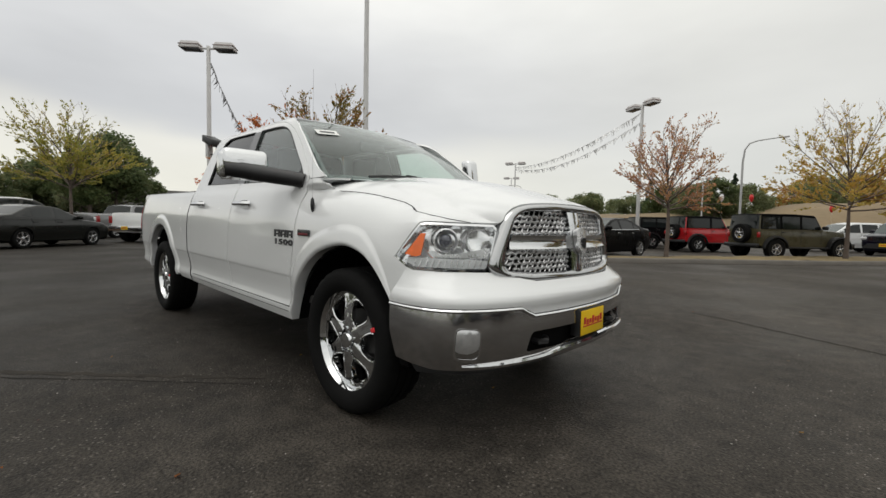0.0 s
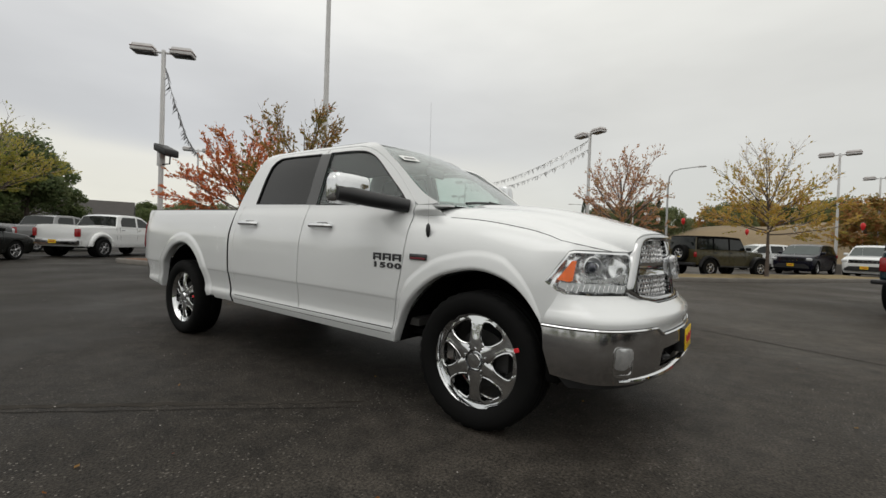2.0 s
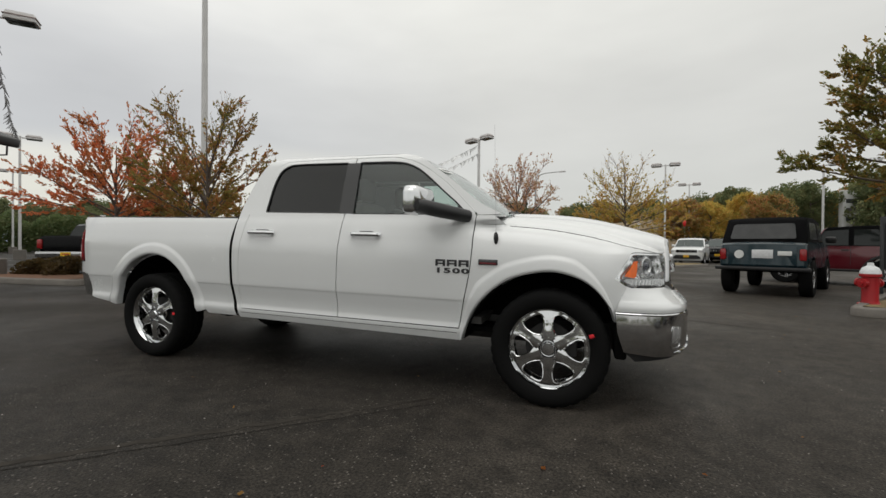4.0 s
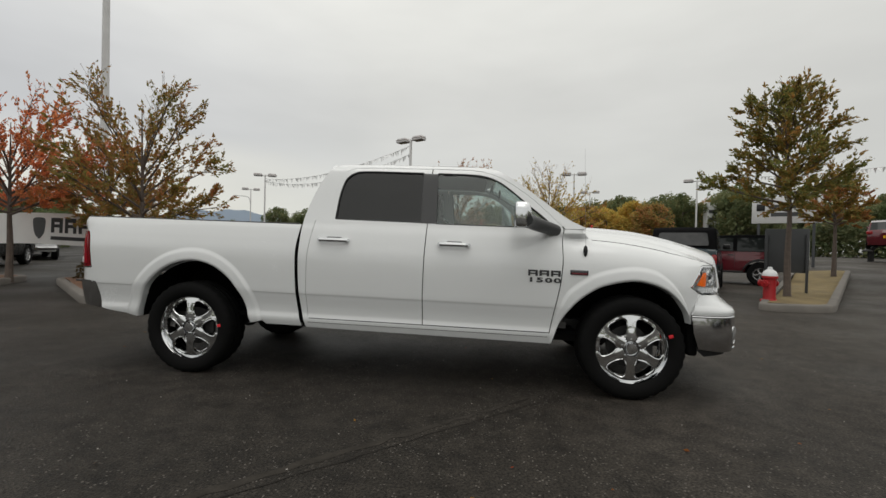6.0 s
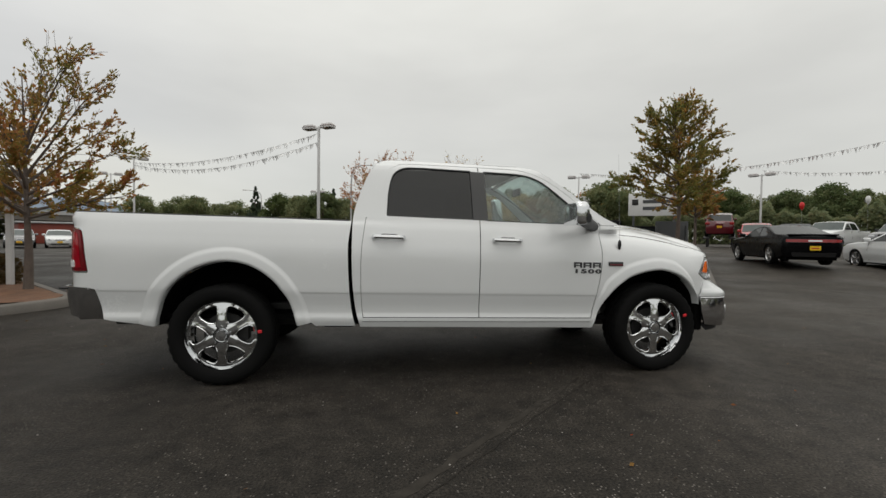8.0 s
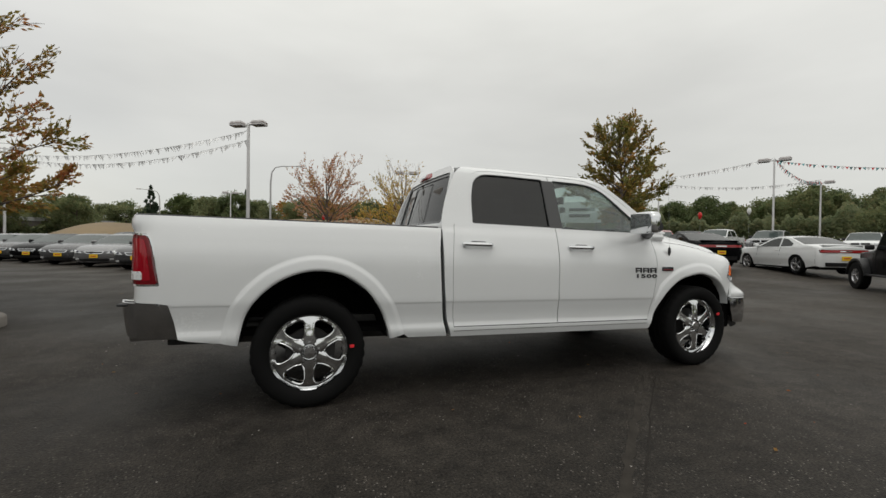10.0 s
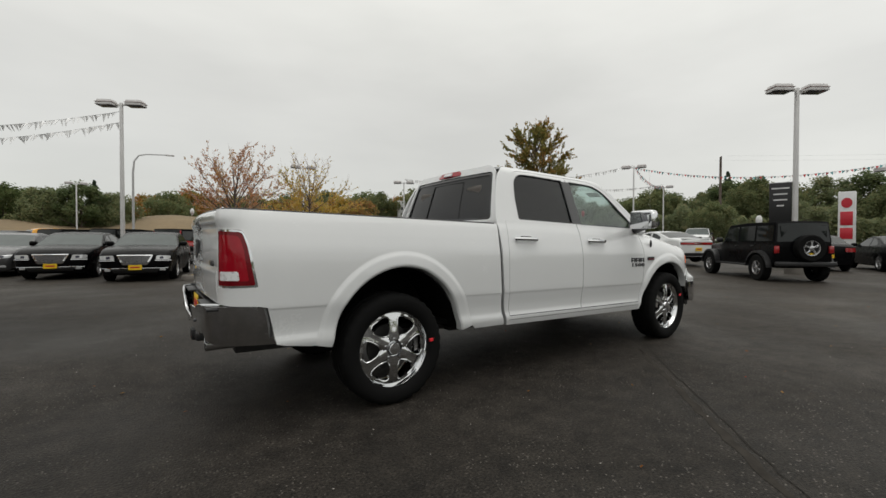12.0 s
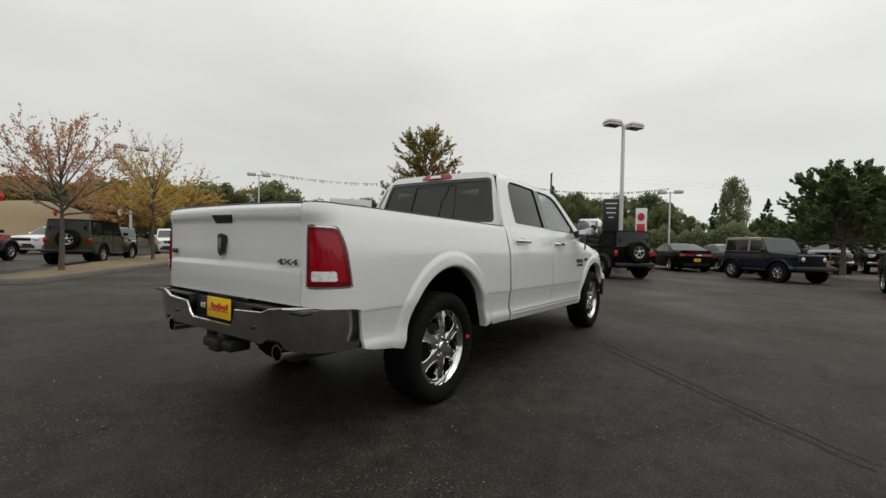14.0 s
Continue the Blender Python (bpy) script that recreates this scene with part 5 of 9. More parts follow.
tpart("script_bar", bm, PLATE_RED, fplate)
# dark air dam below
bm = panel([(0.14, 0.405), (0.30, 0.42), (2 * fc - 0.30, 0.42), (2 * fc - 0.14, 0.405), (2 * fc - 0.05, 0.48), (0.05, 0.48)], lambda u, z: fb(u, z, -0.06), 0.01, 0.08, 0.05)
tpart("air_dam", bm, BLACK)
both("bumper_end_shield", box(bmesh.new(), 4.222, 4.300, -0.935, -0.70, 0.405, 0.725, 0.02), WELL_SHADE)

# -- mirrors, aerial, badges --
for s in (-1, 1):
    bm = bmesh.new()
    path = spline([(3.20, s * 0.885, 1.352), (3.115, s * 0.98, 1.370), (3.015, s * 1.10, 1.390), (2.955, s * 1.20, 1.405), (2.925, s * 1.285, 1.41)], 4)
    sweep(bm, path, [0.050 + 0.006 * math.sin(k / len(path) * 3.1) for k in range(len(path))], 10)
    for v in bm.verts:
        v.co.z = 1.41 + (v.co.z - 1.41) * 0.95
    mir = tpart("side_mirror", bm, BLACK, truck, "large folding mirror with black arm and chrome cap")
    bm = bmesh.new()
    if s < 0:
        box(bm, 2.850, 2.970, -1.30, -1.02, 1.418, 1.538, 0.035, 4)
    else:
        box(bm, 2.825, 2.945, 1.12, 1.27, 1.42, 1.735, 0.035, 4)
    for v in bm.verts:
        k = (v.co.z - 1.445) / 0.12
        v.co.x += -0.02 * k + 0.02 * (abs(v.co.y) < 1.1)
    if s < 0:
        box(bm, 2.842, 2.940, -1.312, -1.235, 1.352, 1.520, 0.03, 4)
    tpart("mirror_cap", bm, CHROME, mir, "chrome mirror cap")
    if s < 0:
        bm = box(bmesh.new(), 2.847, 2.857, -1.285, -1.04, 1.348, 1.523, 0.004)
    else:
        bm = box(bmesh.new(), 2.802, 2.812, 1.13, 1.26, 1.43, 1.72, 0.004)
    tpart("mirror_glass", bm, CHROME, mir)
    bm = panel([(3.05, 1.372), (3.195, 1.368), (3.16, 1.402), (3.12, 1.44)], lambda u, v, s=s: Vector((u, s * (side_width(u, v) + 0.004), v)), 0.008, 0.06, 0.05)
    tpart("mirror_patch", bm, BLACK, mir)
bm = lathe(bmesh.new(), [(0.001, 0.035), (0.016, 0.02), (0.020, -0.01), (0.012, -0.04), (0.001, -0.05)], (0, 0, 0), "z", 12)
bm.transform(Matrix.Translation((3.425, -0.955, 1.205)) @ Matrix.Diagonal((0.9, 0.6, 1.1, 1)))
ae = tpart("aerial", bm, BLACK, truck, "thin whip aerial on a black base")
tpart("mast", rod(bmesh.new(), (3.425, -0.955, 1.23), (3.405, -0.94, 1.98), 0.0011, 0.0007, 6), BADGE_LIGHT, ae)
for s in (-1, 1):
    name_b = new("name_badge")
    name_b.parent = truck
    for k in range(3):
        x0 = 2.975 + 0.09 * k
        for xa, xb, z0, z1 in ((x0 + 0.018, x0 + 0.058, 0.996, 1.006), (x0 + 0.018, x0 + 0.058, 1.018, 1.031), (x0, x0 + 0.018, 0.982, 1.031), (x0 + 0.058, x0 + 0.076, 0.982, 1.031)):
            tpart("letter_bar", box(bmesh.new(), xa, xb, min(s * 0.978, s * 0.990), max(s * 0.978, s * 0.990), z0, z1, 0.002, 1), BADGE_MID, name_b)
    nb = new("number_badge")
    nb.parent = truck
    for k, ch_ in enumerate("1500"):
        px = 3.103 + (k - 1.5) * 0.069
        m = (Matrix.Translation((px, -0.987, 0.934)) @ pose(0, 0, 0, 90, 0, 0) if s < 0 else Matrix.Translation((2 * 3.103 - px, 0.987, 0.934)) @ pose(0, 0, 0, 90, 0, 180)) @ Matrix.Diagonal((1.85, 0.80, 1, 1))
        me = lettering("digit", ch_, 0.062, 0.003, BADGE_MID, nb, m, bold=0.0022)
        for v in me.data.vertices:
            v.co.z -= 0.017 * (v.co.x - 1.9)
    bm = box(bmesh.new(), 3.305, 3.445, min(s * 0.982, s * 0.992), max(s * 0.982, s * 0.992), 1.003, 1.042, 0.003)
    eb = tpart("engine_badge", bm, BADGE, truck)
    tpart("red_strip", box(bmesh.new(), 3.315, 3.435, min(s * 0.988, s * 0.9945), max(s * 0.988, s * 0.9945), 1.008, 1.020, 0.001, 1), BADGE_RED, eb)
for v in four.data.vertices:
    v.co.z -= 0.017 * (v.co.x - 1.9)

# -- cabin --
bm = box(bmesh.new(), 2.90, 3.36, -0.74, 0.74, 1.05, 1.34, 0.07, 3)
dash = tpart("dashboard", bm, TRIM)
bm = bmesh.new()
pts = [(2.80 + 0.075 * math.cos(t) * 0.4, 0.38 + 0.19 * math.cos(t), 1.24 + 0.17 * math.sin(t)) for t in np.linspace(0, 2 * math.pi, 25)]
pts = [(2.80 + 0.30 * (z - 1.24), y, z) for x, y, z in pts]
sweep(bm, pts, 0.017, 8, caps=False)
rod(bm, (2.80, 0.20, 1.24), (2.80, 0.56, 1.24), 0.02)
rod(bm, (2.80, 0.38, 1.24), (3.0, 0.38, 1.17), 0.04)
tpart("steering_wheel", bm, BLACK)
for x, ys in ((2.30, (-0.40, 0.40)), (1.42, (-0.42, 0.0, 0.42))):
    for y in ys:
        bm = box(bmesh.new(), x - 0.02, x + 0.48, y - 0.24, y + 0.24, 0.86, 1.02, 0.05, 3)
        seat = tpart("cab_seat", bm, SEAT, truck, "dark cloth cab seat")
        bm = box(bmesh.new(), x - 0.12, x + 0.02, y - 0.24, y + 0.24, 0.95, 1.50, 0.05, 3)
        for v in bm.verts:
            v.co.x -= 0.30 * (v.co.z - 0.95)
        tpart("backrest", bm, SEAT, seat)
        bm = box(bmesh.new(), x - 0.28, x - 0.19, y - 0.13, y + 0.13, 1.52, 1.70, 0.035, 3)
        tpart("headrest", bm, SEAT, seat)
tpart("cab_floor", box(bmesh.new(), 1.08, 3.3, -0.86, 0.86, 0.55, 0.60), TRIM)
tpart("headliner", panel([(1.26, -0.60), (2.58, -0.62), (2.62, 0.0), (2.58, 0.62), (1.26, 0.60)], lambda x, y: roof_surface(x, y) - Vector((0, 0, 0.045)), 0.01, 0.2, 0.2), SEAT)
both("door_card", panel([(1.16, 0.60), (3.10, 0.60), (3.14, 1.34), (1.20, 1.355)], skin_at(-0.07), 0.02, 0.2, 0.1), TRIM)
tpart("dash_paper", panel([(3.02, -0.30), (3.30, -0.26), (3.30, 0.34), (3.02, 0.30)], lambda x, y: Vector((x, y, 1.352 + 0.004 * math.sin(9 * y))), 0.002, 0.1, 0.1), PAPER, dash, "white paper lying on the dashboard")
bm = box(bmesh.new(), 2.74, 2.76, -0.13, 0.13, 1.67, 1.745, 0.015, 3)
tpart("inside_mirror", bm, BLACK)

# -- underneath --
bm = bmesh.new()
for s in (-1, 1):
    box(bm, -1.0, 4.3, s * 0.48 - 0.05, s * 0.48 + 0.05, 0.38, 0.58, 0.01)
for x in (-0.9, 0.6, 1.6, 2.7, 4.2):
    box(bm, x - 0.05, x + 0.05, -0.48, 0.48, 0.45, 0.54, 0.01)
tpart("chassis_frame", bm, DARK_METAL)
bm = rod(bmesh.new(), (0, -0.75, HUB_Z), (0, 0.75, HUB_Z), 0.045)
lathe(bm, [(0.02, -0.16), (0.13, -0.10), (0.16, 0.0), (0.13, 0.10), (0.02, 0.16)], (0, 0.0, HUB_Z), "y", 16)
part("rear_axle", bm, DARK_METAL, truck)
bm = rod(bmesh.new(), (BASE, -0.75, HUB_Z), (BASE, 0.75, HUB_Z), 0.04)
box(bm, 3.5, 4.1, -0.40, 0.40, 0.36, 0.46, 0.03)
part("front_axle", bm, DARK_METAL, truck)
bm = box(bmesh.new(), 1.5, 3.2, -0.18, 0.18, 0.38, 0.62, 0.06)
rod(bm, (0.1, 0, 0.42), (1.6, 0, 0.46), 0.045)
box(bm, -0.75, 0.75, -0.15, 0.35, 0.50, 0.72, 0.05)
box(bm, 0.75, 2.9, 0.50, 0.80, 0.34, 0.58, 0.05)
box(bm, 0.72, 1.05, -0.60, -0.30, 0.36, 0.52, 0.05)
tpart("drivetrain", bm, DARK_METAL)
bm = sweep(bmesh.new(), [(1.9, -0.30, 0.47), (0.9, -0.34, 0.46), (0.3, -0.45, 0.52), (-0.5, -0.60, 0.52), (-1.05, -0.62, 0.492)], 0.04, 10)
tpart("exhaust_pipe", bm, DARK_METAL)
# flat near-black sheet, added to keep the ground below in shade
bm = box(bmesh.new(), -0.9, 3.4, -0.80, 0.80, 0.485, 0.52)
tpart("underbody", bm, WELL_SHADE)
# wheel liners
for cx, arch in ((0.0, ARCH_R), (BASE, ARCH_F)):
    bm = bmesh.new()
    a = [(cx + (x - cx) * 0.985, z * 0.985 + 0.006) for x, z in arch]
    if cx > 1:
        a += [(4.238, 0.56), (4.262, 0.46), (4.285, 0.40)]
    rows = [[bm.verts.new((x, y, z)) for x, z in a] for y in (-0.915, -0.45)]
    for q, s in zip(rows[0], rows[0][1:]):
        i = rows[0].index(q)
        bm.faces.new((rows[0][i], rows[0][i + 1], rows[1][i + 1], rows[1][i]))
    bm.faces.new(rows[1][::-1])
    bmesh.ops.triangulate(bm, faces=[f for f in bm.faces if len(f.verts) > 4])
    both("wheel_liner", bm, WELL_SHADE)

# -- wheels --
def tyre_mesh(R, w, rim):
    bm = lathe(bmesh.new(), [(rim, w * 0.40), (rim + 0.012, w * 0.46), (rim + 0.045, w * 0.50), ((R + rim) / 2 + 0.02, w * 0.515), (R - 0.030, w * 0.485), (R - 0.010, w * 0.44), (R - 0.002, w * 0.38),
                             (R - 0.001, w * 0.21), (R - 0.010, w * 0.20), (R - 0.010, w * 0.17), (R, w * 0.16), (R, w * 0.04), (R - 0.010, w * 0.03), (R - 0.010, -w * 0.03), (R, -w * 0.04), (R, -w * 0.16), (R - 0.010, -w * 0.17), (R - 0.010, -w * 0.20), (R - 0.001, -w * 0.21),
                             (R - 0.002, -w * 0.38), (R - 0.010, -w * 0.44), (R - 0.030, -w * 0.485), ((R + rim) / 2 + 0.02, -w * 0.515), (rim + 0.045, -w * 0.50), (rim + 0.012, -w * 0.46), (rim, -w * 0.40)], (0, 0, 0), "y", 96)
    # shoulder blocks
    for v in bm.verts:
        r = math.hypot(v.co.x, v.co.z)
        if R - 0.02 < r < R - 0.0005 and abs(v.co.y) > w * 0.3:
            k = int(math.atan2(v.co.z, v.co.x) / (2 * math.pi) * 96 + 96.5)
            if k % 3 == 0:
                v.co.x *= (r - 0.008) / r
                v.co.z *= (r - 0.008) / r
    return bm


def spoke_mesh(r0, r1, y):
    """One broad forked spoke of the six, pointing up, face at -y."""
    half = spline([(0.054, r0), (0.051, 0.088), (0.040, 0.112), (0.0320, 0.138), (0.0300, 0.165), (0.032, 0.198), (0.041, 0.224), (0.060, 0.2345), (0.088, 0.2290), (0.1215, 0.2105)], 4)
    rim_arc = [(0.283 * math.sin(t), 0.283 * math.cos(t)) for t in np.linspace(math.radians(30), math.radians(-30), 11)]
    out = half + rim_arc + [(-x, z) for x, z in half[::-1]]
    def f(x, z):
        k = (z - r0) / (r1 - r0)
        e = min(1.0, abs(x) / (0.042 + 0.34 * max(0, k - 0.72)))
        ridge = 0.012 * (1 - e**5) - 0.004 * (1 - smooth_step(0.25, 0.5, e)) * smooth_step(0.28, 0.5, k)
        return Vector((x, y + 0.020 * k * k - 0.002 - ridge * (1 - 0.5 * k), z))
    bm = flat_mesh(out, 0.012, 0.02)
    for v in bm.verts:
        v.co = f(v.co.x, v.co.y)
    bmesh.ops.recalc_face_normals(bm, faces=bm.faces)
    if sum(f_.normal.y for f_ in bm.faces) > 0:
        bmesh.ops.reverse_faces(bm, faces=bm.faces)
    thicken(bm, 0.035)
    for sgn in (-1, 1):
        sweep(bm, [f(sgn * x, z) + Vector((0, 0.002, 0)) for x, z in half[5:]], 0.0060, 6)
    return bm


def build_wheel(parent, at, side, tag_angle):
    """side -1: the face looks towards -y."""
    w = new("wheel")
    w.parent = parent
    w.matrix_basis = pose(*at, 0, 0, 0 if side < 0 else 180)
    part("tyre", tyre_mesh(0.408, 0.275, 0.276), RUBBER, w)
    bm = lathe(bmesh.new(), [(0.276, 0.12), (0.264, 0.09), (0.252, 0.05), (0.250, -0.045), (0.262, -0.080), (0.276, -0.106), (0.286, -0.122), (0.292, -0.121), (0.293, -0.112), (0.276, -0.10)], (0, 0, 0), "y", 72)
    rim = part("rim", bm, CHROME, w, "chrome six-spoke alloy rim")
    for k in range(6):
        bm = spoke_mesh(0.060, 0.268, -0.090)
        bm.transform(Matrix.Rotation(math.radians(60 * k), 4, "Y"))
        part("spoke", bm, CHROME, rim)
    bm = lathe(bmesh.new(), [(0.094, -0.070), (0.094, -0.090), (0.088, -0.096), (0.060, -0.094), (0.050, -0.090), (0.046, -0.108), (0.040, -0.116), (0.001, -0.119)], (0, 0, 0), "y", 36)
    part("centre_cap", bm, CHROME, rim)
    part("lug_recess", lathe(bmesh.new(), [(0.056, -0.0935), (0.058, -0.0975), (0.085, -0.0985), (0.087, -0.0945)], (0, 0, 0), "y", 36), BADGE, rim)
    for k in range(5):
        a = 2 * math.pi * k / 5 + 0.3
        bm = rod(bmesh.new(), (0.071 * math.cos(a), -0.085, 0.071 * math.sin(a)), (0.071 * math.cos(a), -0.112, 0.071 * math.sin(a)), 0.011, 0.009, 6)
        part("wheel_nut", bm, CHROME, rim)
    bm = lathe(bmesh.new(), [(0.05, -0.005), (0.168, -0.005), (0.168, 0.02), (0.05, 0.02)], (0, 0, 0), "y", 40, True)
    part("brake_disc", bm, DARK_METAL, w)
    bm = box(bmesh.new(), 0.10, 0.19, -0.04, 0.05, -0.06, 0.08, 0.015)
    part("brake_caliper", bm, DARK_METAL, w)
    a = math.radians(tag_angle)
    bm = box(bmesh.new(), -0.012, 0.012, -0.142, -0.122, 0.290, 0.322, 0.003, 1)
    bm.transform(Matrix.Rotation(a, 4, "Y"))
    part("red_tag", bm, RED_TAG, w, "small red paper tag")
    return w


for x, tag in ((0.0, 84), (BASE, 68)):
    build_wheel(truck, (x, -0.828 if x < 1 else -0.845, HUB_Z), -1, tag)
    build_wheel(truck, (x, 0.828 if x < 1 else 0.845, HUB_Z), 1, 200)

# ---- kerbed islands ----
def island(name, outline, fill, label, height=0.15):
    """A raised bed: concrete kerb round a planted middle."""
    pts = rounded(outline, 6)
    cx, cy = np.mean([p[0] for p in pts]), np.mean([p[1] for p in pts])
    n = len(pts)
    inner = []
    for i, p in enumerate(pts):
        a, b = np.array(pts[i - 1]), np.array(pts[(i + 1) % n])
        d = (b - a) / (np.linalg.norm(b - a) + 1e-9)
        nrm = np.array([-d[1], d[0]])
        if np.dot(nrm, np.array([cx, cy]) - p) < 0:
            nrm = -nrm
        inner.append(tuple(np.array(p) + 0.15 * nrm))
    root = tagged(new(name), label, "kerb island", kind="structure")
    bm = bmesh.new()
    rings = []
    for q, z in ((pts, -0.02), (pts, height - 0.03), ([tuple(np.array(p) * 0.8 + np.array(i) * 0.2) for p, i in zip(pts, inner)], height), (inner, height), (inner, height - 0.05)):
        rings.append([bm.verts.new((x, y, rise(x, y) + z + (0.004 * math.sin(3.1 * x + 2.3 * y) if z > 0 else 0))) for x, y in q])
    for r, s in zip(rings, rings[1:]):
        for i in range(n):
            bm.faces.new((r[i], r[(i + 1) % n], s[(i + 1) % n], s[i]))
    part("kerb", bm, CONCRETE, root, "worn concrete kerb", 50)
    bm = flat_mesh(inner, 0.5, 0.5)
    rnd = random.Random(5)
    for v in bm.verts:
        x, y = v.co.x, v.co.y
        v.co.z = rise(x, y) + height - 0.035 + 0.05 * noise.noise((x * 1.3, y * 1.3, 0)) + 0.03
    part("planting_bed", bm, fill, root)
    return root


island("kerb_island_1", [(-3.7, 3.35, 0.5), (-4.35, 2.15, 0.5), (-8.4, 5.2, 0.4), (-7.2, 6.9, 0.4)], MULCH, "kerbed island with bark mulch round a tree")
island("kerb_island_2", [(-8.2, 3.2, 0.4), (-13.9, 2.5, 0.4), (-14.0, 4.3, 0.4), (-9.5, 5.6, 0.5)], MULCH, "kerbed island with mulch round a lamp and tree")
island("kerb_island_3", [(-0.75, 11.45, 0.4), (0.05, 10.75, 0.5), (5.6, 17.1, 0), (10.9, 25.0, 0.6), (8.9, 26.6, 0.6), (3.6, 18.6, 0)], DRY_GRASS, "long kerbed strip of dry grass with trees")
island("kerb_island_4", [(8.05, 4.85, 0.5), (9.45, 4.75, 0.6), (17.0, 14.3, 0.5), (15.6, 15.5, 0.5)], DRY_GRASS, "kerbed strip of dry grass with hydrant and tree")
island("kerb_island_5", [(22.2, -5.9, 0.5), (31.0, -11.5, 0.5), (30.0, -13.2, 0.5), (21.4, -7.6, 0.5)], DRY_GRASS, "kerbed strip of dry grass below a dark tree")
island("kerb_island_6", [(-18.2, -0.9, 0.4), (-19.6, -0.9, 0.4), (-19.6, 0.8, 0.4), (-18.2, 0.8, 0.4)], MULCH, "small kerbed island round a yellowing tree")


# ---- trees ----
def tree(name, at, height, spread, fork, leaves, mats, label, seed, bare=0.25, leaf=0.085, trunk_r=0.085, limbs=18, low=16, high=78, twig=None, skirt=1.0, cone=0.0):
    """Young vase-shaped street tree: limbs fan out from a low fork, feathery twigs follow them, and narrow leaves point along the twigs."""
    rnd = random.Random(seed)
    root = thing(name, at, 0, label, "tree", "street trees")
    wood, fine_wood = bmesh.new(), bmesh.new()
    lean = (rnd.uniform(-0.12, 0.12), rnd.uniform(-0.12, 0.12))
    stem = [Vector(p) for p in spline([(0, 0, -0.05), (0.015, 0.01, fork * 0.5), (0.0, 0.0, fork), (lean[0] * 0.5, lean[1] * 0.5, fork + (height - fork) * 0.4), (lean[0], lean[1], fork + (height - fork) * 0.72)], 4)]
    sweep(wood, stem, [trunk_r * (1.25 if i == 0 else max(0.10, 1 - 0.95 * i / (len(stem) - 1))) for i in range(len(stem))], 8)
    runs = []

    def shoot(bm, p, d, length, r, steps, lift, seg, wild=0.07):
        pts, q = [p.copy()], p.copy()
        for _ in range(steps):
            d = (d + Vector((rnd.uniform(-wild, wild), rnd.uniform(-wild, wild), rnd.uniform(-wild, wild) + lift))).normalized()
            q = q + d * length / steps
            pts.append(q.copy())
        sweep(bm, pts, [max(0.0030, r * (1 - 0.8 * i / steps)) for i in range(steps + 1)], seg, caps=False)
        return pts, d

    for k in range(limbs):
        t = (k + rnd.uniform(0.1, 0.9)) / limbs
        z = fork * 0.96 + (height - fork) * (0.42 + 0.36 * cone) * t ** (1.3 - 0.25 * cone)
        base = min(stem, key=lambda q: abs(q.z - z)).copy()
        base.z = z
        az = 2.39996 * k + rnd.uniform(-0.35, 0.35)
        el = math.radians(low + (high - low) * t**1.15 + rnd.uniform(-7, 7))
        c_, s_ = math.cos(el), math.sin(el)
        reach = spread * (1.0 + (skirt - 1.0) * (1 - t)) * (1 - 0.62 * cone * t)
        length = rnd.uniform(0.80, 1.06) / math.sqrt((c_ / reach) ** 2 + (s_ / (height - z)) ** 2)
        d = Vector((math.cos(az) * c_, math.sin(az) * c_, s_))
        pts, d1 = shoot(wood, base, d, length, trunk_r * 0.36 * (1 - 0.4 * t) + 0.004, 6, 0.012, 5)
        for j in range(int(7 + 5.5 * length)):
            f = rnd.uniform(0.16, 1.0)
            i = min(5, int(f * 6))
            b = pts[i].lerp(pts[i + 1], f * 6 - i)
            dd = (pts[i + 1] - pts[i]).normalized()
            side = dd.cross(Vector((rnd.uniform(-1, 1), rnd.uniform(-1, 1), rnd.uniform(-0.6, 0.6)))).normalized()
            td = (dd + side * math.tan(math.radians(rnd.uniform(16, 42))) + Vector((0, 0, rnd.uniform(-0.05, 0.16)))).normalized()
            tw, td2 = shoot(fine_wood, b, td, length * rnd.uniform(0.14, 0.30) * (1.25 - 0.7 * f) + 0.14, 0.0065, 3, 0.02, 3)
            runs.append((tw, 1.0))
            for _ in range(3):
                q = tw[rnd.randrange(1, 4)]
                sd = (td2 + Vector((rnd.uniform(-0.55, 0.55), rnd.uniform(-0.55, 0.55), rnd.uniform(-0.25, 0.45)))).normalized()
                tw2, _ = shoot(fine_wood, q, sd, rnd.uniform(0.10, 0.30), 0.004, 2, 0.0, 3)
                runs.append((tw2, 1.0))
    part("trunk", wood, BARK, root)
    part("branchwork", fine_wood, twig or BARK, root)
    verts, faces = [], []
    zmax = max(p.z for tw, _ in runs for p in tw)
    made = 0
    while made < leaves:
        tw, wgt = runs[rnd.randrange(len(runs))]
        f = rnd.random() ** 0.7 * (len(tw) - 1)
        i = min(len(tw) - 2, int(f))
        p = tw[i].lerp(tw[i + 1], f - i)
        h = (p.z - fork) / (zmax - fork)
        made += 1
        if rnd.random() < bare * smooth_step(0.05, 0.85, h):
            continue
        dd = (tw[i + 1] - tw[i]).normalized()
        c = p + Vector((rnd.gauss(0, 0.022), rnd.gauss(0, 0.022), rnd.gauss(-0.01, 0.022)))
        a = (dd * 1.1 + Vector((rnd.uniform(-0.8, 0.8), rnd.uniform(-0.8, 0.8), rnd.uniform(-0.7, 0.5)))).normalized()
        b = a.cross(Vector((rnd.uniform(-1, 1), rnd.uniform(-1, 1), rnd.uniform(-1, 1)))).normalized()
        s = leaf * rnd.uniform(0.6, 1.2)
        n0 = len(verts)
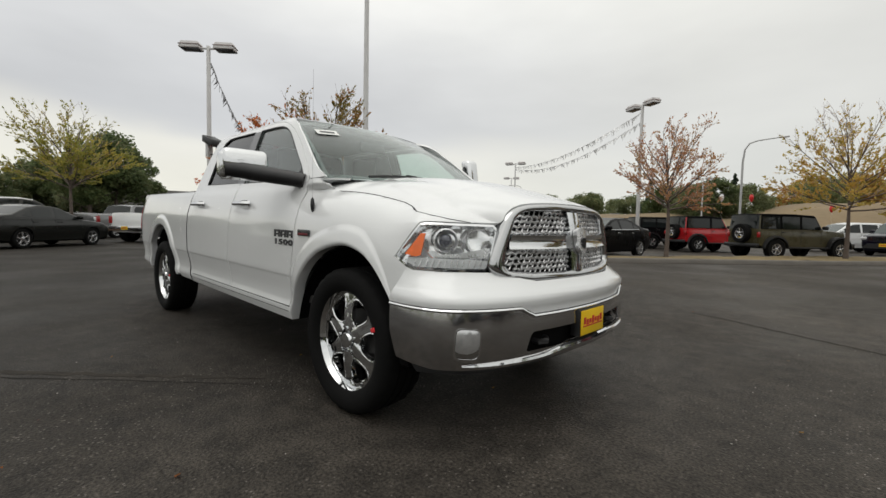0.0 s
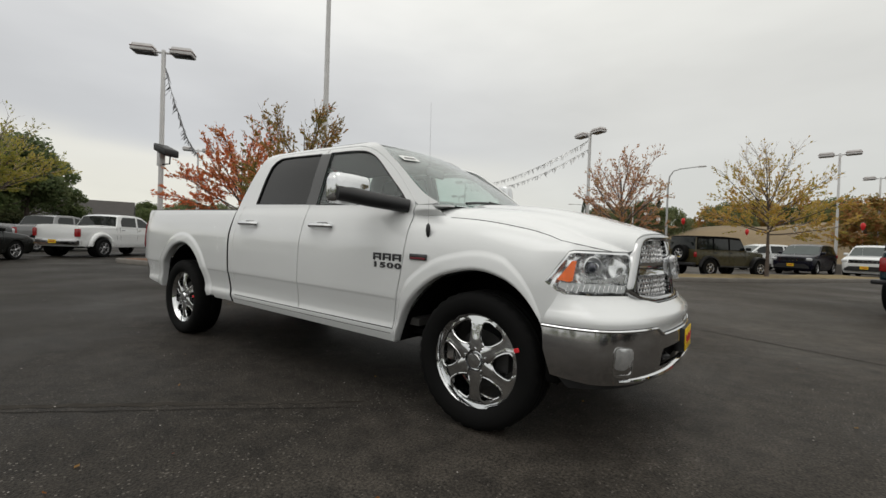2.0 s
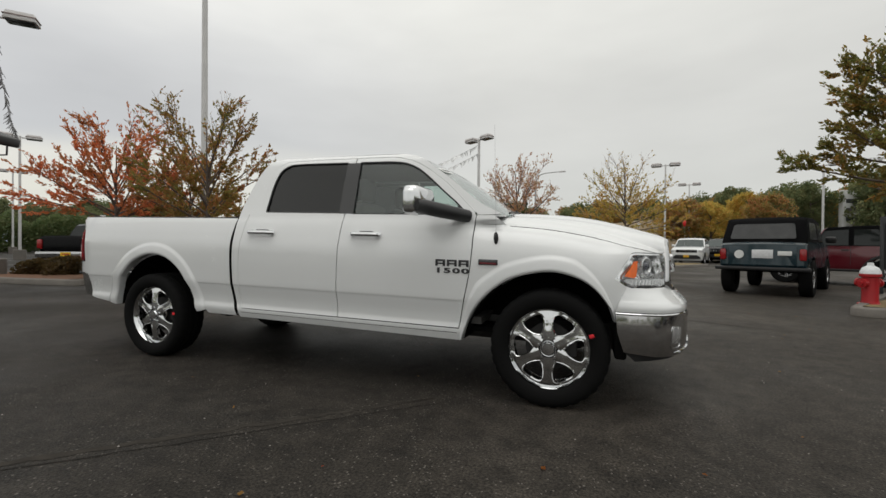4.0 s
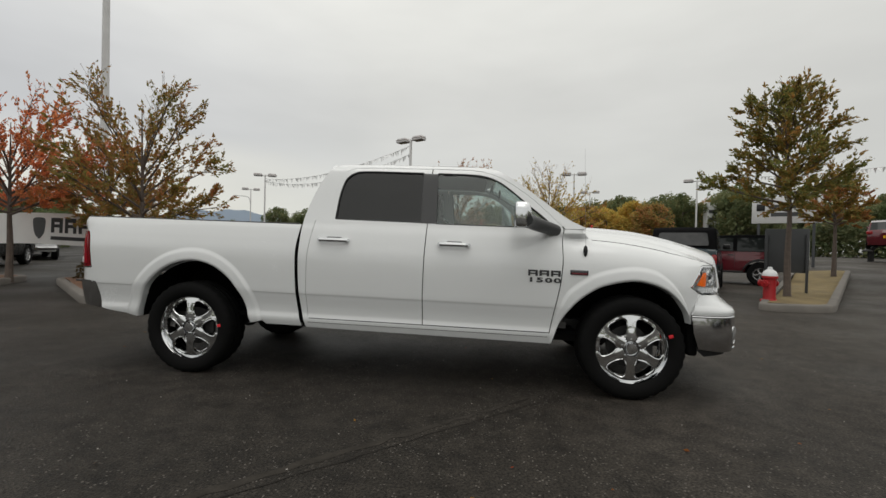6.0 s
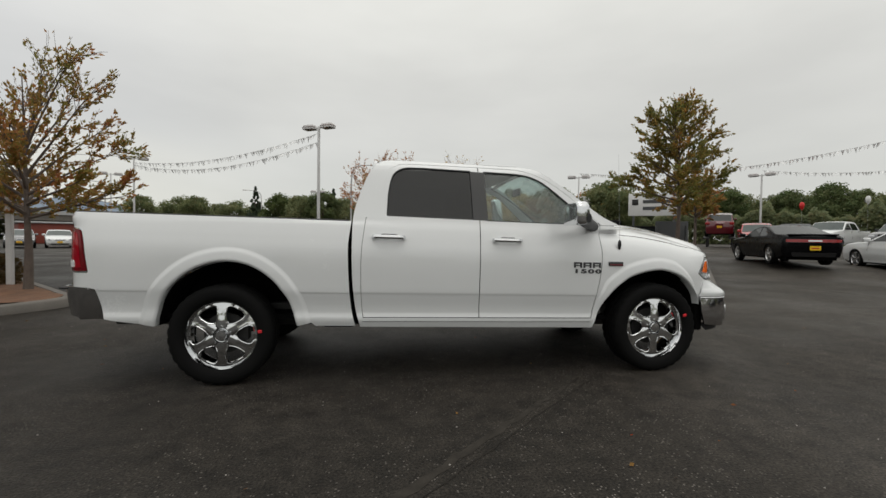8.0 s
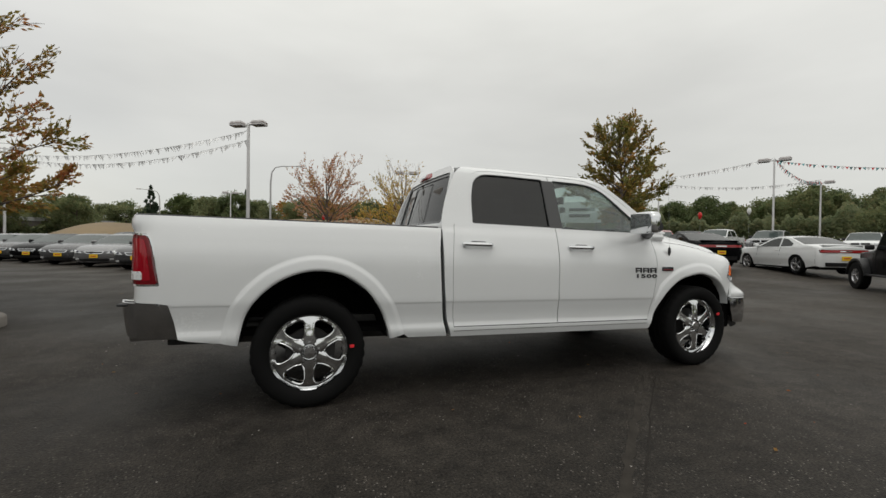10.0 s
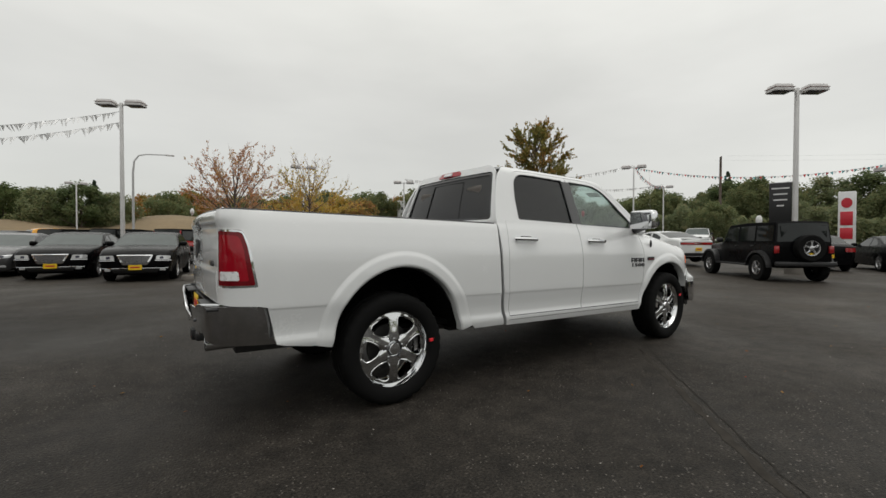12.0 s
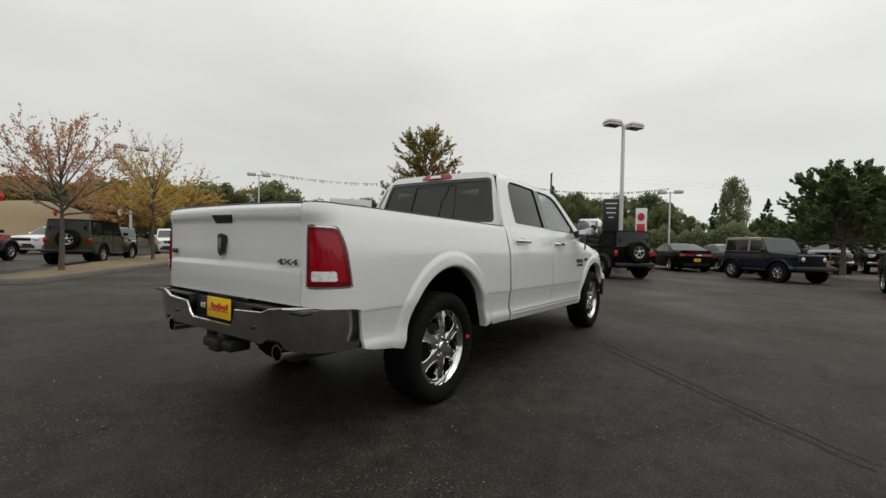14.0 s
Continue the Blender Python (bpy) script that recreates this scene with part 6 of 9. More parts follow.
        verts.extend([tuple(c - a * s * 0.5), tuple(c + b * s * 0.27 - a * s * 0.05), tuple(c + a * s * 0.65), tuple(c - b * s * 0.27 - a * s * 0.05)])
        faces.append((n0, n0 + 1, n0 + 2, n0 + 3))
    raw("crown", verts, faces, mats, root)
    return root


L_RUST = leaf_mat("leaves_rust", [(0.20, 0.21, 0.055), (0.28, 0.22, 0.06), (0.42, 0.22, 0.07), (0.46, 0.16, 0.075)])
L_RED = leaf_mat("leaves_red", [(0.74, 0.17, 0.08), (0.76, 0.27, 0.12), (0.60, 0.22, 0.08), (0.38, 0.23, 0.08)])
L_GREEN = leaf_mat("leaves_olive", [(0.15, 0.185, 0.055), (0.21, 0.21, 0.06), (0.33, 0.23, 0.063), (0.52, 0.24, 0.065)])
L_YEL = leaf_mat("leaves_yellow", [(0.36, 0.34, 0.08), (0.50, 0.40, 0.10), (0.64, 0.42, 0.10), (0.54, 0.29, 0.09)])
L_LIME = leaf_mat("leaves_lime", [(0.24, 0.27, 0.07), (0.34, 0.34, 0.08), (0.46, 0.40, 0.09), (0.52, 0.36, 0.09)])
L_FADE = leaf_mat("leaves_faded", [(0.42, 0.30, 0.11), (0.54, 0.33, 0.15), (0.56, 0.24, 0.13), (0.36, 0.24, 0.10)])
# L_DARK and L_HEDGE are lightened to take in distance haze
L_DARK = leaf_mat("leaves_dark_green", [(0.08, 0.115, 0.048), (0.11, 0.15, 0.06), (0.145, 0.175, 0.07), (0.165, 0.17, 0.08)])
L_FIR = leaf_mat("needles", [(0.06, 0.09, 0.06), (0.08, 0.11, 0.07), (0.10, 0.125, 0.08)])
L_HEDGE = leaf_mat("leaves_wood", [(0.125, 0.165, 0.082), (0.165, 0.20, 0.096), (0.21, 0.225, 0.105), (0.26, 0.22, 0.11)])

tree("maple_tree", (-5.3, 4.45, 0.08), 5.08, 1.72, 1.45, 17000, L_RUST, "young maple with rusty olive leaves in a mulch island", 3, 0.74, 0.086, limbs=22, low=16, high=70, skirt=1.10)
tree("maple_tree", (-7.85, 6.05, 0.08), 3.95, 1.25, 1.45, 9500, L_RUST, "small rusty maple behind a taller one in the mulch", 19, 0.35, 0.086, limbs=18, low=14, high=66, skirt=1.15)
tree("maple_tree", (-9.1, 4.7, 0.08), 4.75, 1.95, 1.65, 18000, L_RED, "young maple turning bright orange-red", 11, 0.68, 0.092, limbs=22, low=16, high=70, skirt=1.15)
beside_hydrant = tree("maple_tree", (9.75, 6.6, 0.08), 5.25, 1.62, 2.15, 21000, L_GREEN, "young maple with olive and rust leaves beside a hydrant", 23, 0.40, 0.090, limbs=34, low=12, high=64, skirt=1.0, cone=1.0)
beside_hydrant.matrix_basis = pose(9.75, 6.6, 0.08, 0, 0, 115)
tree("maple_tree", (1.25, 13.7, 0.08), 4.85, 1.75, 1.75, 6000, L_FADE, "thinning maple with bare upper twigs in the grass strip", 31, 0.50, 0.085, limbs=20, low=18, high=70, twig=TWIG_GLARE)
tree("maple_tree", (5.75, 19.3, 0.08), 5.75, 2.3, 1.9, 11500, L_YEL, "yellowing maple with bare upper twigs in the strip", 47, 0.95, 0.115, limbs=24, low=4, high=72, twig=TWIG_GLARE, skirt=1.25)
tree("maple_tree", (-18.9, -0.05, 0.08), 5.9, 2.15, 2.3, 12500, L_LIME, "yellow-green young tree beside the parked sedan", 53, 0.80, 0.115, limbs=24, low=24, high=62, twig=TWIG_GLARE)
tree("maple_tree", (24.6, -6.75, 0.08), 5.0, 3.0, 1.5, 42000, L_DARK, "dense dark green tree at the edge of the lot", 61, 0.0, 0.19, trunk_r=0.14, limbs=44, low=4, high=76, skirt=1.1)
tree("maple_tree", (15.2, 12.7, 0.08), 3.9, 0.95, 2.0, 6500, L_RUST, "small rust-brown maple in the grass strip", 67, 0.1, 0.12, limbs=18)


# ---- lamp posts ----
def lot_lamp(at, height, turn, base=True, label="twin-head parking lot lamp on a white steel post"):
    root = thing("lot_lamp", (*at, 0), turn, label, "lamp post", "lot lamps")
    if base:
        part("concrete_base", lathe(bmesh.new(), [(0.001, 0.62), (0.27, 0.62), (0.30, 0.59), (0.30, 0.0)], seg=20, axis="z"), CONCRETE, root)
    bm = bmesh.new()
    box(bm, -0.075, 0.075, -0.075, 0.075, 0.5 if base else 0, height, 0.012)
    for v in bm.verts:
        k = 1 - 0.25 * v.co.z / height
        v.co.x *= k
        v.co.y *= k
    part("post", bm, POLE_WHITE, root)
    part("cross_arm", rod(bmesh.new(), (-0.42, 0, height - 0.10), (0.42, 0, height - 0.10), 0.04, seg=8), POLE_WHITE, root)
    for s in (-1, 1):
        bm = bmesh.new()
        box(bm, min(s * 0.26, s * 1.02), max(s * 0.26, s * 1.02), -0.25, 0.25, height - 0.16, height + 0.10, 0.03, 2)
        for v in bm.verts:
            if v.co.z > height:
                v.co.x = s * 0.64 + (v.co.x - s * 0.64) * 0.86
                v.co.y *= 0.86
        hd = part("lamp_head", bm, FIXTURE, root)
        bm = box(bmesh.new(), min(s * 0.31, s * 0.97), max(s * 0.31, s * 0.97), -0.21, 0.21, height - 0.18, height - 0.155, 0.01)
        part("lens", bm, BADGE, hd)
        bm = box(bmesh.new(), min(s * 0.255, s * 1.025), max(s * 0.255, s * 1.025), -0.253, 0.253, height - 0.035, height - 0.012, 0.003, 1)
        part("trim_band", bm, BAND, hd, "dull red-brown trim line")
    return root


LAMPS = [((-2.4, 21.3), 7.65, 150), ((-12.6, 3.55), 7.85, 48), ((18.5, 1.86), 6.95, 145), ((35.8, 30.0), 7.4, 120), ((34.1, 17.7), 7.9, 120), ((-19.2, 34.4), 7.6, 20), ((-29.0, 12.2), 7.6, 60), ((9.6, 33.2), 7.6, 170), ((13.6, 45.3), 7.6, 170), ((-27.0, 45.0), 7.6, 30), ((19.9, 33.9), 7.2, 150), ((48.5, 22.6), 7.7, 110), ((39.6, 2.4), 6.2, 95), ((-8.0, 60.0), 7.8, 0), ((-46.0, 20.0), 7.6, 70), ((-30.0, -12.0), 7.4, 80)]
for p, h, a in LAMPS:
    lot_lamp(p, h - rise(*p), a)
# floodlight on the nearest post
fl = thing("floodlight", (-12.6, 3.55, 4.02), 14, "dark floodlight clamped half-way up a lamp post", "floodlight")
bm = box(bmesh.new(), -0.06, 0.58, -0.28, 0.28, 0.10, 0.38, 0.06, 2)
for v in bm.verts:
    v.co.z -= 0.22 * v.co.x + 0.10 * (v.co.x > 0.5)
part("housing", bm, BLACK, fl)
part("bracket", sweep(bmesh.new(), [(0.06, 0, -0.36), (0.46, 0, -0.36), (0.48, 0, 0.08)], 0.025, 6), BLACK, fl)
part("clamp", box(bmesh.new(), -0.10, 0.08, -0.10, 0.10, -0.42, 0.12, 0.01), POLE_WHITE, fl)

# flag pole
fp = thing("flag_pole", (-13.7, 11.8, 0), 0, "tall white tapered flag pole", "flag pole")
part("pole", rod(bmesh.new(), (0, 0, 0), (0, 0, 24), 0.17, 0.08, 16), POLE_WHITE, fp)
part("base_collar", lathe(bmesh.new(), [(0.32, 0.0), (0.30, 0.10), (0.20, 0.16), (0.17, 0.16)], axis="z", seg=20), GALV, fp)


# ---- pennant strings ----
PEN = {"white": mat("pennant_white", (0.85, 0.85, 0.85), 0.5, vary=0.1), "red": mat("pennant_red", (0.5, 0.03, 0.03), 0.5, vary=0.1), "teal": mat("pennant_teal", (0.12, 0.36, 0.38), 0.5, vary=0.1), "grey": mat("pennant_grey", (0.20, 0.20, 0.21), 0.4, 0.3, vary=0.1)}


def pennants(p, q, sag, colors, label, step=0.21, size=0.32, seed=1):
    """A cord between two points with small hanging flags."""
    rnd = random.Random(seed)
    p, q = Vector(p), Vector(q)
    root = thing("pennant_string", p, 0, label, "pennant string", "pennant strings")
    n = max(8, int((q - p).length / step))
    at = lambda t: (q - p) * t - Vector((0, 0, 4 * sag * t * (1 - t)))
    part("cord", sweep(bmesh.new(), [at(i / 24) for i in range(25)], 0.010, 4), GALV, root)
    along = (q - p).normalized()
    me = {}
    for c in set(colors):
        m = bpy.data.meshes.new("pennant")
        m.from_pydata([(-0.06, 0.004, 0), (0.06, 0.004, 0), (0.0, 0.02, -1), (-0.06, -0.004, 0), (0.06, -0.004, 0), (0.0, 0.012, -1)], [], [(0, 1, 2), (5, 4, 3), (0, 3, 4, 1), (1, 4, 5, 2), (2, 5, 3, 0)])
        m.materials.append(PEN[c])
        me[c] = m
    ang = math.degrees(math.atan2(along.y, along.x))
    for i in range(1, n):
        o = new("pennant", me[colors[i % len(colors)]])
        o.parent = root
        o.matrix_basis = Matrix.Translation(at(i / n)) @ pose(0, 0, 0, rnd.uniform(-35, 35), rnd.uniform(-25, 25), ang + rnd.uniform(-25, 25)) @ Matrix.Diagonal((1.5, 1.5, size * rnd.uniform(0.8, 1.2), 1))
    return root


pennants((-2.4, 21.3, 7.25), (-19.2, 34.4, 7.2), 0.7, ["white"], "cord of small white pennants between two lamp posts", seed=2)
pennants((-2.4, 21.3, 6.75), (-19.2, 34.4, 7.0), 0.95, ["white"], "cord of small white pennants between two lamp posts", seed=3)
pennants((-12.6, 3.55, 7.4), (-29.0, 12.2, 7.3), 0.7, ["grey"], "cord of dark foil pennants strung from a lamp post", step=0.22, seed=4)
pennants((34.1, 17.7, 7.4), (48.5, 22.6, 7.2), 0.7, ["white", "red", "teal"], "cord of coloured pennants between two lamp posts", seed=5)
pennants((34.1, 17.7, 7.2), (39.6, 2.4, 5.9), 0.9, ["white", "red", "teal"], "cord of red, white and teal pennants", size=0.22, seed=6)
pennants((34.1, 17.7, 7.4), (19.9, 33.9, 6.9), 1.0, ["white"], "cord of white pennants between two lamp posts", seed=7)
pennants((35.8, 30.0, 7.0), (48.5, 22.6, 7.2), 0.6, ["white"], "cord of white pennants from a low lamp post", seed=9)

# ---- hydrant, signs, banner ----
HYD_RED = mat("hydrant_red", (0.36, 0.012, 0.016), 0.35, vary=0.15, scale=6)
hy = thing("fire_hydrant", (8.78, 5.65, 0.11), 30, "red fire hydrant with a white cap", "fire hydrant")
part("barrel", lathe(bmesh.new(), [(0.17, 0.0), (0.17, 0.04), (0.125, 0.05), (0.115, 0.10), (0.115, 0.50), (0.15, 0.52), (0.15, 0.56), (0.12, 0.58)], axis="z", seg=24), HYD_RED, hy)
part("bonnet", lathe(bmesh.new(), [(0.145, 0.565), (0.14, 0.61), (0.11, 0.67), (0.05, 0.71), (0.04, 0.76), (0.001, 0.765)], axis="z", seg=24), FROST, hy, "white domed cap")
for a in (0, 90, 180):
    bm = lathe(bmesh.new(), [(0.065, 0.10), (0.065, 0.17), (0.08, 0.17), (0.08, 0.20), (0.03, 0.205), (0.03, 0.23), (0.001, 0.23)], (0, 0, 0.40), "x", 16)
    bm.transform(Matrix.Rotation(math.radians(a), 4, "Z"))
    part("hose_outlet", bm, HYD_RED, hy)
SIGN_GREY = mat("sign_grey", (0.055, 0.058, 0.062), 0.5, vary=0.12, scale=3)
sg = thing("notice_board", (10.75, 8.25, 0.10), 150, "plain dark grey notice board on two posts", "sign")
part("board", box(bmesh.new(), -0.48, 0.48, -0.02, 0.02, 0.55, 1.75, 0.01), SIGN_GREY, sg)
for s in (-1, 1):
    part("post", box(bmesh.new(), s * 0.44 - 0.03, s * 0.44 + 0.03, 0.02, 0.08, 0, 1.6, 0.005), SIGN_GREY, sg)
part("sheet", box(bmesh.new(), -0.485, -0.478, -0.03, 0.03, 0.9, 1.45, 0.001), PAPER, sg)
wp = thing("white_post", (-6.2, 5.25, 0.08), 10, "slim white wooden marker post in the mulch", "post")
part("shaft", box(bmesh.new(), -0.05, 0.05, -0.05, 0.05, 0, 1.95, 0.008), POLE_WHITE, wp)
wp2 = thing("white_post", (-8.0, 6.1, 0.0), 10, "slim white post holding the end of a banner", "post")
part("shaft", box(bmesh.new(), -0.06, 0.06, -0.06, 0.06, 0, 2.1, 0.008), POLE_WHITE, wp2)
wp3 = thing("white_post", (-12.6, 6.55, 0.0), 10, "slim white post holding the end of a banner", "post")
part("shaft", box(bmesh.new(), -0.06, 0.06, -0.06, 0.06, 0, 2.1, 0.008), POLE_WHITE, wp3)
VINYL = mat("banner_vinyl", (0.72, 0.72, 0.71), 0.45, vary=0.06, scale=1.5)
INK = mat("banner_ink", (0.012, 0.012, 0.013), 0.5, vary=0.1)
ban_turn = math.degrees(math.atan2(6.1 - 6.55, -8.0 + 12.6))
bn = thing("banner", (-10.3, 6.325, 0), ban_turn, "white vinyl banner with heavy black letter bars", "banner")
BW = 2.28


def ban(x, z, out=0.0):
    return Vector((x, -0.07 - out + 0.03 * math.sin(2.2 * x) * (z - 0.95), z + 0.02 * math.cos(1.4 * x)))


part("sheet", panel([(-BW, 0.95), (BW, 0.95), (BW, 1.83), (-BW, 1.83)], ban, 0.004, 0.2, 0.2), VINYL, bn)
for x0, w in ((0.62, 0.42), (1.12, 0.42), (1.62, 0.50)):
    for a, b, c, d in ((0, 0.12, 1.28, 1.70), (w - 0.12, w, 1.28, 1.70), (0, w, 1.58, 1.70), (0.1, w - 0.1, 1.43, 1.52)):
        part("letter_bar", panel([(x0 + a, c), (x0 + b, c), (x0 + b, d), (x0 + a, d)], lambda x, z: ban(x, z, 0.006), 0.003, 0.3, 0.3), INK, bn)
part("small_letter_bar", panel([(0.62, 1.08), (2.12, 1.08), (2.12, 1.18), (0.62, 1.18)], lambda x, z: ban(x, z, 0.006), 0.003, 0.3, 0.3), INK, bn)
part("shield_mark", panel([(y * 3.4 + 0.2, 1.39 + (z - 1.125) * 3.2) for y, z in shield], lambda x, z: ban(x, z, 0.006), 0.003, 0.2, 0.2), SIGN_GREY, bn)
# dealer signs
SIGN_WHITE = mat("sign_white", (0.66, 0.66, 0.66), 0.4, vary=0.08, scale=2)
SIGN_RED = mat("sign_red", (0.48, 0.015, 0.03), 0.4, vary=0.08, scale=2)
ms = thing("pylon_sign", (28.6, 49.4, 0), 20, "tall pale grey pylon sign with dark bars", "sign")
part("slab", box(bmesh.new(), -1.0, 1.0, -0.25, 0.25, 0, 6.2, 0.05), SIGN_WHITE, ms)
for k in range(4):
    part("letter_bar", box(bmesh.new(), -0.7, 0.7, -0.27, -0.25, 4.9 - 0.9 * k, 5.3 - 0.9 * k), SIGN_GREY, ms)
bs = thing("board_sign", (17.5, 19.0, 0), -34, "white board sign on two posts with dark bars", "sign")
part("board", box(bmesh.new(), -1.4, 1.4, -0.08, 0.08, 2.2, 3.55, 0.02), SIGN_WHITE, bs)
for s in (-1, 1):
    part("post", box(bmesh.new(), s * 1.1 - 0.06, s * 1.1 + 0.06, -0.05, 0.05, 0, 2.25), SIGN_GREY, bs)
part("mark", box(bmesh.new(), -1.2, -0.85, -0.10, -0.08, 2.85, 3.2, 0.02), INK, bs)
for k in range(2):
    part("letter_bar", box(bmesh.new(), -0.6, 1.0 - 0.3 * k, -0.095, -0.08, 2.95 - 0.4 * k, 3.15 - 0.4 * k), SIGN_GREY, bs)
pb = thing("pole_banner", (18.5, 1.86, 0), 105, "black vertical banner hung from a lamp post", "banner")
part("cloth", box(bmesh.new(), 0.10, 0.78, -0.01, 0.01, 1.95, 3.45, 0.004), INK, pb)
for k, (a, b) in enumerate(((0.17, 0.71), (0.23, 0.65), (0.23, 0.65), (0.33, 0.55))):
    for s in (-1, 1):
        part("letter_bar", box(bmesh.new(), a, b, min(s * 0.010, s * 0.016), max(s * 0.010, s * 0.016), 3.22 - 0.22 * k, 3.27 - 0.22 * k), SIGN_WHITE, pb)
part("arm", rod(bmesh.new(), (0, 0, 3.46), (0.8, 0, 3.46), 0.02, seg=6), GALV, pb)
ps = thing("pylon_sign", (38.2, 4.45, 0), 95, "white pylon sign with red panels", "sign")
ps.scale = (0.72, 1, 0.86)
part("slab", box(bmesh.new(), -0.62, 0.62, -0.2, 0.2, 0, 5.4, 0.05), SIGN_WHITE, ps)
for s in (-1, 1):
    part("red_panel", box(bmesh.new(), -0.45, 0.45, min(s * 0.2, s * 0.23), max(s * 0.2, s * 0.23), 2.7, 3.8, 0.02), SIGN_RED, ps)
    part("red_panel", box(bmesh.new(), -0.45, 0.45, min(s * 0.2, s * 0.23), max(s * 0.2, s * 0.23), 1.6, 2.5, 0.02), SIGN_RED, ps)
    bm = lathe(bmesh.new(), [(0.40, 0.2), (0.40, 0.24), (0.001, 0.25)], (0, 0, 4.5), "y", 24)
    if s < 0:
        bm.transform(Matrix.Rotation(math.pi, 4, "Z"))
    part("round_mark", bm, SIGN_RED, ps)


# balloons tied above the cars
BAL = {"red": mat("balloon_red", (0.62, 0.02, 0.02), 0.3, vary=0.05), "white": mat("balloon_white", (0.72, 0.72, 0.71), 0.3, vary=0.05)}
for x, y, z, c in ((22.6, 14.4, 2.6, "red"), (25.0, 13.2, 2.9, "white"), (9.9, 27.5, 2.7, "red"), (5.0, 31.0, 2.5, "red"), (17.3, 2.60, 2.0, "white"), (1.9, 25.8, 2.9, "red"), (0.7, 24.9, 2.9, "white"), (7.2, 27.8, 2.6, "white")):
    b = thing("balloon", (x, y, 0), 0, "%s party balloon tied above the cars" % c, "balloon", "balloons")
    part("skin", lathe(bmesh.new(), [(0.001, z + 0.19), (0.06, z + 0.175), (0.10, z + 0.09), (0.108, z), (0.088, z - 0.10), (0.045, z - 0.18), (0.012, z - 0.215), (0.02, z - 0.23), (0.001, z - 0.23)], axis="z", seg=20), BAL[c], b)
    part("ribbon", sweep(bmesh.new(), [(0, 0, z - 0.23), (0.03, 0.02, z * 0.6), (0.0, 0.05, 0.0)], 0.0015, 4), FROST, b)

# ---- distance: woods, dry hill, overpass, house, mountains ----
def wood_tree(name, height, width, mats, seed, leaves, leaf, conifer=False):
    rnd = random.Random(seed)
    root = new(name)
    bm = rod(bmesh.new(), (0, 0, -0.3), (0.1, 0, height * 0.75), 0.028 * height, 0.006 * height, 7)
    for k in range(7):
        z = height * (0.25 + 0.07 * k)
        a = 2.4 * k
        rod(bm, (0, 0, z), (width * 0.35 * math.cos(a), width * 0.35 * math.sin(a), z + height * (0.0 if conifer else 0.14)), 0.009 * height, 0.003 * height, 5, False)
    part("trunk", bm, BARK, root)
    verts, faces = [], []
    blobs = []
    if conifer:
        for k in range(150):
            t = rnd.random() ** 0.9
            r = width * 0.5 * (1 - t) * rnd.uniform(0.5, 1.05)
            a = rnd.uniform(0, 6.28)
            blobs.append((Vector((r * math.cos(a), r * math.sin(a), height * (0.10 + 0.9 * t))), width * 0.10 * (1.15 - t)))
    else:
        for k in range(60):
            a, t = rnd.uniform(0, 6.28), rnd.uniform(-0.75, 1)
            r = width * 0.42 * math.sqrt(max(0.05, 1 - t * t)) * rnd.uniform(0.35, 1.0)
            blobs.append((Vector((r * math.cos(a), r * math.sin(a), height * 0.60 + t * height * 0.33)), width * rnd.uniform(0.07, 0.14)))
    for _ in range(leaves):
        c, r = blobs[rnd.randrange(len(blobs))]
        d = Vector((rnd.gauss(0, 1), rnd.gauss(0, 1), rnd.gauss(0, 0.8))).normalized() * r * rnd.uniform(0.55, 1.12)
        p = c + d
        a = Vector((rnd.uniform(-1, 1), rnd.uniform(-1, 1), rnd.uniform(-1, 0.4))).normalized()
        b = a.orthogonal().normalized()
        s = leaf * rnd.uniform(0.6, 1.3)
        n0 = len(verts)
        verts.extend([tuple(p - a * s), tuple(p + b * s * 0.7), tuple(p + a * s), tuple(p - b * s * 0.7)])
        faces.append((n0, n0 + 1, n0 + 2, n0 + 3))
    raw("crown", verts, faces, mats, root)
    return root


PROTO = [wood_tree("broadleaf_tree", 9, 8, L_HEDGE, 101, 9500, 0.15), wood_tree("broadleaf_tree", 8, 6.5, L_DARK, 102, 9000, 0.14), wood_tree("broadleaf_tree", 7, 7.5, L_HEDGE, 103, 9000, 0.14),
         wood_tree("fir_tree", 12, 6, L_FIR, 104, 9000, 0.15, True), wood_tree("broadleaf_tree", 7, 6.0, L_RUST, 105, 7500, 0.13), wood_tree("broadleaf_tree", 8.5, 7, L_YEL, 106, 7500, 0.13)]
TREE_LABEL = ["mixed green broadleaf tree at the edge of the lot", "dark green broadleaf tree behind the cars", "spreading green tree in the tree line", "dark fir tree rising above the tree line", "rust-brown autumn tree in the tree line", "yellow-green autumn tree in the tree line"]
for p, lb in zip(PROTO, TREE_LABEL):
    tagged(p, lb, "tree", "tree line")
PROTO_USED = [False] * len(PROTO)


def plant(kind, x, y, h, w=None, z=0.0):
    """A tree of the far tree line, scaled to a height."""
    base = (9, 8, 7, 12, 7, 8.5)[kind]
    s = h / base
    sw = s if w is None else w / (8, 6.5, 7.5, 6, 6.0, 7)[kind]
    m = Matrix.Translation((x, y, z + rise(x, y))) @ Matrix.Rotation((x * 1.7 + y * 2.3) % 6.28, 4, "Z")
    if not PROTO_USED[kind]:
        PROTO_USED[kind] = True
        o = PROTO[kind]
        o.matrix_basis = m
    else:
        o = copy_thing(PROTO[kind], m)
    o.scale = (sw, sw, s)
    return o


def polar(az, d, eye=(2.0, -3.5)):
    return eye[0] + d * math.cos(math.radians(az)), eye[1] + d * math.sin(math.radians(az))


rw = random.Random(77)
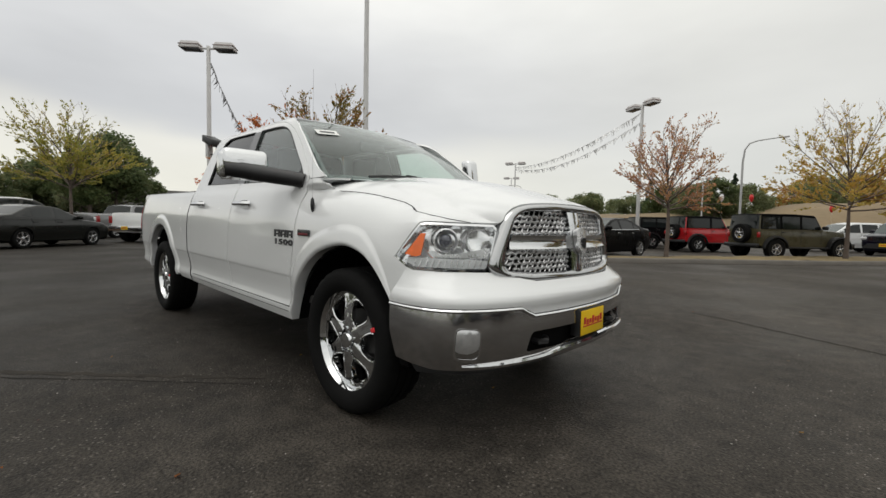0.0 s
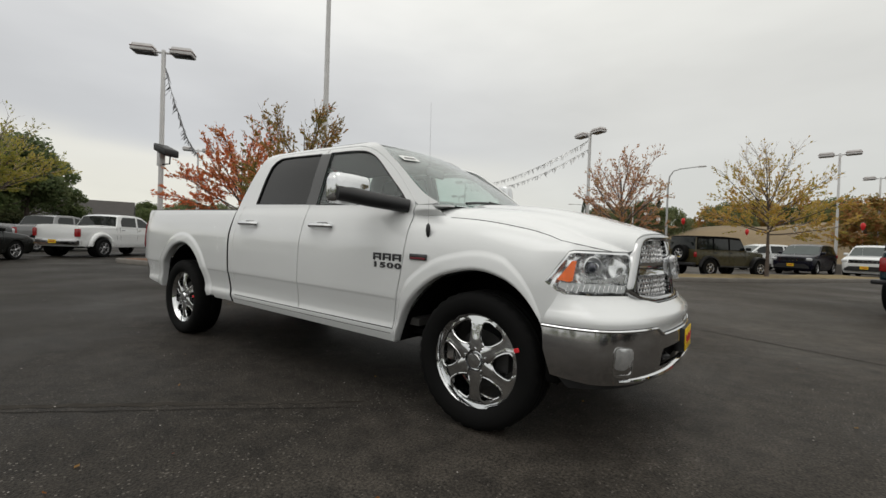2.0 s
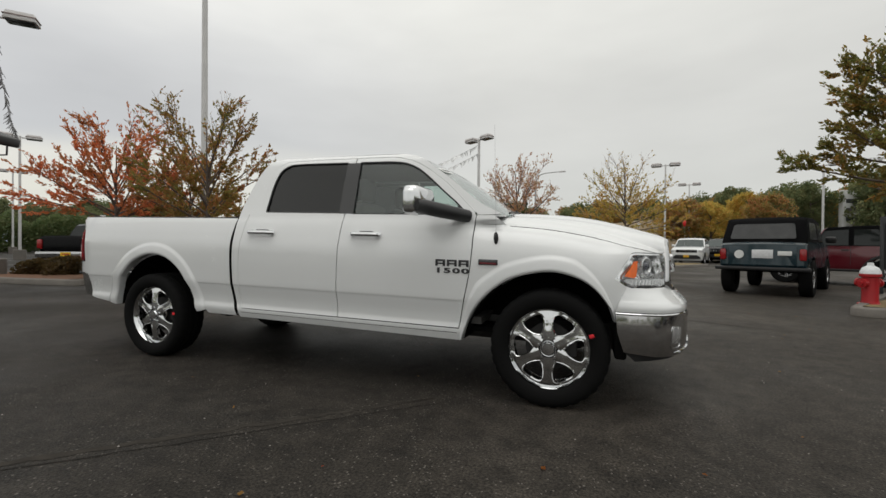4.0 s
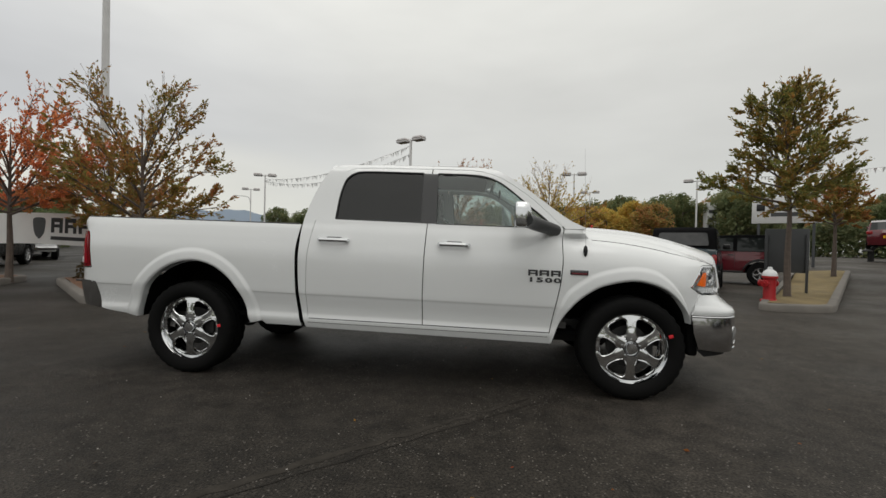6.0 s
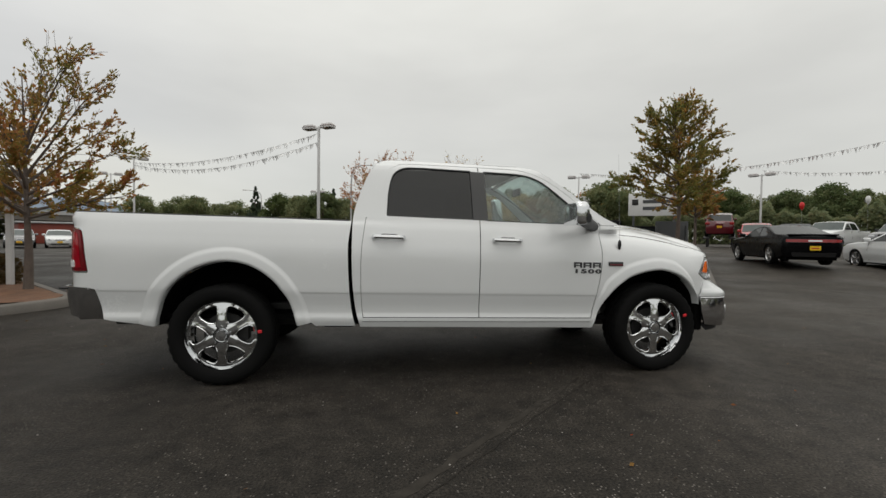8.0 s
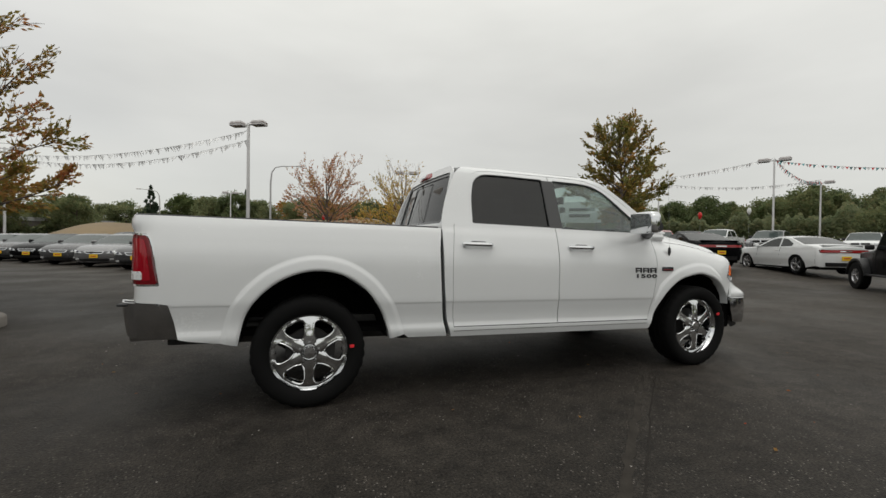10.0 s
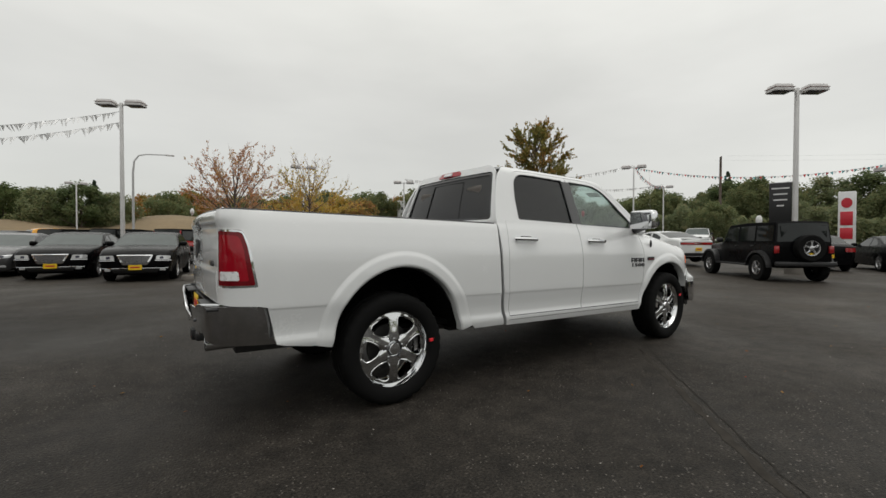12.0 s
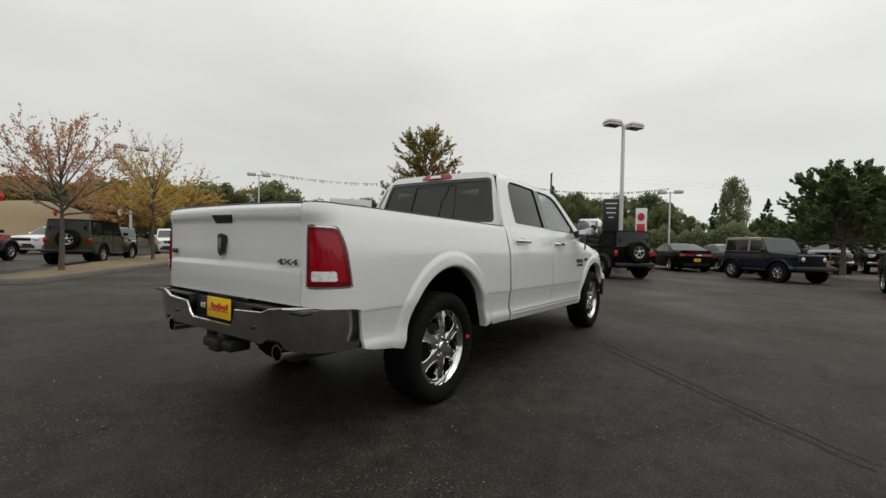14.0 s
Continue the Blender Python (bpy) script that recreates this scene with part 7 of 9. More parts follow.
# azimuth from the lot's middle, distance, height, kind
for az0, az1, d0, d1, h0, h1, n, kinds in (
    (-40, -12, 60, 85, 7, 10, 8, (0, 1, 2)), (-12, 8, 62, 90, 5, 7.5, 12, (0, 1, 2, 0, 3)), (8, 22, 62, 88, 6.5, 9, 10, (0, 1, 2, 1)), (16, 34, 62, 80, 7, 9, 10, (1, 0, 2)), (30, 52, 78, 100, 7, 9.5, 14, (0, 1, 2, 1)),
    (52, 66, 80, 110, 8, 11, 9, (0, 2, 3)), (58, 74, 58, 75, 6, 8.5, 9, (0, 2, 4, 5)), (70, 92, 92, 120, 9, 12.5, 20, (0, 1, 2, 4)), (90, 118, 110, 150, 8, 11, 16, (0, 1, 2, 0)), (118, 136, 120, 170, 6, 9, 9, (0, 1, 2)),
    (138, 160, 70, 95, 6, 8, 12, (0, 2, 1)), (167, 177, 46, 60, 5.6, 7.2, 8, (1, 0, 2)), (176, 196, 46, 60, 4.5, 6.5, 10, (0, 1, 2)), (200, 320, 70, 100, 8, 12, 22, (0, 1, 2, 3))):
    for k in range(n):
        az = az0 + (az1 - az0) * (k + rw.uniform(0.2, 0.8)) / n
        x, y = polar(az, rw.uniform(d0, d1))
        plant(kinds[k % len(kinds)], x, y, rw.uniform(h0, h1))
# single trees that stand out
for kind, az, d, h in ((1, 169.0, 46, 8.9), (1, 166.2, 50, 5.2), (1, 171.2, 45, 7.6), (4, 77.5, 50, 6.2), (5, 74.5, 52, 5.6), (4, 69.5, 52, 5.8), (3, 22, 95, 14), (3, -2, 80, 9.5), (3, 3, 85, 9.5), (3, 106, 120, 14), (1, 101, 112, 11), (1, 89, 108, 11), (2, 114, 118, 10), (2, 16, 46, 4.4), (2, 24, 48, 4.6), (3, 59, 100, 12), (0, 95.5, 76, 8.0), (1, 98.2, 74, 8.8), (0, 101, 77, 8.2), (1, 103.5, 80, 8.6), (3, 96.8, 84, 10.5), (0, 1.6, 66, 11.2)):
    x, y = polar(az, d)
    plant(kind, x, y, h, 4.6 if d == 66 else None)


# hedge banks below the trees: leafy undergrowth as one mass
def thicket(name, az0, az1, d, h, label, material, seed, count):
    rnd = random.Random(seed)
    verts, faces = [], []
    for _ in range(count):
        az = rnd.uniform(az0, az1)
        dd = d + rnd.uniform(-2.5, 2.5)
        x, y = polar(az, dd)
        top = h * (0.75 + 0.40 * noise.noise((az * 0.35, seed, 0)) + 0.2 * noise.noise((az * 1.3, seed, 4)))
        p = Vector((x, y, rise(x, y) + top * rnd.random() ** 0.8))
        a = Vector((rnd.uniform(-1, 1), rnd.uniform(-1, 1), rnd.uniform(-0.6, 0.6))).normalized()
        b = a.orthogonal().normalized()
        s = d * rnd.uniform(0.0014, 0.0034)
        n0 = len(verts)
        verts.extend([tuple(p - a * s), tuple(p + b * s * 0.8), tuple(p + a * s), tuple(p - b * s * 0.8)])
        faces.append((n0, n0 + 1, n0 + 2, n0 + 3))
    return tagged(raw(name, verts, faces, material), label, "undergrowth", kind="stuff")


thicket("undergrowth", -45, 34, 58, 5.0, "dark green bushes along the lot's edge", L_HEDGE, 5, 90000)
thicket("undergrowth", 30, 78, 74, 6.0, "green bushes and saplings behind the lot", L_HEDGE, 6, 60000)
thicket("undergrowth", 74, 136, 116, 6.0, "low dark bushes along the highway", L_HEDGE, 7, 50000)
thicket("undergrowth", 138, 200, 62, 5.2, "dark green bushes behind the parked pickups", L_DARK, 8, 56000)
thicket("undergrowth", 200, 316, 72, 6.0, "green bushes behind the lot", L_HEDGE, 9, 16000)

# dry grass hill
bm = bmesh.new()
rows = []
for j in range(9):
    row = []
    for i in range(61):
        az = 70 + 50 * i / 60
        d = 62 + 4.5 * j
        x, y = polar(az, d)
        edge = smooth_step(70, 82, az) * (1 - smooth_step(110, 120, az))
        z = edge * (5.6 - 1.9 * smooth_step(89, 98, az) + 0.9 * noise.noise((az * 0.12, 3, 0))) * math.sin(math.pi * j / 8) ** 0.8 - 0.05
        row.append(bm.verts.new((x, y, z + 0.15 * noise.noise((x * 0.3, y * 0.3, 0)))))
    rows.append(row)
for r, s in zip(rows, rows[1:]):
    for i in range(60):
        bm.faces.new((r[i], r[i + 1], s[i + 1], s[i]))
tagged(part("grass_hill", bm, HILL_GRASS), "low hill of dry yellow grass behind the lot", "hill", kind="structure")

# overpass
ov = tagged(new("overpass"), "grey concrete highway overpass in the distance", "bridge", kind="structure")
p0, p1 = Vector((*polar(141, 105), 0)), Vector((*polar(110, 128), 0))
d_ov = (p1 - p0).normalized()
for nm, z0, z1, w, m in (("deck", 3.5, 4.6, 5.0, CONCRETE), ("parapet", 4.6, 5.3, 5.2, GALV)):
    bm = box(bmesh.new(), 0, (p1 - p0).length, -w, w, z0, z1)
    bm.transform(Matrix.Translation(p0) @ Matrix.Rotation(math.atan2(d_ov.y, d_ov.x), 4, "Z"))
    part(nm, bm, m, ov)
for k in range(5):
    q = p0.lerp(p1, 0.1 + 0.2 * k)
    part("pier", box(bmesh.new(), q.x - 0.6, q.x + 0.6, q.y - 0.6, q.y + 0.6, 0, 3.5), CONCRETE, ov)
BRICK_RED = mat("red_container", (0.20, 0.035, 0.02), 0.6, vary=0.2, scale=1.0)
rt = thing("low_red_building", (*polar(126, 80), 0), 130, "long low rust-red shed below the overpass", "building")
part("wall", box(bmesh.new(), -14, 10, -3, 3, 0, 2.3, 0.05), BRICK_RED, rt)
part("roof", box(bmesh.new(), -14.3, 10.3, -3.3, 3.3, 2.3, 2.5, 0.05), GALV, rt)

# house with gables
ROOF = mat("shingle_roof", (0.05, 0.045, 0.042), 0.9, vary=0.3, scale=2.0, fine=12, bump=0.02)
STUCCO = mat("stucco", (0.42, 0.36, 0.29), 0.9, vary=0.12, scale=1.0, fine=20, bump=0.01)
hs = thing("house", (*polar(164.0, 60), 0), 250, "cream gabled house with a dark shingle roof", "house")


def gable(x0, x1, y0, y1, zb, zt, ridge, along):
    bm = box(bmesh.new(), x0, x1, y0, y1, 0, zb)
    part("wall", bm, STUCCO, hs)
    bm = bmesh.new()
    o = 0.5
    if along == "x":
        a = [(x0 - o, y0 - o, zb), (x1 + o, y0 - o, zb), (x1 + o, y1 + o, zb), (x0 - o, y1 + o, zb), (x0 - o, (y0 + y1) / 2, ridge), (x1 + o, (y0 + y1) / 2, ridge)]
        f = [(0, 1, 5, 4), (2, 3, 4, 5), (3, 0, 4), (1, 2, 5), (3, 2, 1, 0)]
    else:
        a = [(x0 - o, y0 - o, zb), (x1 + o, y0 - o, zb), (x1 + o, y1 + o, zb), (x0 - o, y1 + o, zb), ((x0 + x1) / 2, y0 - o, ridge), ((x0 + x1) / 2, y1 + o, ridge)]
        f = [(0, 4, 5, 3), (1, 2, 5, 4), (0, 1, 4), (2, 3, 5), (3, 2, 1, 0)]
    vs = [bm.verts.new(p) for p in a]
    for q in f:
        bm.faces.new([vs[i] for i in q])
    part("roof", bm, ROOF, hs, smooth=0)
    part("gable_board", box(bmesh.new(), x0 - 0.3, x1 + 0.3, y0 - 0.62, y0 - 0.55, zb - 0.1, zb + 0.15), PAPER, hs)


gable(-3.4, 3.4, 0, 8, 2.5, 4.5, 4.5, "x")
gable(-2.9, 0.9, -2.5, 4, 2.5, 4.1, 4.1, "y")
for x in (-1.0, 2.2):
    y = -2.54 if x < 0 else -0.04
    w = part("window", box(bmesh.new(), x - 0.75, x + 0.75, y - 0.04, y + 0.02, 1.0, 2.2, 0.02), PAPER, hs)
    part("pane", box(bmesh.new(), x - 0.65, x + 0.65, y - 0.06, y - 0.045, 1.1, 2.1), DARK_GLASS, w)

# mountains, with the haze of distance put into their colour
MOUNT = mat("hazed_mountains", (0.30, 0.36, 0.44), 1.0, vary=0.12, scale=0.004, fine=0.02, spec=0.0)
bm = bmesh.new()
lo, hi = [], []
for i in range(181):
    az = math.radians(60 + 100 * i / 180)
    x, y = 2400 * math.cos(az), 2400 * math.sin(az)
    h = 98 + 34 * noise.noise((i * 0.07, 0, 0)) + 14 * noise.noise((i * 0.33, 5, 0)) + 62 * math.exp(-((60 + 100 * i / 180 - 123) / 5) ** 2)
    lo.append(bm.verts.new((x, y, -2)))
    hi.append(bm.verts.new((x * 1.03, y * 1.03, h)))
for i in range(180):
    bm.faces.new((lo[i], lo[i + 1], hi[i + 1], hi[i]))
tagged(part("mountains", bm, MOUNT), "blue-grey mountain ridge on the horizon", "mountains", kind="structure")


# street lights and utility pole
def cobra(at, h, turn):
    root = thing("street_light", (*at, 0), turn, "tall curved grey street light beside the highway", "street light")
    part("pole", sweep(bmesh.new(), [(0, 0, 0), (0, 0, h * 0.8), (0.12, 0, h * 0.92), (0.5, 0, h * 0.98), (1.2, 0, h), (3.0, 0, h + 0.12)], [0.13, 0.10, 0.08, 0.07, 0.06, 0.05], 8), GALV, root)
    part("lamp_head", box(bmesh.new(), 2.9, 3.7, -0.14, 0.14, h + 0.04, h + 0.2, 0.05), FIXTURE, root)


cobra((-2.6, 51.5), 10.4, 0)
cobra((-23.3, 88.0), 10.4, 180)
cobra((-45.0, 75.0), 10.0, 180)
up_ = thing("utility_pole", (54.8, 19.1, 0), 25, "brown wooden utility pole with a cross-arm", "utility pole")
part("pole", rod(bmesh.new(), (0, 0, 0), (0, 0, 10.7), 0.17, 0.12, 10), BARK, up_)
part("cross_arm", box(bmesh.new(), -1.3, 1.3, -0.06, 0.06, 10.4, 10.55), BARK, up_)
part("cross_arm", box(bmesh.new(), -0.9, 0.9, -0.06, 0.06, 9.7, 9.85), BARK, up_)
for k in range(2):
    wr = thing("overhead_wire", (54.8 - 1.2 + 2.4 * k, 19.1 - 1.1 + 2.2 * k, 10.55), 0, "thin dark overhead wire", "wire", "overhead wires")
    part("strand", sweep(bmesh.new(), [(i * 4.5 - 2 * k * 0, -i * 6.0, -1.2 * 4 * (i / 10) * (1 - i / 10)) for i in range(11)], 0.006, 4), GALV, wr)


# low shrubs in the islands
def shrub(at, r, h, material, seed, label):
    rnd = random.Random(seed)
    root = thing("shrub", at, 0, label, "shrub", "shrubs")
    bm = bmesh.new()
    for k in range(9):
        a = rnd.uniform(0, 6.28)
        rod(bm, (0, 0, 0), (r * 0.7 * math.cos(a), r * 0.7 * math.sin(a), h * rnd.uniform(0.6, 0.95)), 0.015, 0.005, 5, False)
    part("stem", bm, BARK, root)
    verts, faces = [], []
    for _ in range(1800):
        a, t = rnd.uniform(0, 6.28), rnd.random()
        rr = r * math.sqrt(rnd.random()) * (0.8 + 0.25 * math.sin(3 * a + seed))
        p = Vector((rr * math.cos(a), rr * math.sin(a), h * (0.1 + 0.9 * t) * math.sqrt(max(0.08, 1 - (rr / (1.15 * r)) ** 2))))
        u = Vector((rnd.uniform(-1, 1), rnd.uniform(-1, 1), rnd.uniform(-0.5, 1))).normalized()
        w = u.orthogonal().normalized()
        s = rnd.uniform(0.03, 0.06)
        n0 = len(verts)
        verts.extend([tuple(p - u * s), tuple(p + w * s * 0.7), tuple(p + u * s), tuple(p - w * s * 0.7)])
        faces.append((n0, n0 + 1, n0 + 2, n0 + 3))
    raw("foliage", verts, faces, material, root)


L_BROWN = leaf_mat("leaves_brown", [(0.05, 0.04, 0.016), (0.08, 0.055, 0.02), (0.10, 0.06, 0.025)])
shrub((-7.0, 5.6, 0.06), 0.85, 0.75, L_BROWN, 3, "low brown shrub in the mulch island")
shrub((-10.9, 4.5, 0.06), 0.75, 0.65, L_BROWN, 5, "low brown shrub beside the lamp post base")
shrub((-11.9, 4.3, 0.06), 0.6, 0.55, L_BROWN, 7, "low brown shrub beside the lamp post base")

# ---- parked vehicles ----
ALLOY = mat("alloy", (0.52, 0.52, 0.53), 0.25, 0.9, vary=0.1, scale=20)
RED_LAMP = mat("far_tail_lamp", (0.30, 0.012, 0.014), 0.2, vary=0.15, scale=20, coat=0.5)
SILVER_MESH = mat("grille_mesh_far", (0.16, 0.16, 0.165), 0.3, 0.7, vary=0.4, scale=60)
LAMP_CLEAR = mat("far_headlamp", (0.62, 0.63, 0.64), 0.15, 0.3, vary=0.15, scale=20, coat=0.6)
PAINT = {
    "black": mat("paint_black", (0.0028, 0.0028, 0.0034), 0.26, vary=0.1, spec=0.14, scale=1.5),
    "navy": mat("paint_navy", (0.004, 0.0045, 0.012), 0.22, vary=0.1, coat=0.15, spec=0.3, scale=1.5),
    # black car paint with greenish reflections mixed into its colour
    "olive": mat("paint_black_greenish", (0.007, 0.008, 0.007), 0.2, 0.1, vary=0.1, coat=0.2, scale=1.5),
    "grey": mat("paint_grey", (0.085, 0.085, 0.088), 0.24, 0.4, vary=0.1, coat=0.4, scale=1.5),
    "silver": mat("paint_silver", (0.22, 0.22, 0.225), 0.22, 0.5, vary=0.08, coat=0.6, scale=1.5),
    "white": mat("paint_white_far", (0.76, 0.77, 0.77), 0.22, vary=0.03, coat=0.6, scale=1.5),
    "red": mat("paint_red", (0.42, 0.012, 0.016), 0.18, vary=0.08, coat=0.8, scale=1.5),
    "maroon": mat("paint_maroon", (0.10, 0.008, 0.014), 0.18, vary=0.1, coat=0.8, scale=1.5),
    "tan": mat("paint_commando", (0.058, 0.050, 0.022), 0.28, vary=0.08, coat=0.3, scale=1.5),
    "khaki": mat("paint_khaki", (0.26, 0.21, 0.16), 0.4, vary=0.08, coat=0.2, scale=1.5),
    "teal": mat("paint_teal", (0.007, 0.026, 0.036), 0.25, vary=0.12, coat=0.5, scale=1.5),
    "yellow": mat("paint_yellow", (0.72, 0.33, 0.015), 0.25, vary=0.08, coat=0.5, scale=1.5),
}
CLOUDED = mat("clouded_plastic", (0.040, 0.041, 0.042), 0.22, vary=0.25, scale=5, spec=0.4)
SOFT_TOP = mat("soft_top", (0.0035, 0.0035, 0.004), 0.8, vary=0.2, scale=6, fine=150, bump=0.001, spec=0.08)
WHEELS = {}


def far_wheel(parent, x, y, R, rim_r, spokes, width=0.22, steel=False):
    """A road wheel; meshes are shared between wheels of one size."""
    key = (round(R, 3), rim_r, spokes, width)
    if key not in WHEELS:
        t = lathe(bmesh.new(), [(rim_r, -width * 0.38), (rim_r + 0.02, -width * 0.47), (R - 0.03, -width * 0.5), (R - 0.004, -width * 0.42), (R, -width * 0.25), (R, width * 0.25), (R - 0.004, width * 0.42), (R - 0.03, width * 0.5), (rim_r, width * 0.45)], seg=36)
        a = part("tyre", t, RUBBER)
        r = lathe(bmesh.new(), [(rim_r + 0.004, -width * 0.40), (rim_r + 0.006, -width * 0.45), (rim_r - 0.015, -width * 0.44), (rim_r - 0.03, -width * 0.30), (rim_r - 0.04, width * 0.2)], seg=32)
        for k in range(spokes):
            s = bmesh.new()
            box(s, -rim_r * 0.13, rim_r * 0.13, -width * 0.42, -width * 0.30, 0.02, rim_r - 0.01, 0.006, 1)
            for v in s.verts:
                v.co.x *= 0.8 + 0.5 * v.co.z / rim_r
            s.transform(Matrix.Rotation(2 * math.pi * k / spokes, 4, "Y"))
            r = joined(r, s)
        lathe(r, [(0.065, -width * 0.25), (0.065, -width * 0.42), (0.03, -width * 0.47), (0.001, -width * 0.48)], seg=16)
        b = part("rim", r, ALLOY)
        d = lathe(bmesh.new(), [(rim_r - 0.035, 0.0), (0.02, 0.0)], seg=24)
        c = part("brake_disc", d, DARK_METAL)
        WHEELS[key] = (a.data, b.data, c.data)
        for o in (a, b, c):
            bpy.data.objects.remove(o)
    w = new("wheel")
    w.parent = parent
    w.matrix_basis = pose(x, y, R, 0, 25 * ((x * 7 + y * 3) % 5), 0 if y < 0 else 180)
    for nm, me in zip(("tyre", "rim", "brake_disc"), WHEELS[key]):
        o = new(nm, me)
        o.parent = w
    return w


def far_body(root, outline, kinds, W, arches, belt_z, top_z, paint, narrow=0.76, crown=0.03, taper=0.10, glass_mats=(PALE_GLASS, DARK_GLASS), roof_paint=None, edge=0.06, corner=0.10, slim=None, floor_z=0.20, under=0.26):
    """Shell of a vehicle from its side outline (front bottom, over the top, to rear bottom), with rounded edges.
    kinds: p paint, f windscreen, g rear glass, r roof, for each stretch between outline points.
    slim: (x0, x1, share) draws the nose in between two stations."""
    xs = [p[0] for p in outline]
    mid, half = (max(xs) + min(xs)) / 2, (max(xs) - min(xs)) / 2

    def width(x, z):
        if z < belt_z:
            k = 0.93 + 0.07 * smooth_step(0.25, 0.6, z) - 0.035 * smooth_step(0.72 * belt_z, belt_z, z)
        else:
            k = 0.965 + (narrow - 0.965) * min(1.0, (z - belt_z) / (top_z - belt_z))
        if slim:
            k *= 1 - slim[2] * smooth_step(slim[0], slim[1], x)
        return W * k * (1 - taper * abs((x - mid) / half) ** 5)

    # inward normals and the radius of the rounded edge at each outline point
    m = len(outline)
    norm, rad = [], []
    for i in range(m):
        (xa, za), (xb, zb) = outline[max(0, i - 1)], outline[min(m - 1, i + 1)]
        h = math.hypot(xb - xa, zb - za)
        norm.append((-(zb - za) / h, (xb - xa) / h))
        rad.append(edge + corner * smooth_step(0.86, 1.0, abs((outline[i][0] - mid) / half)))
    inset = [(p[0] + n_[0] * r, p[1] + n_[1] * r) for p, n_, r in zip(outline, norm, rad)]
    bottom = []
    for cx, r in sorted(arches):
        bottom += [(cx + r * math.cos(t), max(under, arches_z(r) + r * math.sin(t))) for t in np.linspace(math.pi + 0.25, -0.25, 13)]
    bm = flat_mesh(inset + bottom, 0.22, 0.09)
    for v in bm.verts:
        x, z = v.co.x, v.co.y
        v.co = (x, -width(x, z), z)
    bm = joined(bm, mirrored(bm))
    strips = {"p": bm, "f": bmesh.new(), "g": bmesh.new(), "r": bmesh.new()}
    n = 8
    turns = [k * math.pi / 8 for k in range(5)]
    for i, k in enumerate(kinds):
        b = strips[k]
        e_ = strips["r" if k == "r" else "p"]
        rows, edges = [], {-1: [], 1: []}
        for q in (i, i + 1):
            (x, z), (nx, nz), r = outline[q], norm[q], rad[q]
            w = width(*inset[q])
            row = []
            for c in range(n + 1):
                s = -1 + 2 * c / n
                bulge = 1 - s * s
                nose = 0.06 * bulge * (1 if x > mid else -1) * smooth_step(0.75, 1.0, abs((x - mid) / half))
                row.append(b.verts.new((x + nose, s * (w - r), z + crown * bulge * smooth_step(0.45, 0.9, z / belt_z))))
            rows.append(row)
            for s in (-1, 1):
                edges[s].append([e_.verts.new((x + nx * r * (1 - math.sin(t)), s * (w - r * (1 - math.cos(t))), z + nz * r * (1 - math.sin(t)))) for t in turns])
        for c in range(n):
            b.faces.new((rows[0][c], rows[0][c + 1], rows[1][c + 1], rows[1][c]))
        for s in (-1, 1):
            for c in range(len(turns) - 1):
                e_.faces.new((edges[s][0][c], edges[s][0][c + 1], edges[s][1][c + 1], edges[s][1][c]))
    for k in "pfgr":
        bmesh.ops.remove_doubles(strips[k], verts=strips[k].verts, dist=0.002)
    body = part("body", strips["p"], paint, root, smooth=34)
    if strips["f"].faces:
        part("windshield", strips["f"], glass_mats[0], root)
    if strips["g"].faces:
        part("rear_window", strips["g"], glass_mats[1], root)
    if strips["r"].faces:
        part("roof", strips["r"], roof_paint or paint, root)
    bm = box(bmesh.new(), min(xs) + 0.18, max(xs) - 0.18, -W * 0.78, W * 0.78, floor_z, 0.72)
    part("underbody", bm, WELL_SHADE, root)
    return width, body


ARCH_Z = [0.33]


def arches_z(r):
    return ARCH_Z[0]


def side_panels(root, width, name, outline, material, out=0.006, label=""):
    for s in (-1, 1):
        bm = flat_mesh(outline, 0.25, 0.1)
        for v in bm.verts:
            x, z = v.co.x, v.co.y
            v.co = (x, s * (width(x, z) + out), z)
        part(name, bm, material, root, label)


def seam(root, width, pts, s):
    bm = sweep(bmesh.new(), [(x, s * (width(x, z) + 0.001), z) for x, z in pts], 0.006, 4)
    part("door_seam", bm, BLACK, root)


def lamp_block(root, name, material, x0, x1, y0, y1, z0, z1):
    for s in (-1, 1):
        bm = box(bmesh.new(), x0, x1, min(s * y0, s * y1), max(s * y0, s * y1), z0, z1, min(0.03, (z1 - z0) / 3), 2)
        part(name, bm, material, root)


def dealer_plate(root, x, z, face):
    bm = box(bmesh.new(), min(x, x + 0.012 * face), max(x, x + 0.012 * face), -0.16, 0.16, z - 0.075, z + 0.075, 0.003, 1)
    p = part("number_plate", bm, YELLOW, root, "yellow dealer plate")
    bm = box(bmesh.new(), x + (0.010 if face > 0 else -0.016), x + (0.016 if face > 0 else -0.010), -0.11, 0.11, z - 0.02, z + 0.02)
    part("script_bar", bm, PLATE_RED, p)


def mirrors_on(root, x, y, z, m):
    for s in (-1, 1):
        bm = box(bmesh.new(), x - 0.06, x + 0.07, min(s * y, s * (y + 0.20)), max(s * y, s * (y + 0.20)), z, z + 0.15, 0.04, 3)
        part("side_mirror", bm, m, root)


def handles_on(root, width, xs, z, m):
    for s in (-1, 1):
        for x in xs:
            w = width(x, z)
            bm = box(bmesh.new(), x - 0.09, x + 0.09, min(s * (w - 0.01), s * (w + 0.03)), max(s * (w - 0.01), s * (w + 0.03)), z - 0.015, z + 0.015, 0.008, 1)
            part("door_handle", bm, m, root)


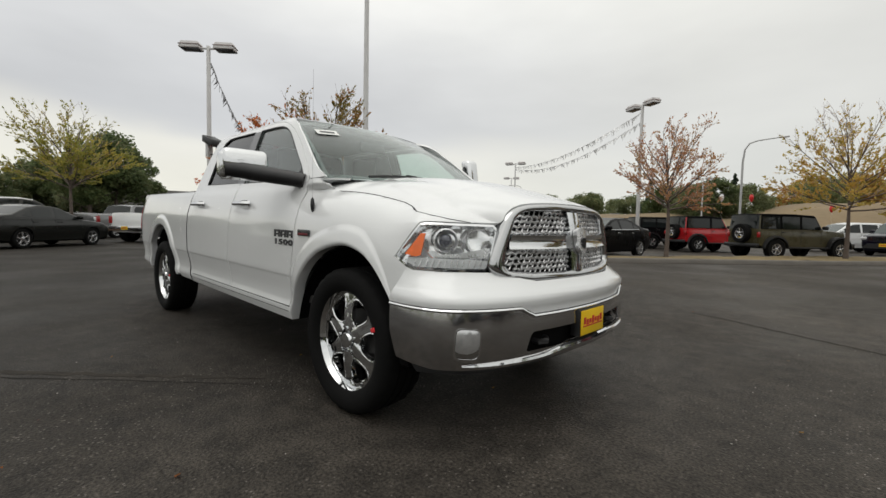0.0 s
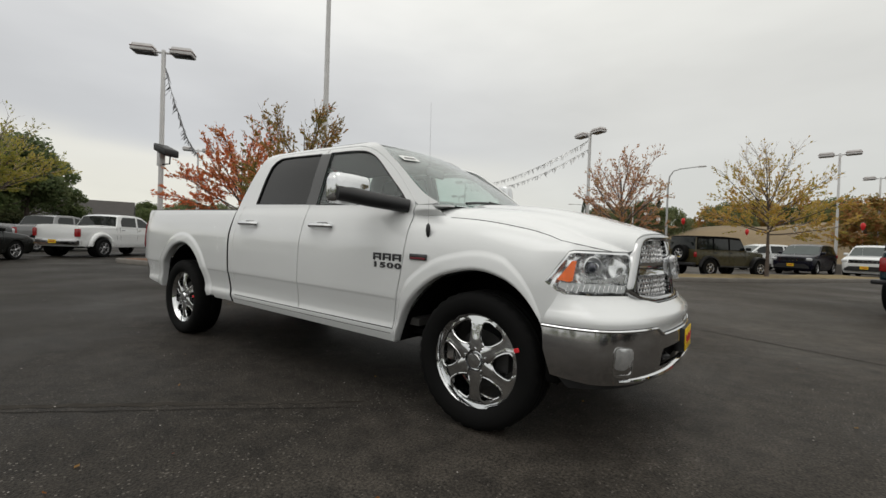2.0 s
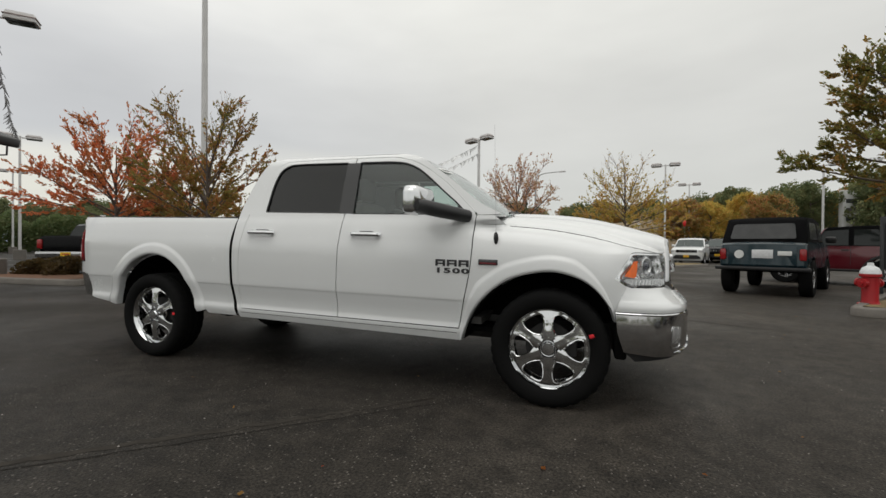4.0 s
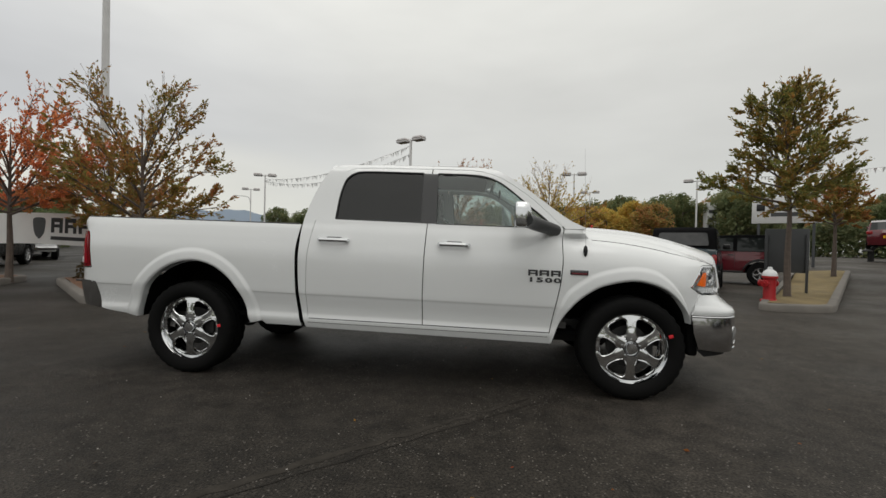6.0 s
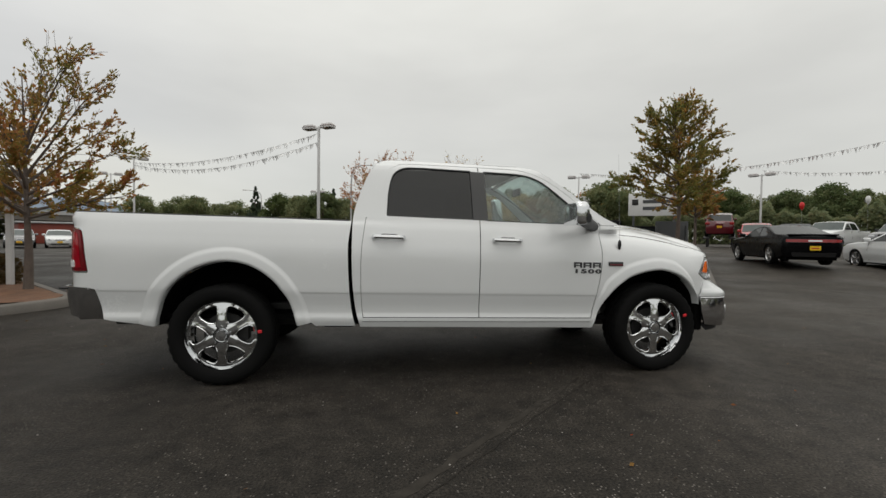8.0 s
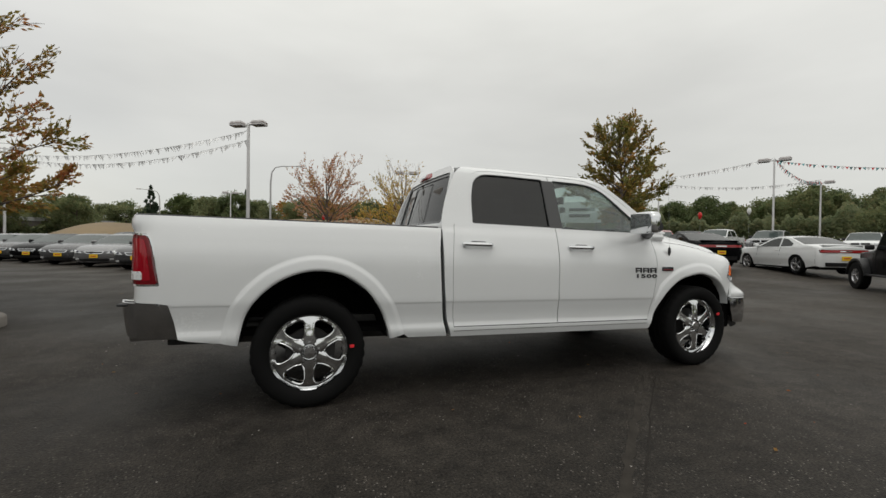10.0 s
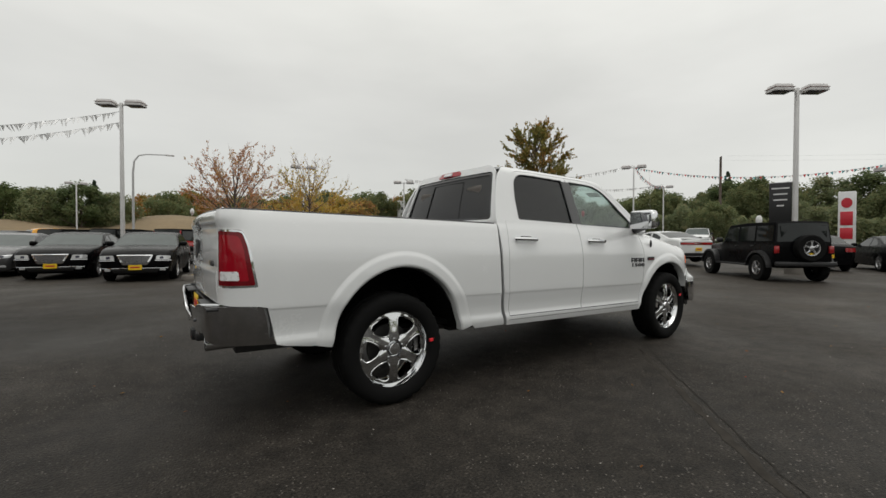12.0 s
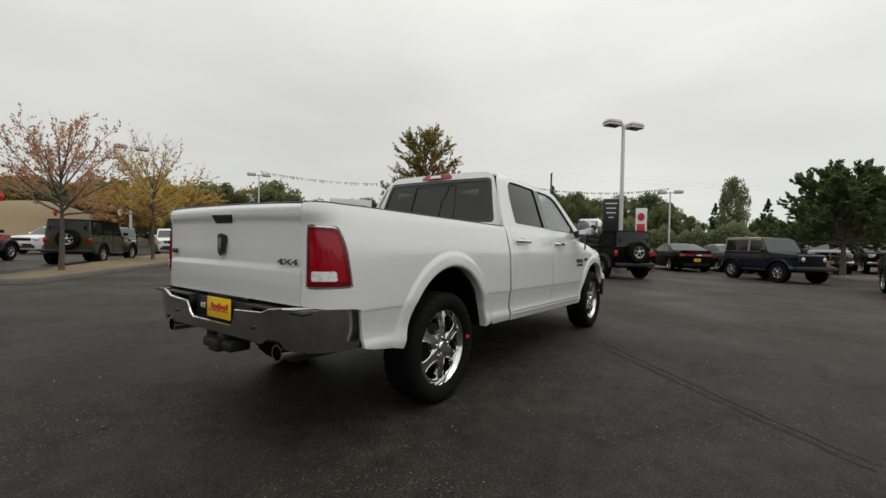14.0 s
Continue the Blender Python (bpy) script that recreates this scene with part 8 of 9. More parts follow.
def sedan(at, turn, color, label, plates=True, coupe=False, group="", formal=False):
    """A four-door sedan, a two-door coupe, or a formal sedan with a tall upright grille."""
    root = thing("coupe" if coupe else "sedan", (*at, 0.0) if len(at) == 2 else at, turn, label, "car", group)
    paint = PAINT[color]
    ARCH_Z[0] = 0.33
    if coupe:
        o = [(2.36, 0.24), (2.46, 0.40), (2.49, 0.62), (2.46, 0.78), (2.36, 0.86), (2.0, 0.94), (1.5, 0.99), (0.90, 1.02), (0.12, 1.37), (-0.25, 1.44), (-0.60, 1.445), (-0.95, 1.39), (-1.75, 1.12), (-2.34, 1.08), (-2.46, 1.00), (-2.49, 0.62), (-2.42, 0.30)]
        k = "pppppppfrrrgpppp"
        wins = [[(0.68, 1.03), (0.08, 1.31), (-0.25, 1.375), (-0.48, 1.375), (-0.52, 1.03)], [(-0.60, 1.04), (-0.56, 1.37), (-0.85, 1.33), (-1.22, 1.16), (-1.20, 1.06)]]
        belt_h, top, W, wb, R, rim = 1.01, 1.445, 0.96, (1.50, -1.45), 0.365, 0.255
    elif formal:
        o = [(2.38, 0.22), (2.46, 0.34), (2.49, 0.56), (2.47, 0.78), (2.38, 0.87), (2.0, 0.955), (1.5, 1.01), (1.02, 1.045), (0.28, 1.40), (-0.05, 1.475), (-0.65, 1.485), (-1.10, 1.42), (-1.75, 1.14), (-2.30, 1.10), (-2.44, 1.02), (-2.48, 0.62), (-2.42, 0.28)]
        k = "pppppppfrrrgpppp"
        wins = [[(0.82, 1.05), (0.24, 1.335), (-0.08, 1.405), (-0.12, 1.05)], [(-0.22, 1.05), (-0.20, 1.41), (-0.72, 1.405), (-1.05, 1.31), (-1.02, 1.06)], [(-1.10, 1.07), (-1.12, 1.28), (-1.40, 1.14)]]
        belt_h, top, W, wb, R, rim = 1.035, 1.485, 0.945, (1.52, -1.53), 0.355, 0.25
    else:
        o = [(2.30, 0.22), (2.38, 0.34), (2.41, 0.54), (2.38, 0.70), (2.26, 0.80), (1.90, 0.90), (1.45, 0.96), (1.02, 1.00), (0.18, 1.39), (-0.15, 1.465), (-0.65, 1.475), (-1.10, 1.40), (-1.72, 1.14), (-2.22, 1.09), (-2.36, 1.00), (-2.40, 0.62), (-2.34, 0.28)]
        k = "pppppppfrrrgpppp"
        wins = [[(0.76, 1.02), (0.16, 1.325), (-0.14, 1.395), (-0.18, 1.02)], [(-0.28, 1.02), (-0.26, 1.40), (-0.72, 1.395), (-1.05, 1.29), (-1.02, 1.04)], [(-1.10, 1.05), (-1.12, 1.27), (-1.40, 1.12)]]
        belt_h, top, W, wb, R, rim = 1.01, 1.475, 0.915, (1.42, -1.42), 0.335, 0.225
    width, body = far_body(root, o, k, W, [(wb[0], R + 0.055), (wb[1], R + 0.055)], belt_h, top, paint, edge=0.055, corner=0.11)
    front = sorted((z, x) for x, z in o[:6])
    rear = sorted((z, x) for x, z in o[-5:])

    def nose(y, z, out=0.0):
        c = max(0.0, (abs(y) - 0.60) / (W - 0.60))
        return Vector((np.interp(z, [p[0] for p in front], [p[1] for p in front]) + 0.066 * (1 - (y / W) ** 2) - 0.17 * c**2.2 + out, y, z))

    def tail(y, z, out=0.0):
        c = max(0.0, (abs(y) - 0.60) / (W - 0.60))
        return Vector((np.interp(z, [p[0] for p in rear], [p[1] for p in rear]) - 0.055 * (1 - (y / W) ** 2) + 0.17 * c**2.2 - out, y, z))

    def on_nose(name, outl, m, out, parent=root, label="", hole=None, thick=0.02):
        return part(name, panel(outl, lambda y, z: nose(y, z, out), thick, 0.06, 0.05, hole), m, parent, label)

    for w in wins:
        side_panels(root, width, "window", w, DARK_GLASS)
    if not coupe:
        side_panels(root, width, "belt_trim", [(0.88, belt_h - 0.005), (-1.45, belt_h + 0.035), (-1.45, belt_h + 0.048), (0.88, belt_h + 0.010)], CHROME if formal else BLACK, 0.008)
    for s in (-1, 1):
        for x in ((0.78, -0.58) if coupe else (0.90, -0.20, -1.08)):
            seam(root, width, [(x, 0.32), (x + 0.02, 0.7), (x - 0.02, belt_h)], s)
    for x in wb:
        for s in (-1, 1):
            far_wheel(root, x, s * (W - 0.125), R, rim, 5)
    if formal:
        gout, gin = [(-0.30, 0.500, 0.04), (0.30, 0.500, 0.04), (0.44, 0.790, 0.03), (-0.44, 0.790, 0.03)], [(-0.26, 0.535, 0.03), (0.26, 0.535, 0.03), (0.385, 0.760, 0.02), (-0.385, 0.760, 0.02)]
        lamp, brow = [(0.49, 0.650, 0.02), (0.84, 0.655, 0.03), (0.86, 0.765, 0.04), (0.52, 0.775, 0.03)], 0.625
    else:
        gout, gin = [(-0.30, 0.590, 0.05), (0.30, 0.590, 0.05), (0.40, 0.705, 0.04), (-0.40, 0.705, 0.04)], [(-0.275, 0.612, 0.04), (0.275, 0.612, 0.04), (0.36, 0.685, 0.03), (-0.36, 0.685, 0.03)]
        lamp, brow = [(0.47, 0.610, 0.03), (0.82, 0.640, 0.04), (0.86, 0.745, 0.04), (0.56, 0.705, 0.04)], 0.0
    gr = on_nose("grille", rounded(gin), SILVER_MESH if formal else GLOSS_BLACK, 0.006, label="bright mesh grille" if formal else "")
    on_nose("grille_surround", rounded(gout), CHROME, 0.020, gr, "", rounded(gin))
    for y in np.linspace(-0.24, 0.24, 7) if formal else ():
        part("grille_slat", sweep(bmesh.new(), [nose(y * (1 + 0.4 * (z - 0.5)), z, 0.010) for z in (0.54, 0.65, 0.755)], 0.004, 4), SILVER_MESH, gr)
    for s in (-1, 1):
        pts = rounded([(s * y, z, r) for y, z, r in (lamp if s > 0 else lamp[::-1])])
        h = on_nose("headlamp", pts, LAMP_CLEAR, 0.010, thick=0.03)
        cy, cz = s * 0.64, (lamp[0][1] + lamp[2][1]) / 2
        on_nose("projector", rounded([(cy - 0.05, cz - 0.035, 0.03), (cy + 0.05, cz - 0.035, 0.03), (cy + 0.05, cz + 0.035, 0.03), (cy - 0.05, cz + 0.035, 0.03)]), LENS_BLUE, 0.016, h)
        if brow:
            part("bright_strip", sweep(bmesh.new(), [nose(s * y, brow, 0.012) for y in np.linspace(0.48, 0.86, 8)], 0.014, 6), CHROME, root)
        fy = s * 0.66
        on_nose("fog_lamp", rounded([(fy - 0.07, 0.325, 0.02), (fy + 0.07, 0.325, 0.02), (fy + 0.07, 0.385, 0.02), (fy - 0.07, 0.385, 0.02)]), LAMP_CLEAR, 0.012)
    on_nose("front_intake", rounded([(-0.52, 0.270, 0.03), (0.52, 0.270, 0.03), (0.58, 0.375, 0.03), (-0.58, 0.375, 0.03)]), BLACK, 0.006)
    if formal:
        part("front_trim", sweep(bmesh.new(), [nose(y, 0.405, 0.010) for y in np.linspace(-0.80, 0.80, 14)], 0.010, 6), CHROME, root)
    if coupe:
        tl_ = part("tail_lamp", panel(rounded([(-0.82, 0.815, 0.02), (0.82, 0.815, 0.02), (0.84, 0.935, 0.03), (-0.84, 0.935, 0.03)]), lambda y, z: tail(y, z, 0.012), 0.03, 0.1, 0.06), GLOSS_BLACK, root, "full-width red tail lamp in a black frame")
        part("red_lens", panel(rounded([(-0.81, 0.828, 0.01), (0.81, 0.828, 0.01), (0.82, 0.925, 0.01), (-0.82, 0.925, 0.01)]), lambda y, z: tail(y, z, 0.018), 0.01, 0.1, 0.06), RED_LAMP, tl_)
        part("centre_mark", panel([(-0.20, 0.855), (0.20, 0.855), (0.20, 0.895), (-0.20, 0.895)], lambda y, z: tail(y, z, 0.021), 0.006, 0.1, 0.06), CHROME, tl_)
        bm = box(bmesh.new(), -2.46, -2.26, -0.72, 0.72, 1.075, 1.115, 0.015)
        part("spoiler", bm, paint, root)
        part("rear_valance", panel(rounded([(-0.62, 0.32, 0.04), (0.62, 0.32, 0.04), (0.66, 0.46, 0.04), (-0.66, 0.46, 0.04)]), lambda y, z: tail(y, z, 0.010), 0.02, 0.1, 0.06), BLACK, root)
    else:
        for s in (-1, 1):
            part("tail_lamp", panel(rounded([(min(s * 0.52, s * 0.85), 0.80, 0.03), (max(s * 0.52, s * 0.85), 0.80, 0.03), (max(s * 0.52, s * 0.85), 0.96, 0.03), (min(s * 0.52, s * 0.85), 0.96, 0.03)]), lambda y, z: tail(y, z, 0.012), 0.03, 0.08, 0.06), RED_LAMP, root)
    mirrors_on(root, 0.74, W - 0.05, belt_h, paint)
    handles_on(root, width, (-0.40,) if coupe else (-0.04, -0.98), belt_h - 0.11, CHROME if formal else paint)
    if plates:
        dealer_plate(root, nose(0, 0.44 if formal else 0.50).x + 0.016, 0.435 if formal else 0.49, 1)
        dealer_plate(root, tail(0, 0.62).x - 0.016, 0.62, -1)
    return root


def suv(at, turn, color, label, roof=None, group=""):
    root = thing("suv", (*at, 0.0) if len(at) == 2 else at, turn, label, "suv", group)
    paint = PAINT[color]
    ARCH_Z[0] = 0.38
    o = [(2.30, 0.26), (2.40, 0.48), (2.42, 0.82), (2.36, 0.98), (2.20, 1.04), (1.5, 1.12), (1.05, 1.15), (0.40, 1.62), (0.0, 1.73), (-1.2, 1.73), (-1.95, 1.66), (-2.25, 1.20), (-2.38, 1.02), (-2.40, 0.60), (-2.32, 0.30)]
    k = "ppppppfrrrgppp"
    width, body = far_body(root, o, k, 0.96, [(1.46, 0.44), (-1.45, 0.44)], 1.13, 1.73, paint, 0.80, roof_paint=roof, edge=0.07, corner=0.10)
    for w in ([(0.90, 1.15), (0.40, 1.53), (0.05, 1.63), (-0.20, 1.64), (-0.20, 1.15)], [(-0.30, 1.15), (-0.30, 1.64), (-1.10, 1.63), (-1.12, 1.16)], [(-1.22, 1.17), (-1.20, 1.62), (-1.75, 1.58), (-1.95, 1.22)]):
        side_panels(root, width, "window", w, DARK_GLASS)
    for s in (-1, 1):
        for x in (0.95, -0.25, -1.15):
            seam(root, width, [(x, 0.36), (x + 0.02, 0.8), (x, 1.12)], s)
    for x in (1.46, -1.45):
        for s in (-1, 1):
            far_wheel(root, x, s * 0.835, 0.375, 0.245, 5)
    g = part("grille", panel(rounded([(-0.62, 0.78, 0.04), (0.62, 0.78, 0.04), (0.60, 0.95, 0.04), (-0.60, 0.95, 0.04)]), lambda y, z: Vector((2.485 - 0.13 * y * y, y, z)), 0.02, 0.1, 0.1), GLOSS_BLACK, root)
    for i in range(7):
        y = -0.51 + 0.17 * i
        part("grille_slot", box(bmesh.new(), 2.46 - 0.13 * y * y, 2.495 - 0.13 * y * y, y - 0.055, y - 0.035, 0.79, 0.94), CHROME, g)
    lamp_block(root, "headlamp", LAMP_CLEAR, 2.15, 2.43, 0.66, 0.90, 0.80, 0.95)
    lamp_block(root, "tail_lamp", RED_LAMP, -2.42, -2.22, 0.62, 0.90, 0.95, 1.15)
    part("front_bumper", panel([(-0.80, 0.38), (0.80, 0.38), (0.74, 0.62), (-0.74, 0.62)], lambda y, z: Vector((2.48 - 0.15 * y * y, y, z)), 0.02, 0.12, 0.1), BLACK, root)
    mirrors_on(root, 0.80, 0.90, 1.16, paint)
    handles_on(root, width, (-0.12, -1.05), 1.0, paint)
    dealer_plate(root, 2.50, 0.55, 1)
    dealer_plate(root, -2.46, 0.80, -1)
    return root


def pickup(at, turn, color, label, roof=None, dual=False):
    root = thing("pickup_truck", (*at, 0.0) if len(at) == 2 else at, turn, label, "pickup truck", "pickups on the lot")
    paint = PAINT[color]
    ARCH_Z[0] = 0.42
    o = [(2.78, 0.42), (2.88, 0.60), (2.90, 0.90), (2.84, 1.14), (2.70, 1.22), (2.0, 1.30), (1.45, 1.34), (0.72, 1.84), (0.30, 1.90), (-0.55, 1.88), (-0.78, 1.80), (-0.98, 1.36), (-1.0, 1.33), (-2.85, 1.33), (-2.92, 1.20), (-2.92, 0.75), (-2.86, 0.46)]
    k = "ppppppfrrrgppppp"
    width, body = far_body(root, o, k, 0.99, [(1.90, 0.50), (-1.88, 0.50)], 1.34, 1.90, paint, 0.78, taper=0.06, roof_paint=roof, edge=0.05, corner=0.08, floor_z=0.40, under=0.42)
    for w in ([(1.28, 1.36), (0.72, 1.74), (0.40, 1.80), (0.30, 1.36)], [(0.20, 1.36), (0.28, 1.80), (-0.50, 1.79), (-0.66, 1.62), (-0.70, 1.37)]):
        side_panels(root, width, "window", w, DARK_GLASS)
    for s in (-1, 1):
        for x in (1.40, 0.25, -0.78, -0.98):
            seam(root, width, [(x, 0.50), (x + 0.01, 0.9), (x, 1.33)], s)
    for x in (1.90, -1.88):
        for s in (-1, 1):
            far_wheel(root, x, s * 0.86, 0.405, 0.25, 6, 0.26)
    if dual:
        for s in (-1, 1):
            bm = bmesh.new()
            pts = [(-1.88 + 0.56 * math.cos(t), s * 1.03, 0.42 + 0.56 * math.sin(t)) for t in np.linspace(0.1, math.pi - 0.1, 14)]
            sweep(bm, pts, 0.10, 8)
            part("wide_arch", bm, paint, root)
            far_wheel(root, -1.88, s * 1.05, 0.405, 0.25, 6, 0.26)
    bm = box(bmesh.new(), -2.80, -1.05, -0.80, 0.80, 1.29, 1.345)
    part("bed_liner", bm, BLACK, root)
    lamp_block(root, "headlamp", LAMP_CLEAR, 2.60, 2.90, 0.62, 0.92, 0.92, 1.12)
    lamp_block(root, "tail_lamp", RED_LAMP, -2.965, -2.80, 0.80, 0.96, 0.86, 1.20)
    bm = sweep(bmesh.new(), [(3.0 - 0.14 * y * y, y, 0.62) for y in np.linspace(-0.95, 0.95, 12)], 0.10, 8)
    part("front_bumper", bm, BUMPER_CHROME, root)
    bm = box(bmesh.new(), -3.08, -2.86, -0.96, 0.96, 0.54, 0.76, 0.03)
    part("rear_bumper", bm, BUMPER_CHROME, root)
    bm = panel(rounded([(-0.50, 0.80, 0.05), (0.50, 0.80, 0.05), (0.46, 1.15, 0.05), (-0.46, 1.15, 0.05)]), lambda y, z: Vector((2.985 - 0.13 * y * y, y, z)), 0.03, 0.1, 0.1)
    g = part("grille", bm, GLOSS_BLACK, root)
    bm = box(bmesh.new(), 2.95, 3.0, -0.47, 0.47, 0.95, 1.0, 0.01)
    box(bm, 2.95, 3.005, -0.04, 0.04, 0.80, 1.15, 0.01)
    part("grille_cross", bm, CHROME, g)
    mirrors_on(root, 1.10, 0.96, 1.36, BLACK)
    handles_on(root, width, (0.38, -0.62), 1.20, CHROME)
    dealer_plate(root, -3.085, 0.66, -1)
    dealer_plate(root, 3.08, 0.62, 1)
    return root


def off_roader(at, turn, color, label, long=True, top="soft", group=""):
    """Boxy four-by-four with bolt-on flares and a spare wheel on its tail."""
    root = thing("off_road_vehicle", (*at, 0.0) if len(at) == 2 else at, turn, label, "off-road vehicle", group)
    paint = PAINT[color]
    e = 0.0 if long else 0.42
    fx, rx = 1.42 - e * 0.5, -1.52 + e * 1.0
    F, T = 1.98 - e * 0.4, -2.18 + e * 1.1
    ARCH_Z[0] = 0.42
    o = [(F - 0.05, 0.50), (F, 0.62), (F, 1.06), (F - 0.06, 1.12), (0.75 - e * 0.2, 1.19), (0.68 - e * 0.2, 1.22), (0.40 - e * 0.2, 1.70), (0.30 - e * 0.2, 1.77), (-0.6, 1.81), (T + 0.12, 1.80), (T + 0.05, 1.74), (T, 1.20), (T, 1.12), (T, 0.60), (T + 0.04, 0.52)]
    k = "pppppfprrrgppp"
    roofm = SOFT_TOP if top == "soft" else PAINT[top] if top in PAINT else paint
    width, body = far_body(root, o, k, 0.80, [(fx, 0.47), (rx, 0.47)], 1.20, 1.80, paint, 0.90, 0.015, 0.02, roof_paint=roofm, edge=0.035, corner=0.015, slim=(0.55 - e * 0.2, F, 0.24), floor_z=0.42, under=0.46)
    doors = [[(0.58 - e * 0.2, 1.22), (0.34 - e * 0.2, 1.66), (-0.28, 1.70), (-0.28, 1.22)]]
    if long:
        doors += [[(-0.38, 1.22), (-0.38, 1.70), (-1.18, 1.70), (-1.18, 1.22)], [(-1.28, 1.22), (-1.28, 1.70), (T + 0.12, 1.69), (T + 0.10, 1.22)]]
    else:
        doors += [[(-0.40, 1.22), (-0.40, 1.70), (T + 0.14, 1.69), (T + 0.12, 1.22)]]
    side_panels(root, width, "upper_frame", [(0.62 - e * 0.2, 1.20), (0.33 - e * 0.2, 1.74), (-0.6, 1.79), (T + 0.08, 1.77), (T + 0.03, 1.20)], roofm, 0.004)
    for w in doors:
        side_panels(root, width, "window", w, DARK_GLASS, 0.010)
    for s in (-1, 1):
        for x in (0.60 - e * 0.2, -0.33) + ((-1.22,) if long else ()):
            seam(root, width, [(x, 0.62), (x, 0.9), (x, 1.20)], s)
        # flares
        for cx in (fx, rx):
            bm = bmesh.new()
            pts = [(cx + 0.54 * math.cos(t), s * 0.87, 0.40 + 0.52 * math.sin(t)) for t in np.linspace(0.15, math.pi - 0.15, 12)]
            rows = [[bm.verts.new((x, s * yy, z + dz)) for x, _, z in pts] for yy, dz in ((0.56 if cx == fx else 0.74, 0.03), (0.93, 0.02), (0.935, -0.05), (0.58 if cx == fx else 0.76, -0.04))]
            for a, b in ((0, 1), (1, 2), (2, 3)):
                for i in range(len(pts) - 1):
                    bm.faces.new((rows[a][i], rows[a][i + 1], rows[b][i + 1], rows[b][i]))
            part("wheel_flare", bm, BLACK if top == "soft" else paint, root)
            far_wheel(root, cx, s * 0.80, 0.405, 0.215, 5, 0.25)
        bm = box(bmesh.new(), rx + 0.5, fx - 0.5, min(s * 0.78, s * 0.90), max(s * 0.78, s * 0.90), 0.44, 0.50, 0.02)
        part("side_step", bm, BLACK, root)
        bm = lathe(bmesh.new(), [(0.085, F - 0.01), (0.09, F + 0.02), (0.075, F + 0.03), (0.001, F + 0.04)], (0, s * 0.44, 0.93), "x", 20)
        part("headlamp", bm, LAMP_CLEAR, root)
    for i in range(7):
        y = -0.27 + 0.09 * i
        part("grille_slot", box(bmesh.new(), F - 0.02, F + 0.012, y - 0.024, y + 0.024, 0.78, 1.04, 0.01, 1), GLOSS_BLACK, root)
    part("front_bumper", box(bmesh.new(), F, F + 0.24, -0.82, 0.82, 0.50, 0.66, 0.04), BLACK, root)
    part("rear_bumper", box(bmesh.new(), T - 0.18, T, -0.80, 0.80, 0.48, 0.62, 0.04), BLACK, root)
    sp = far_wheel(root, T - 0.16, 0.06, 0.385, 0.215, 5, 0.24)
    sp.matrix_basis = Matrix.Translation((T - 0.15, -0.06, 1.02)) @ Matrix.Rotation(math.radians(-90), 4, "Z")
    sp.name = "spare_wheel"
    lamp_block(root, "tail_lamp", RED_LAMP, T - 0.04, T + 0.02, 0.66, 0.80, 0.86, 1.08)
    part("rear_glass", box(bmesh.new(), T - 0.004, T + 0.03, -0.62, 0.62, 1.28, 1.68, 0.02), DARK_GLASS, root)
    mirrors_on(root, 0.62 - e * 0.2, 0.82, 1.20, BLACK)
    handles_on(root, width, (-0.20,) + ((-1.10,) if long else ()), 1.08, BLACK)
    dealer_plate(root, T - 0.19, 0.80, -1)
    return root


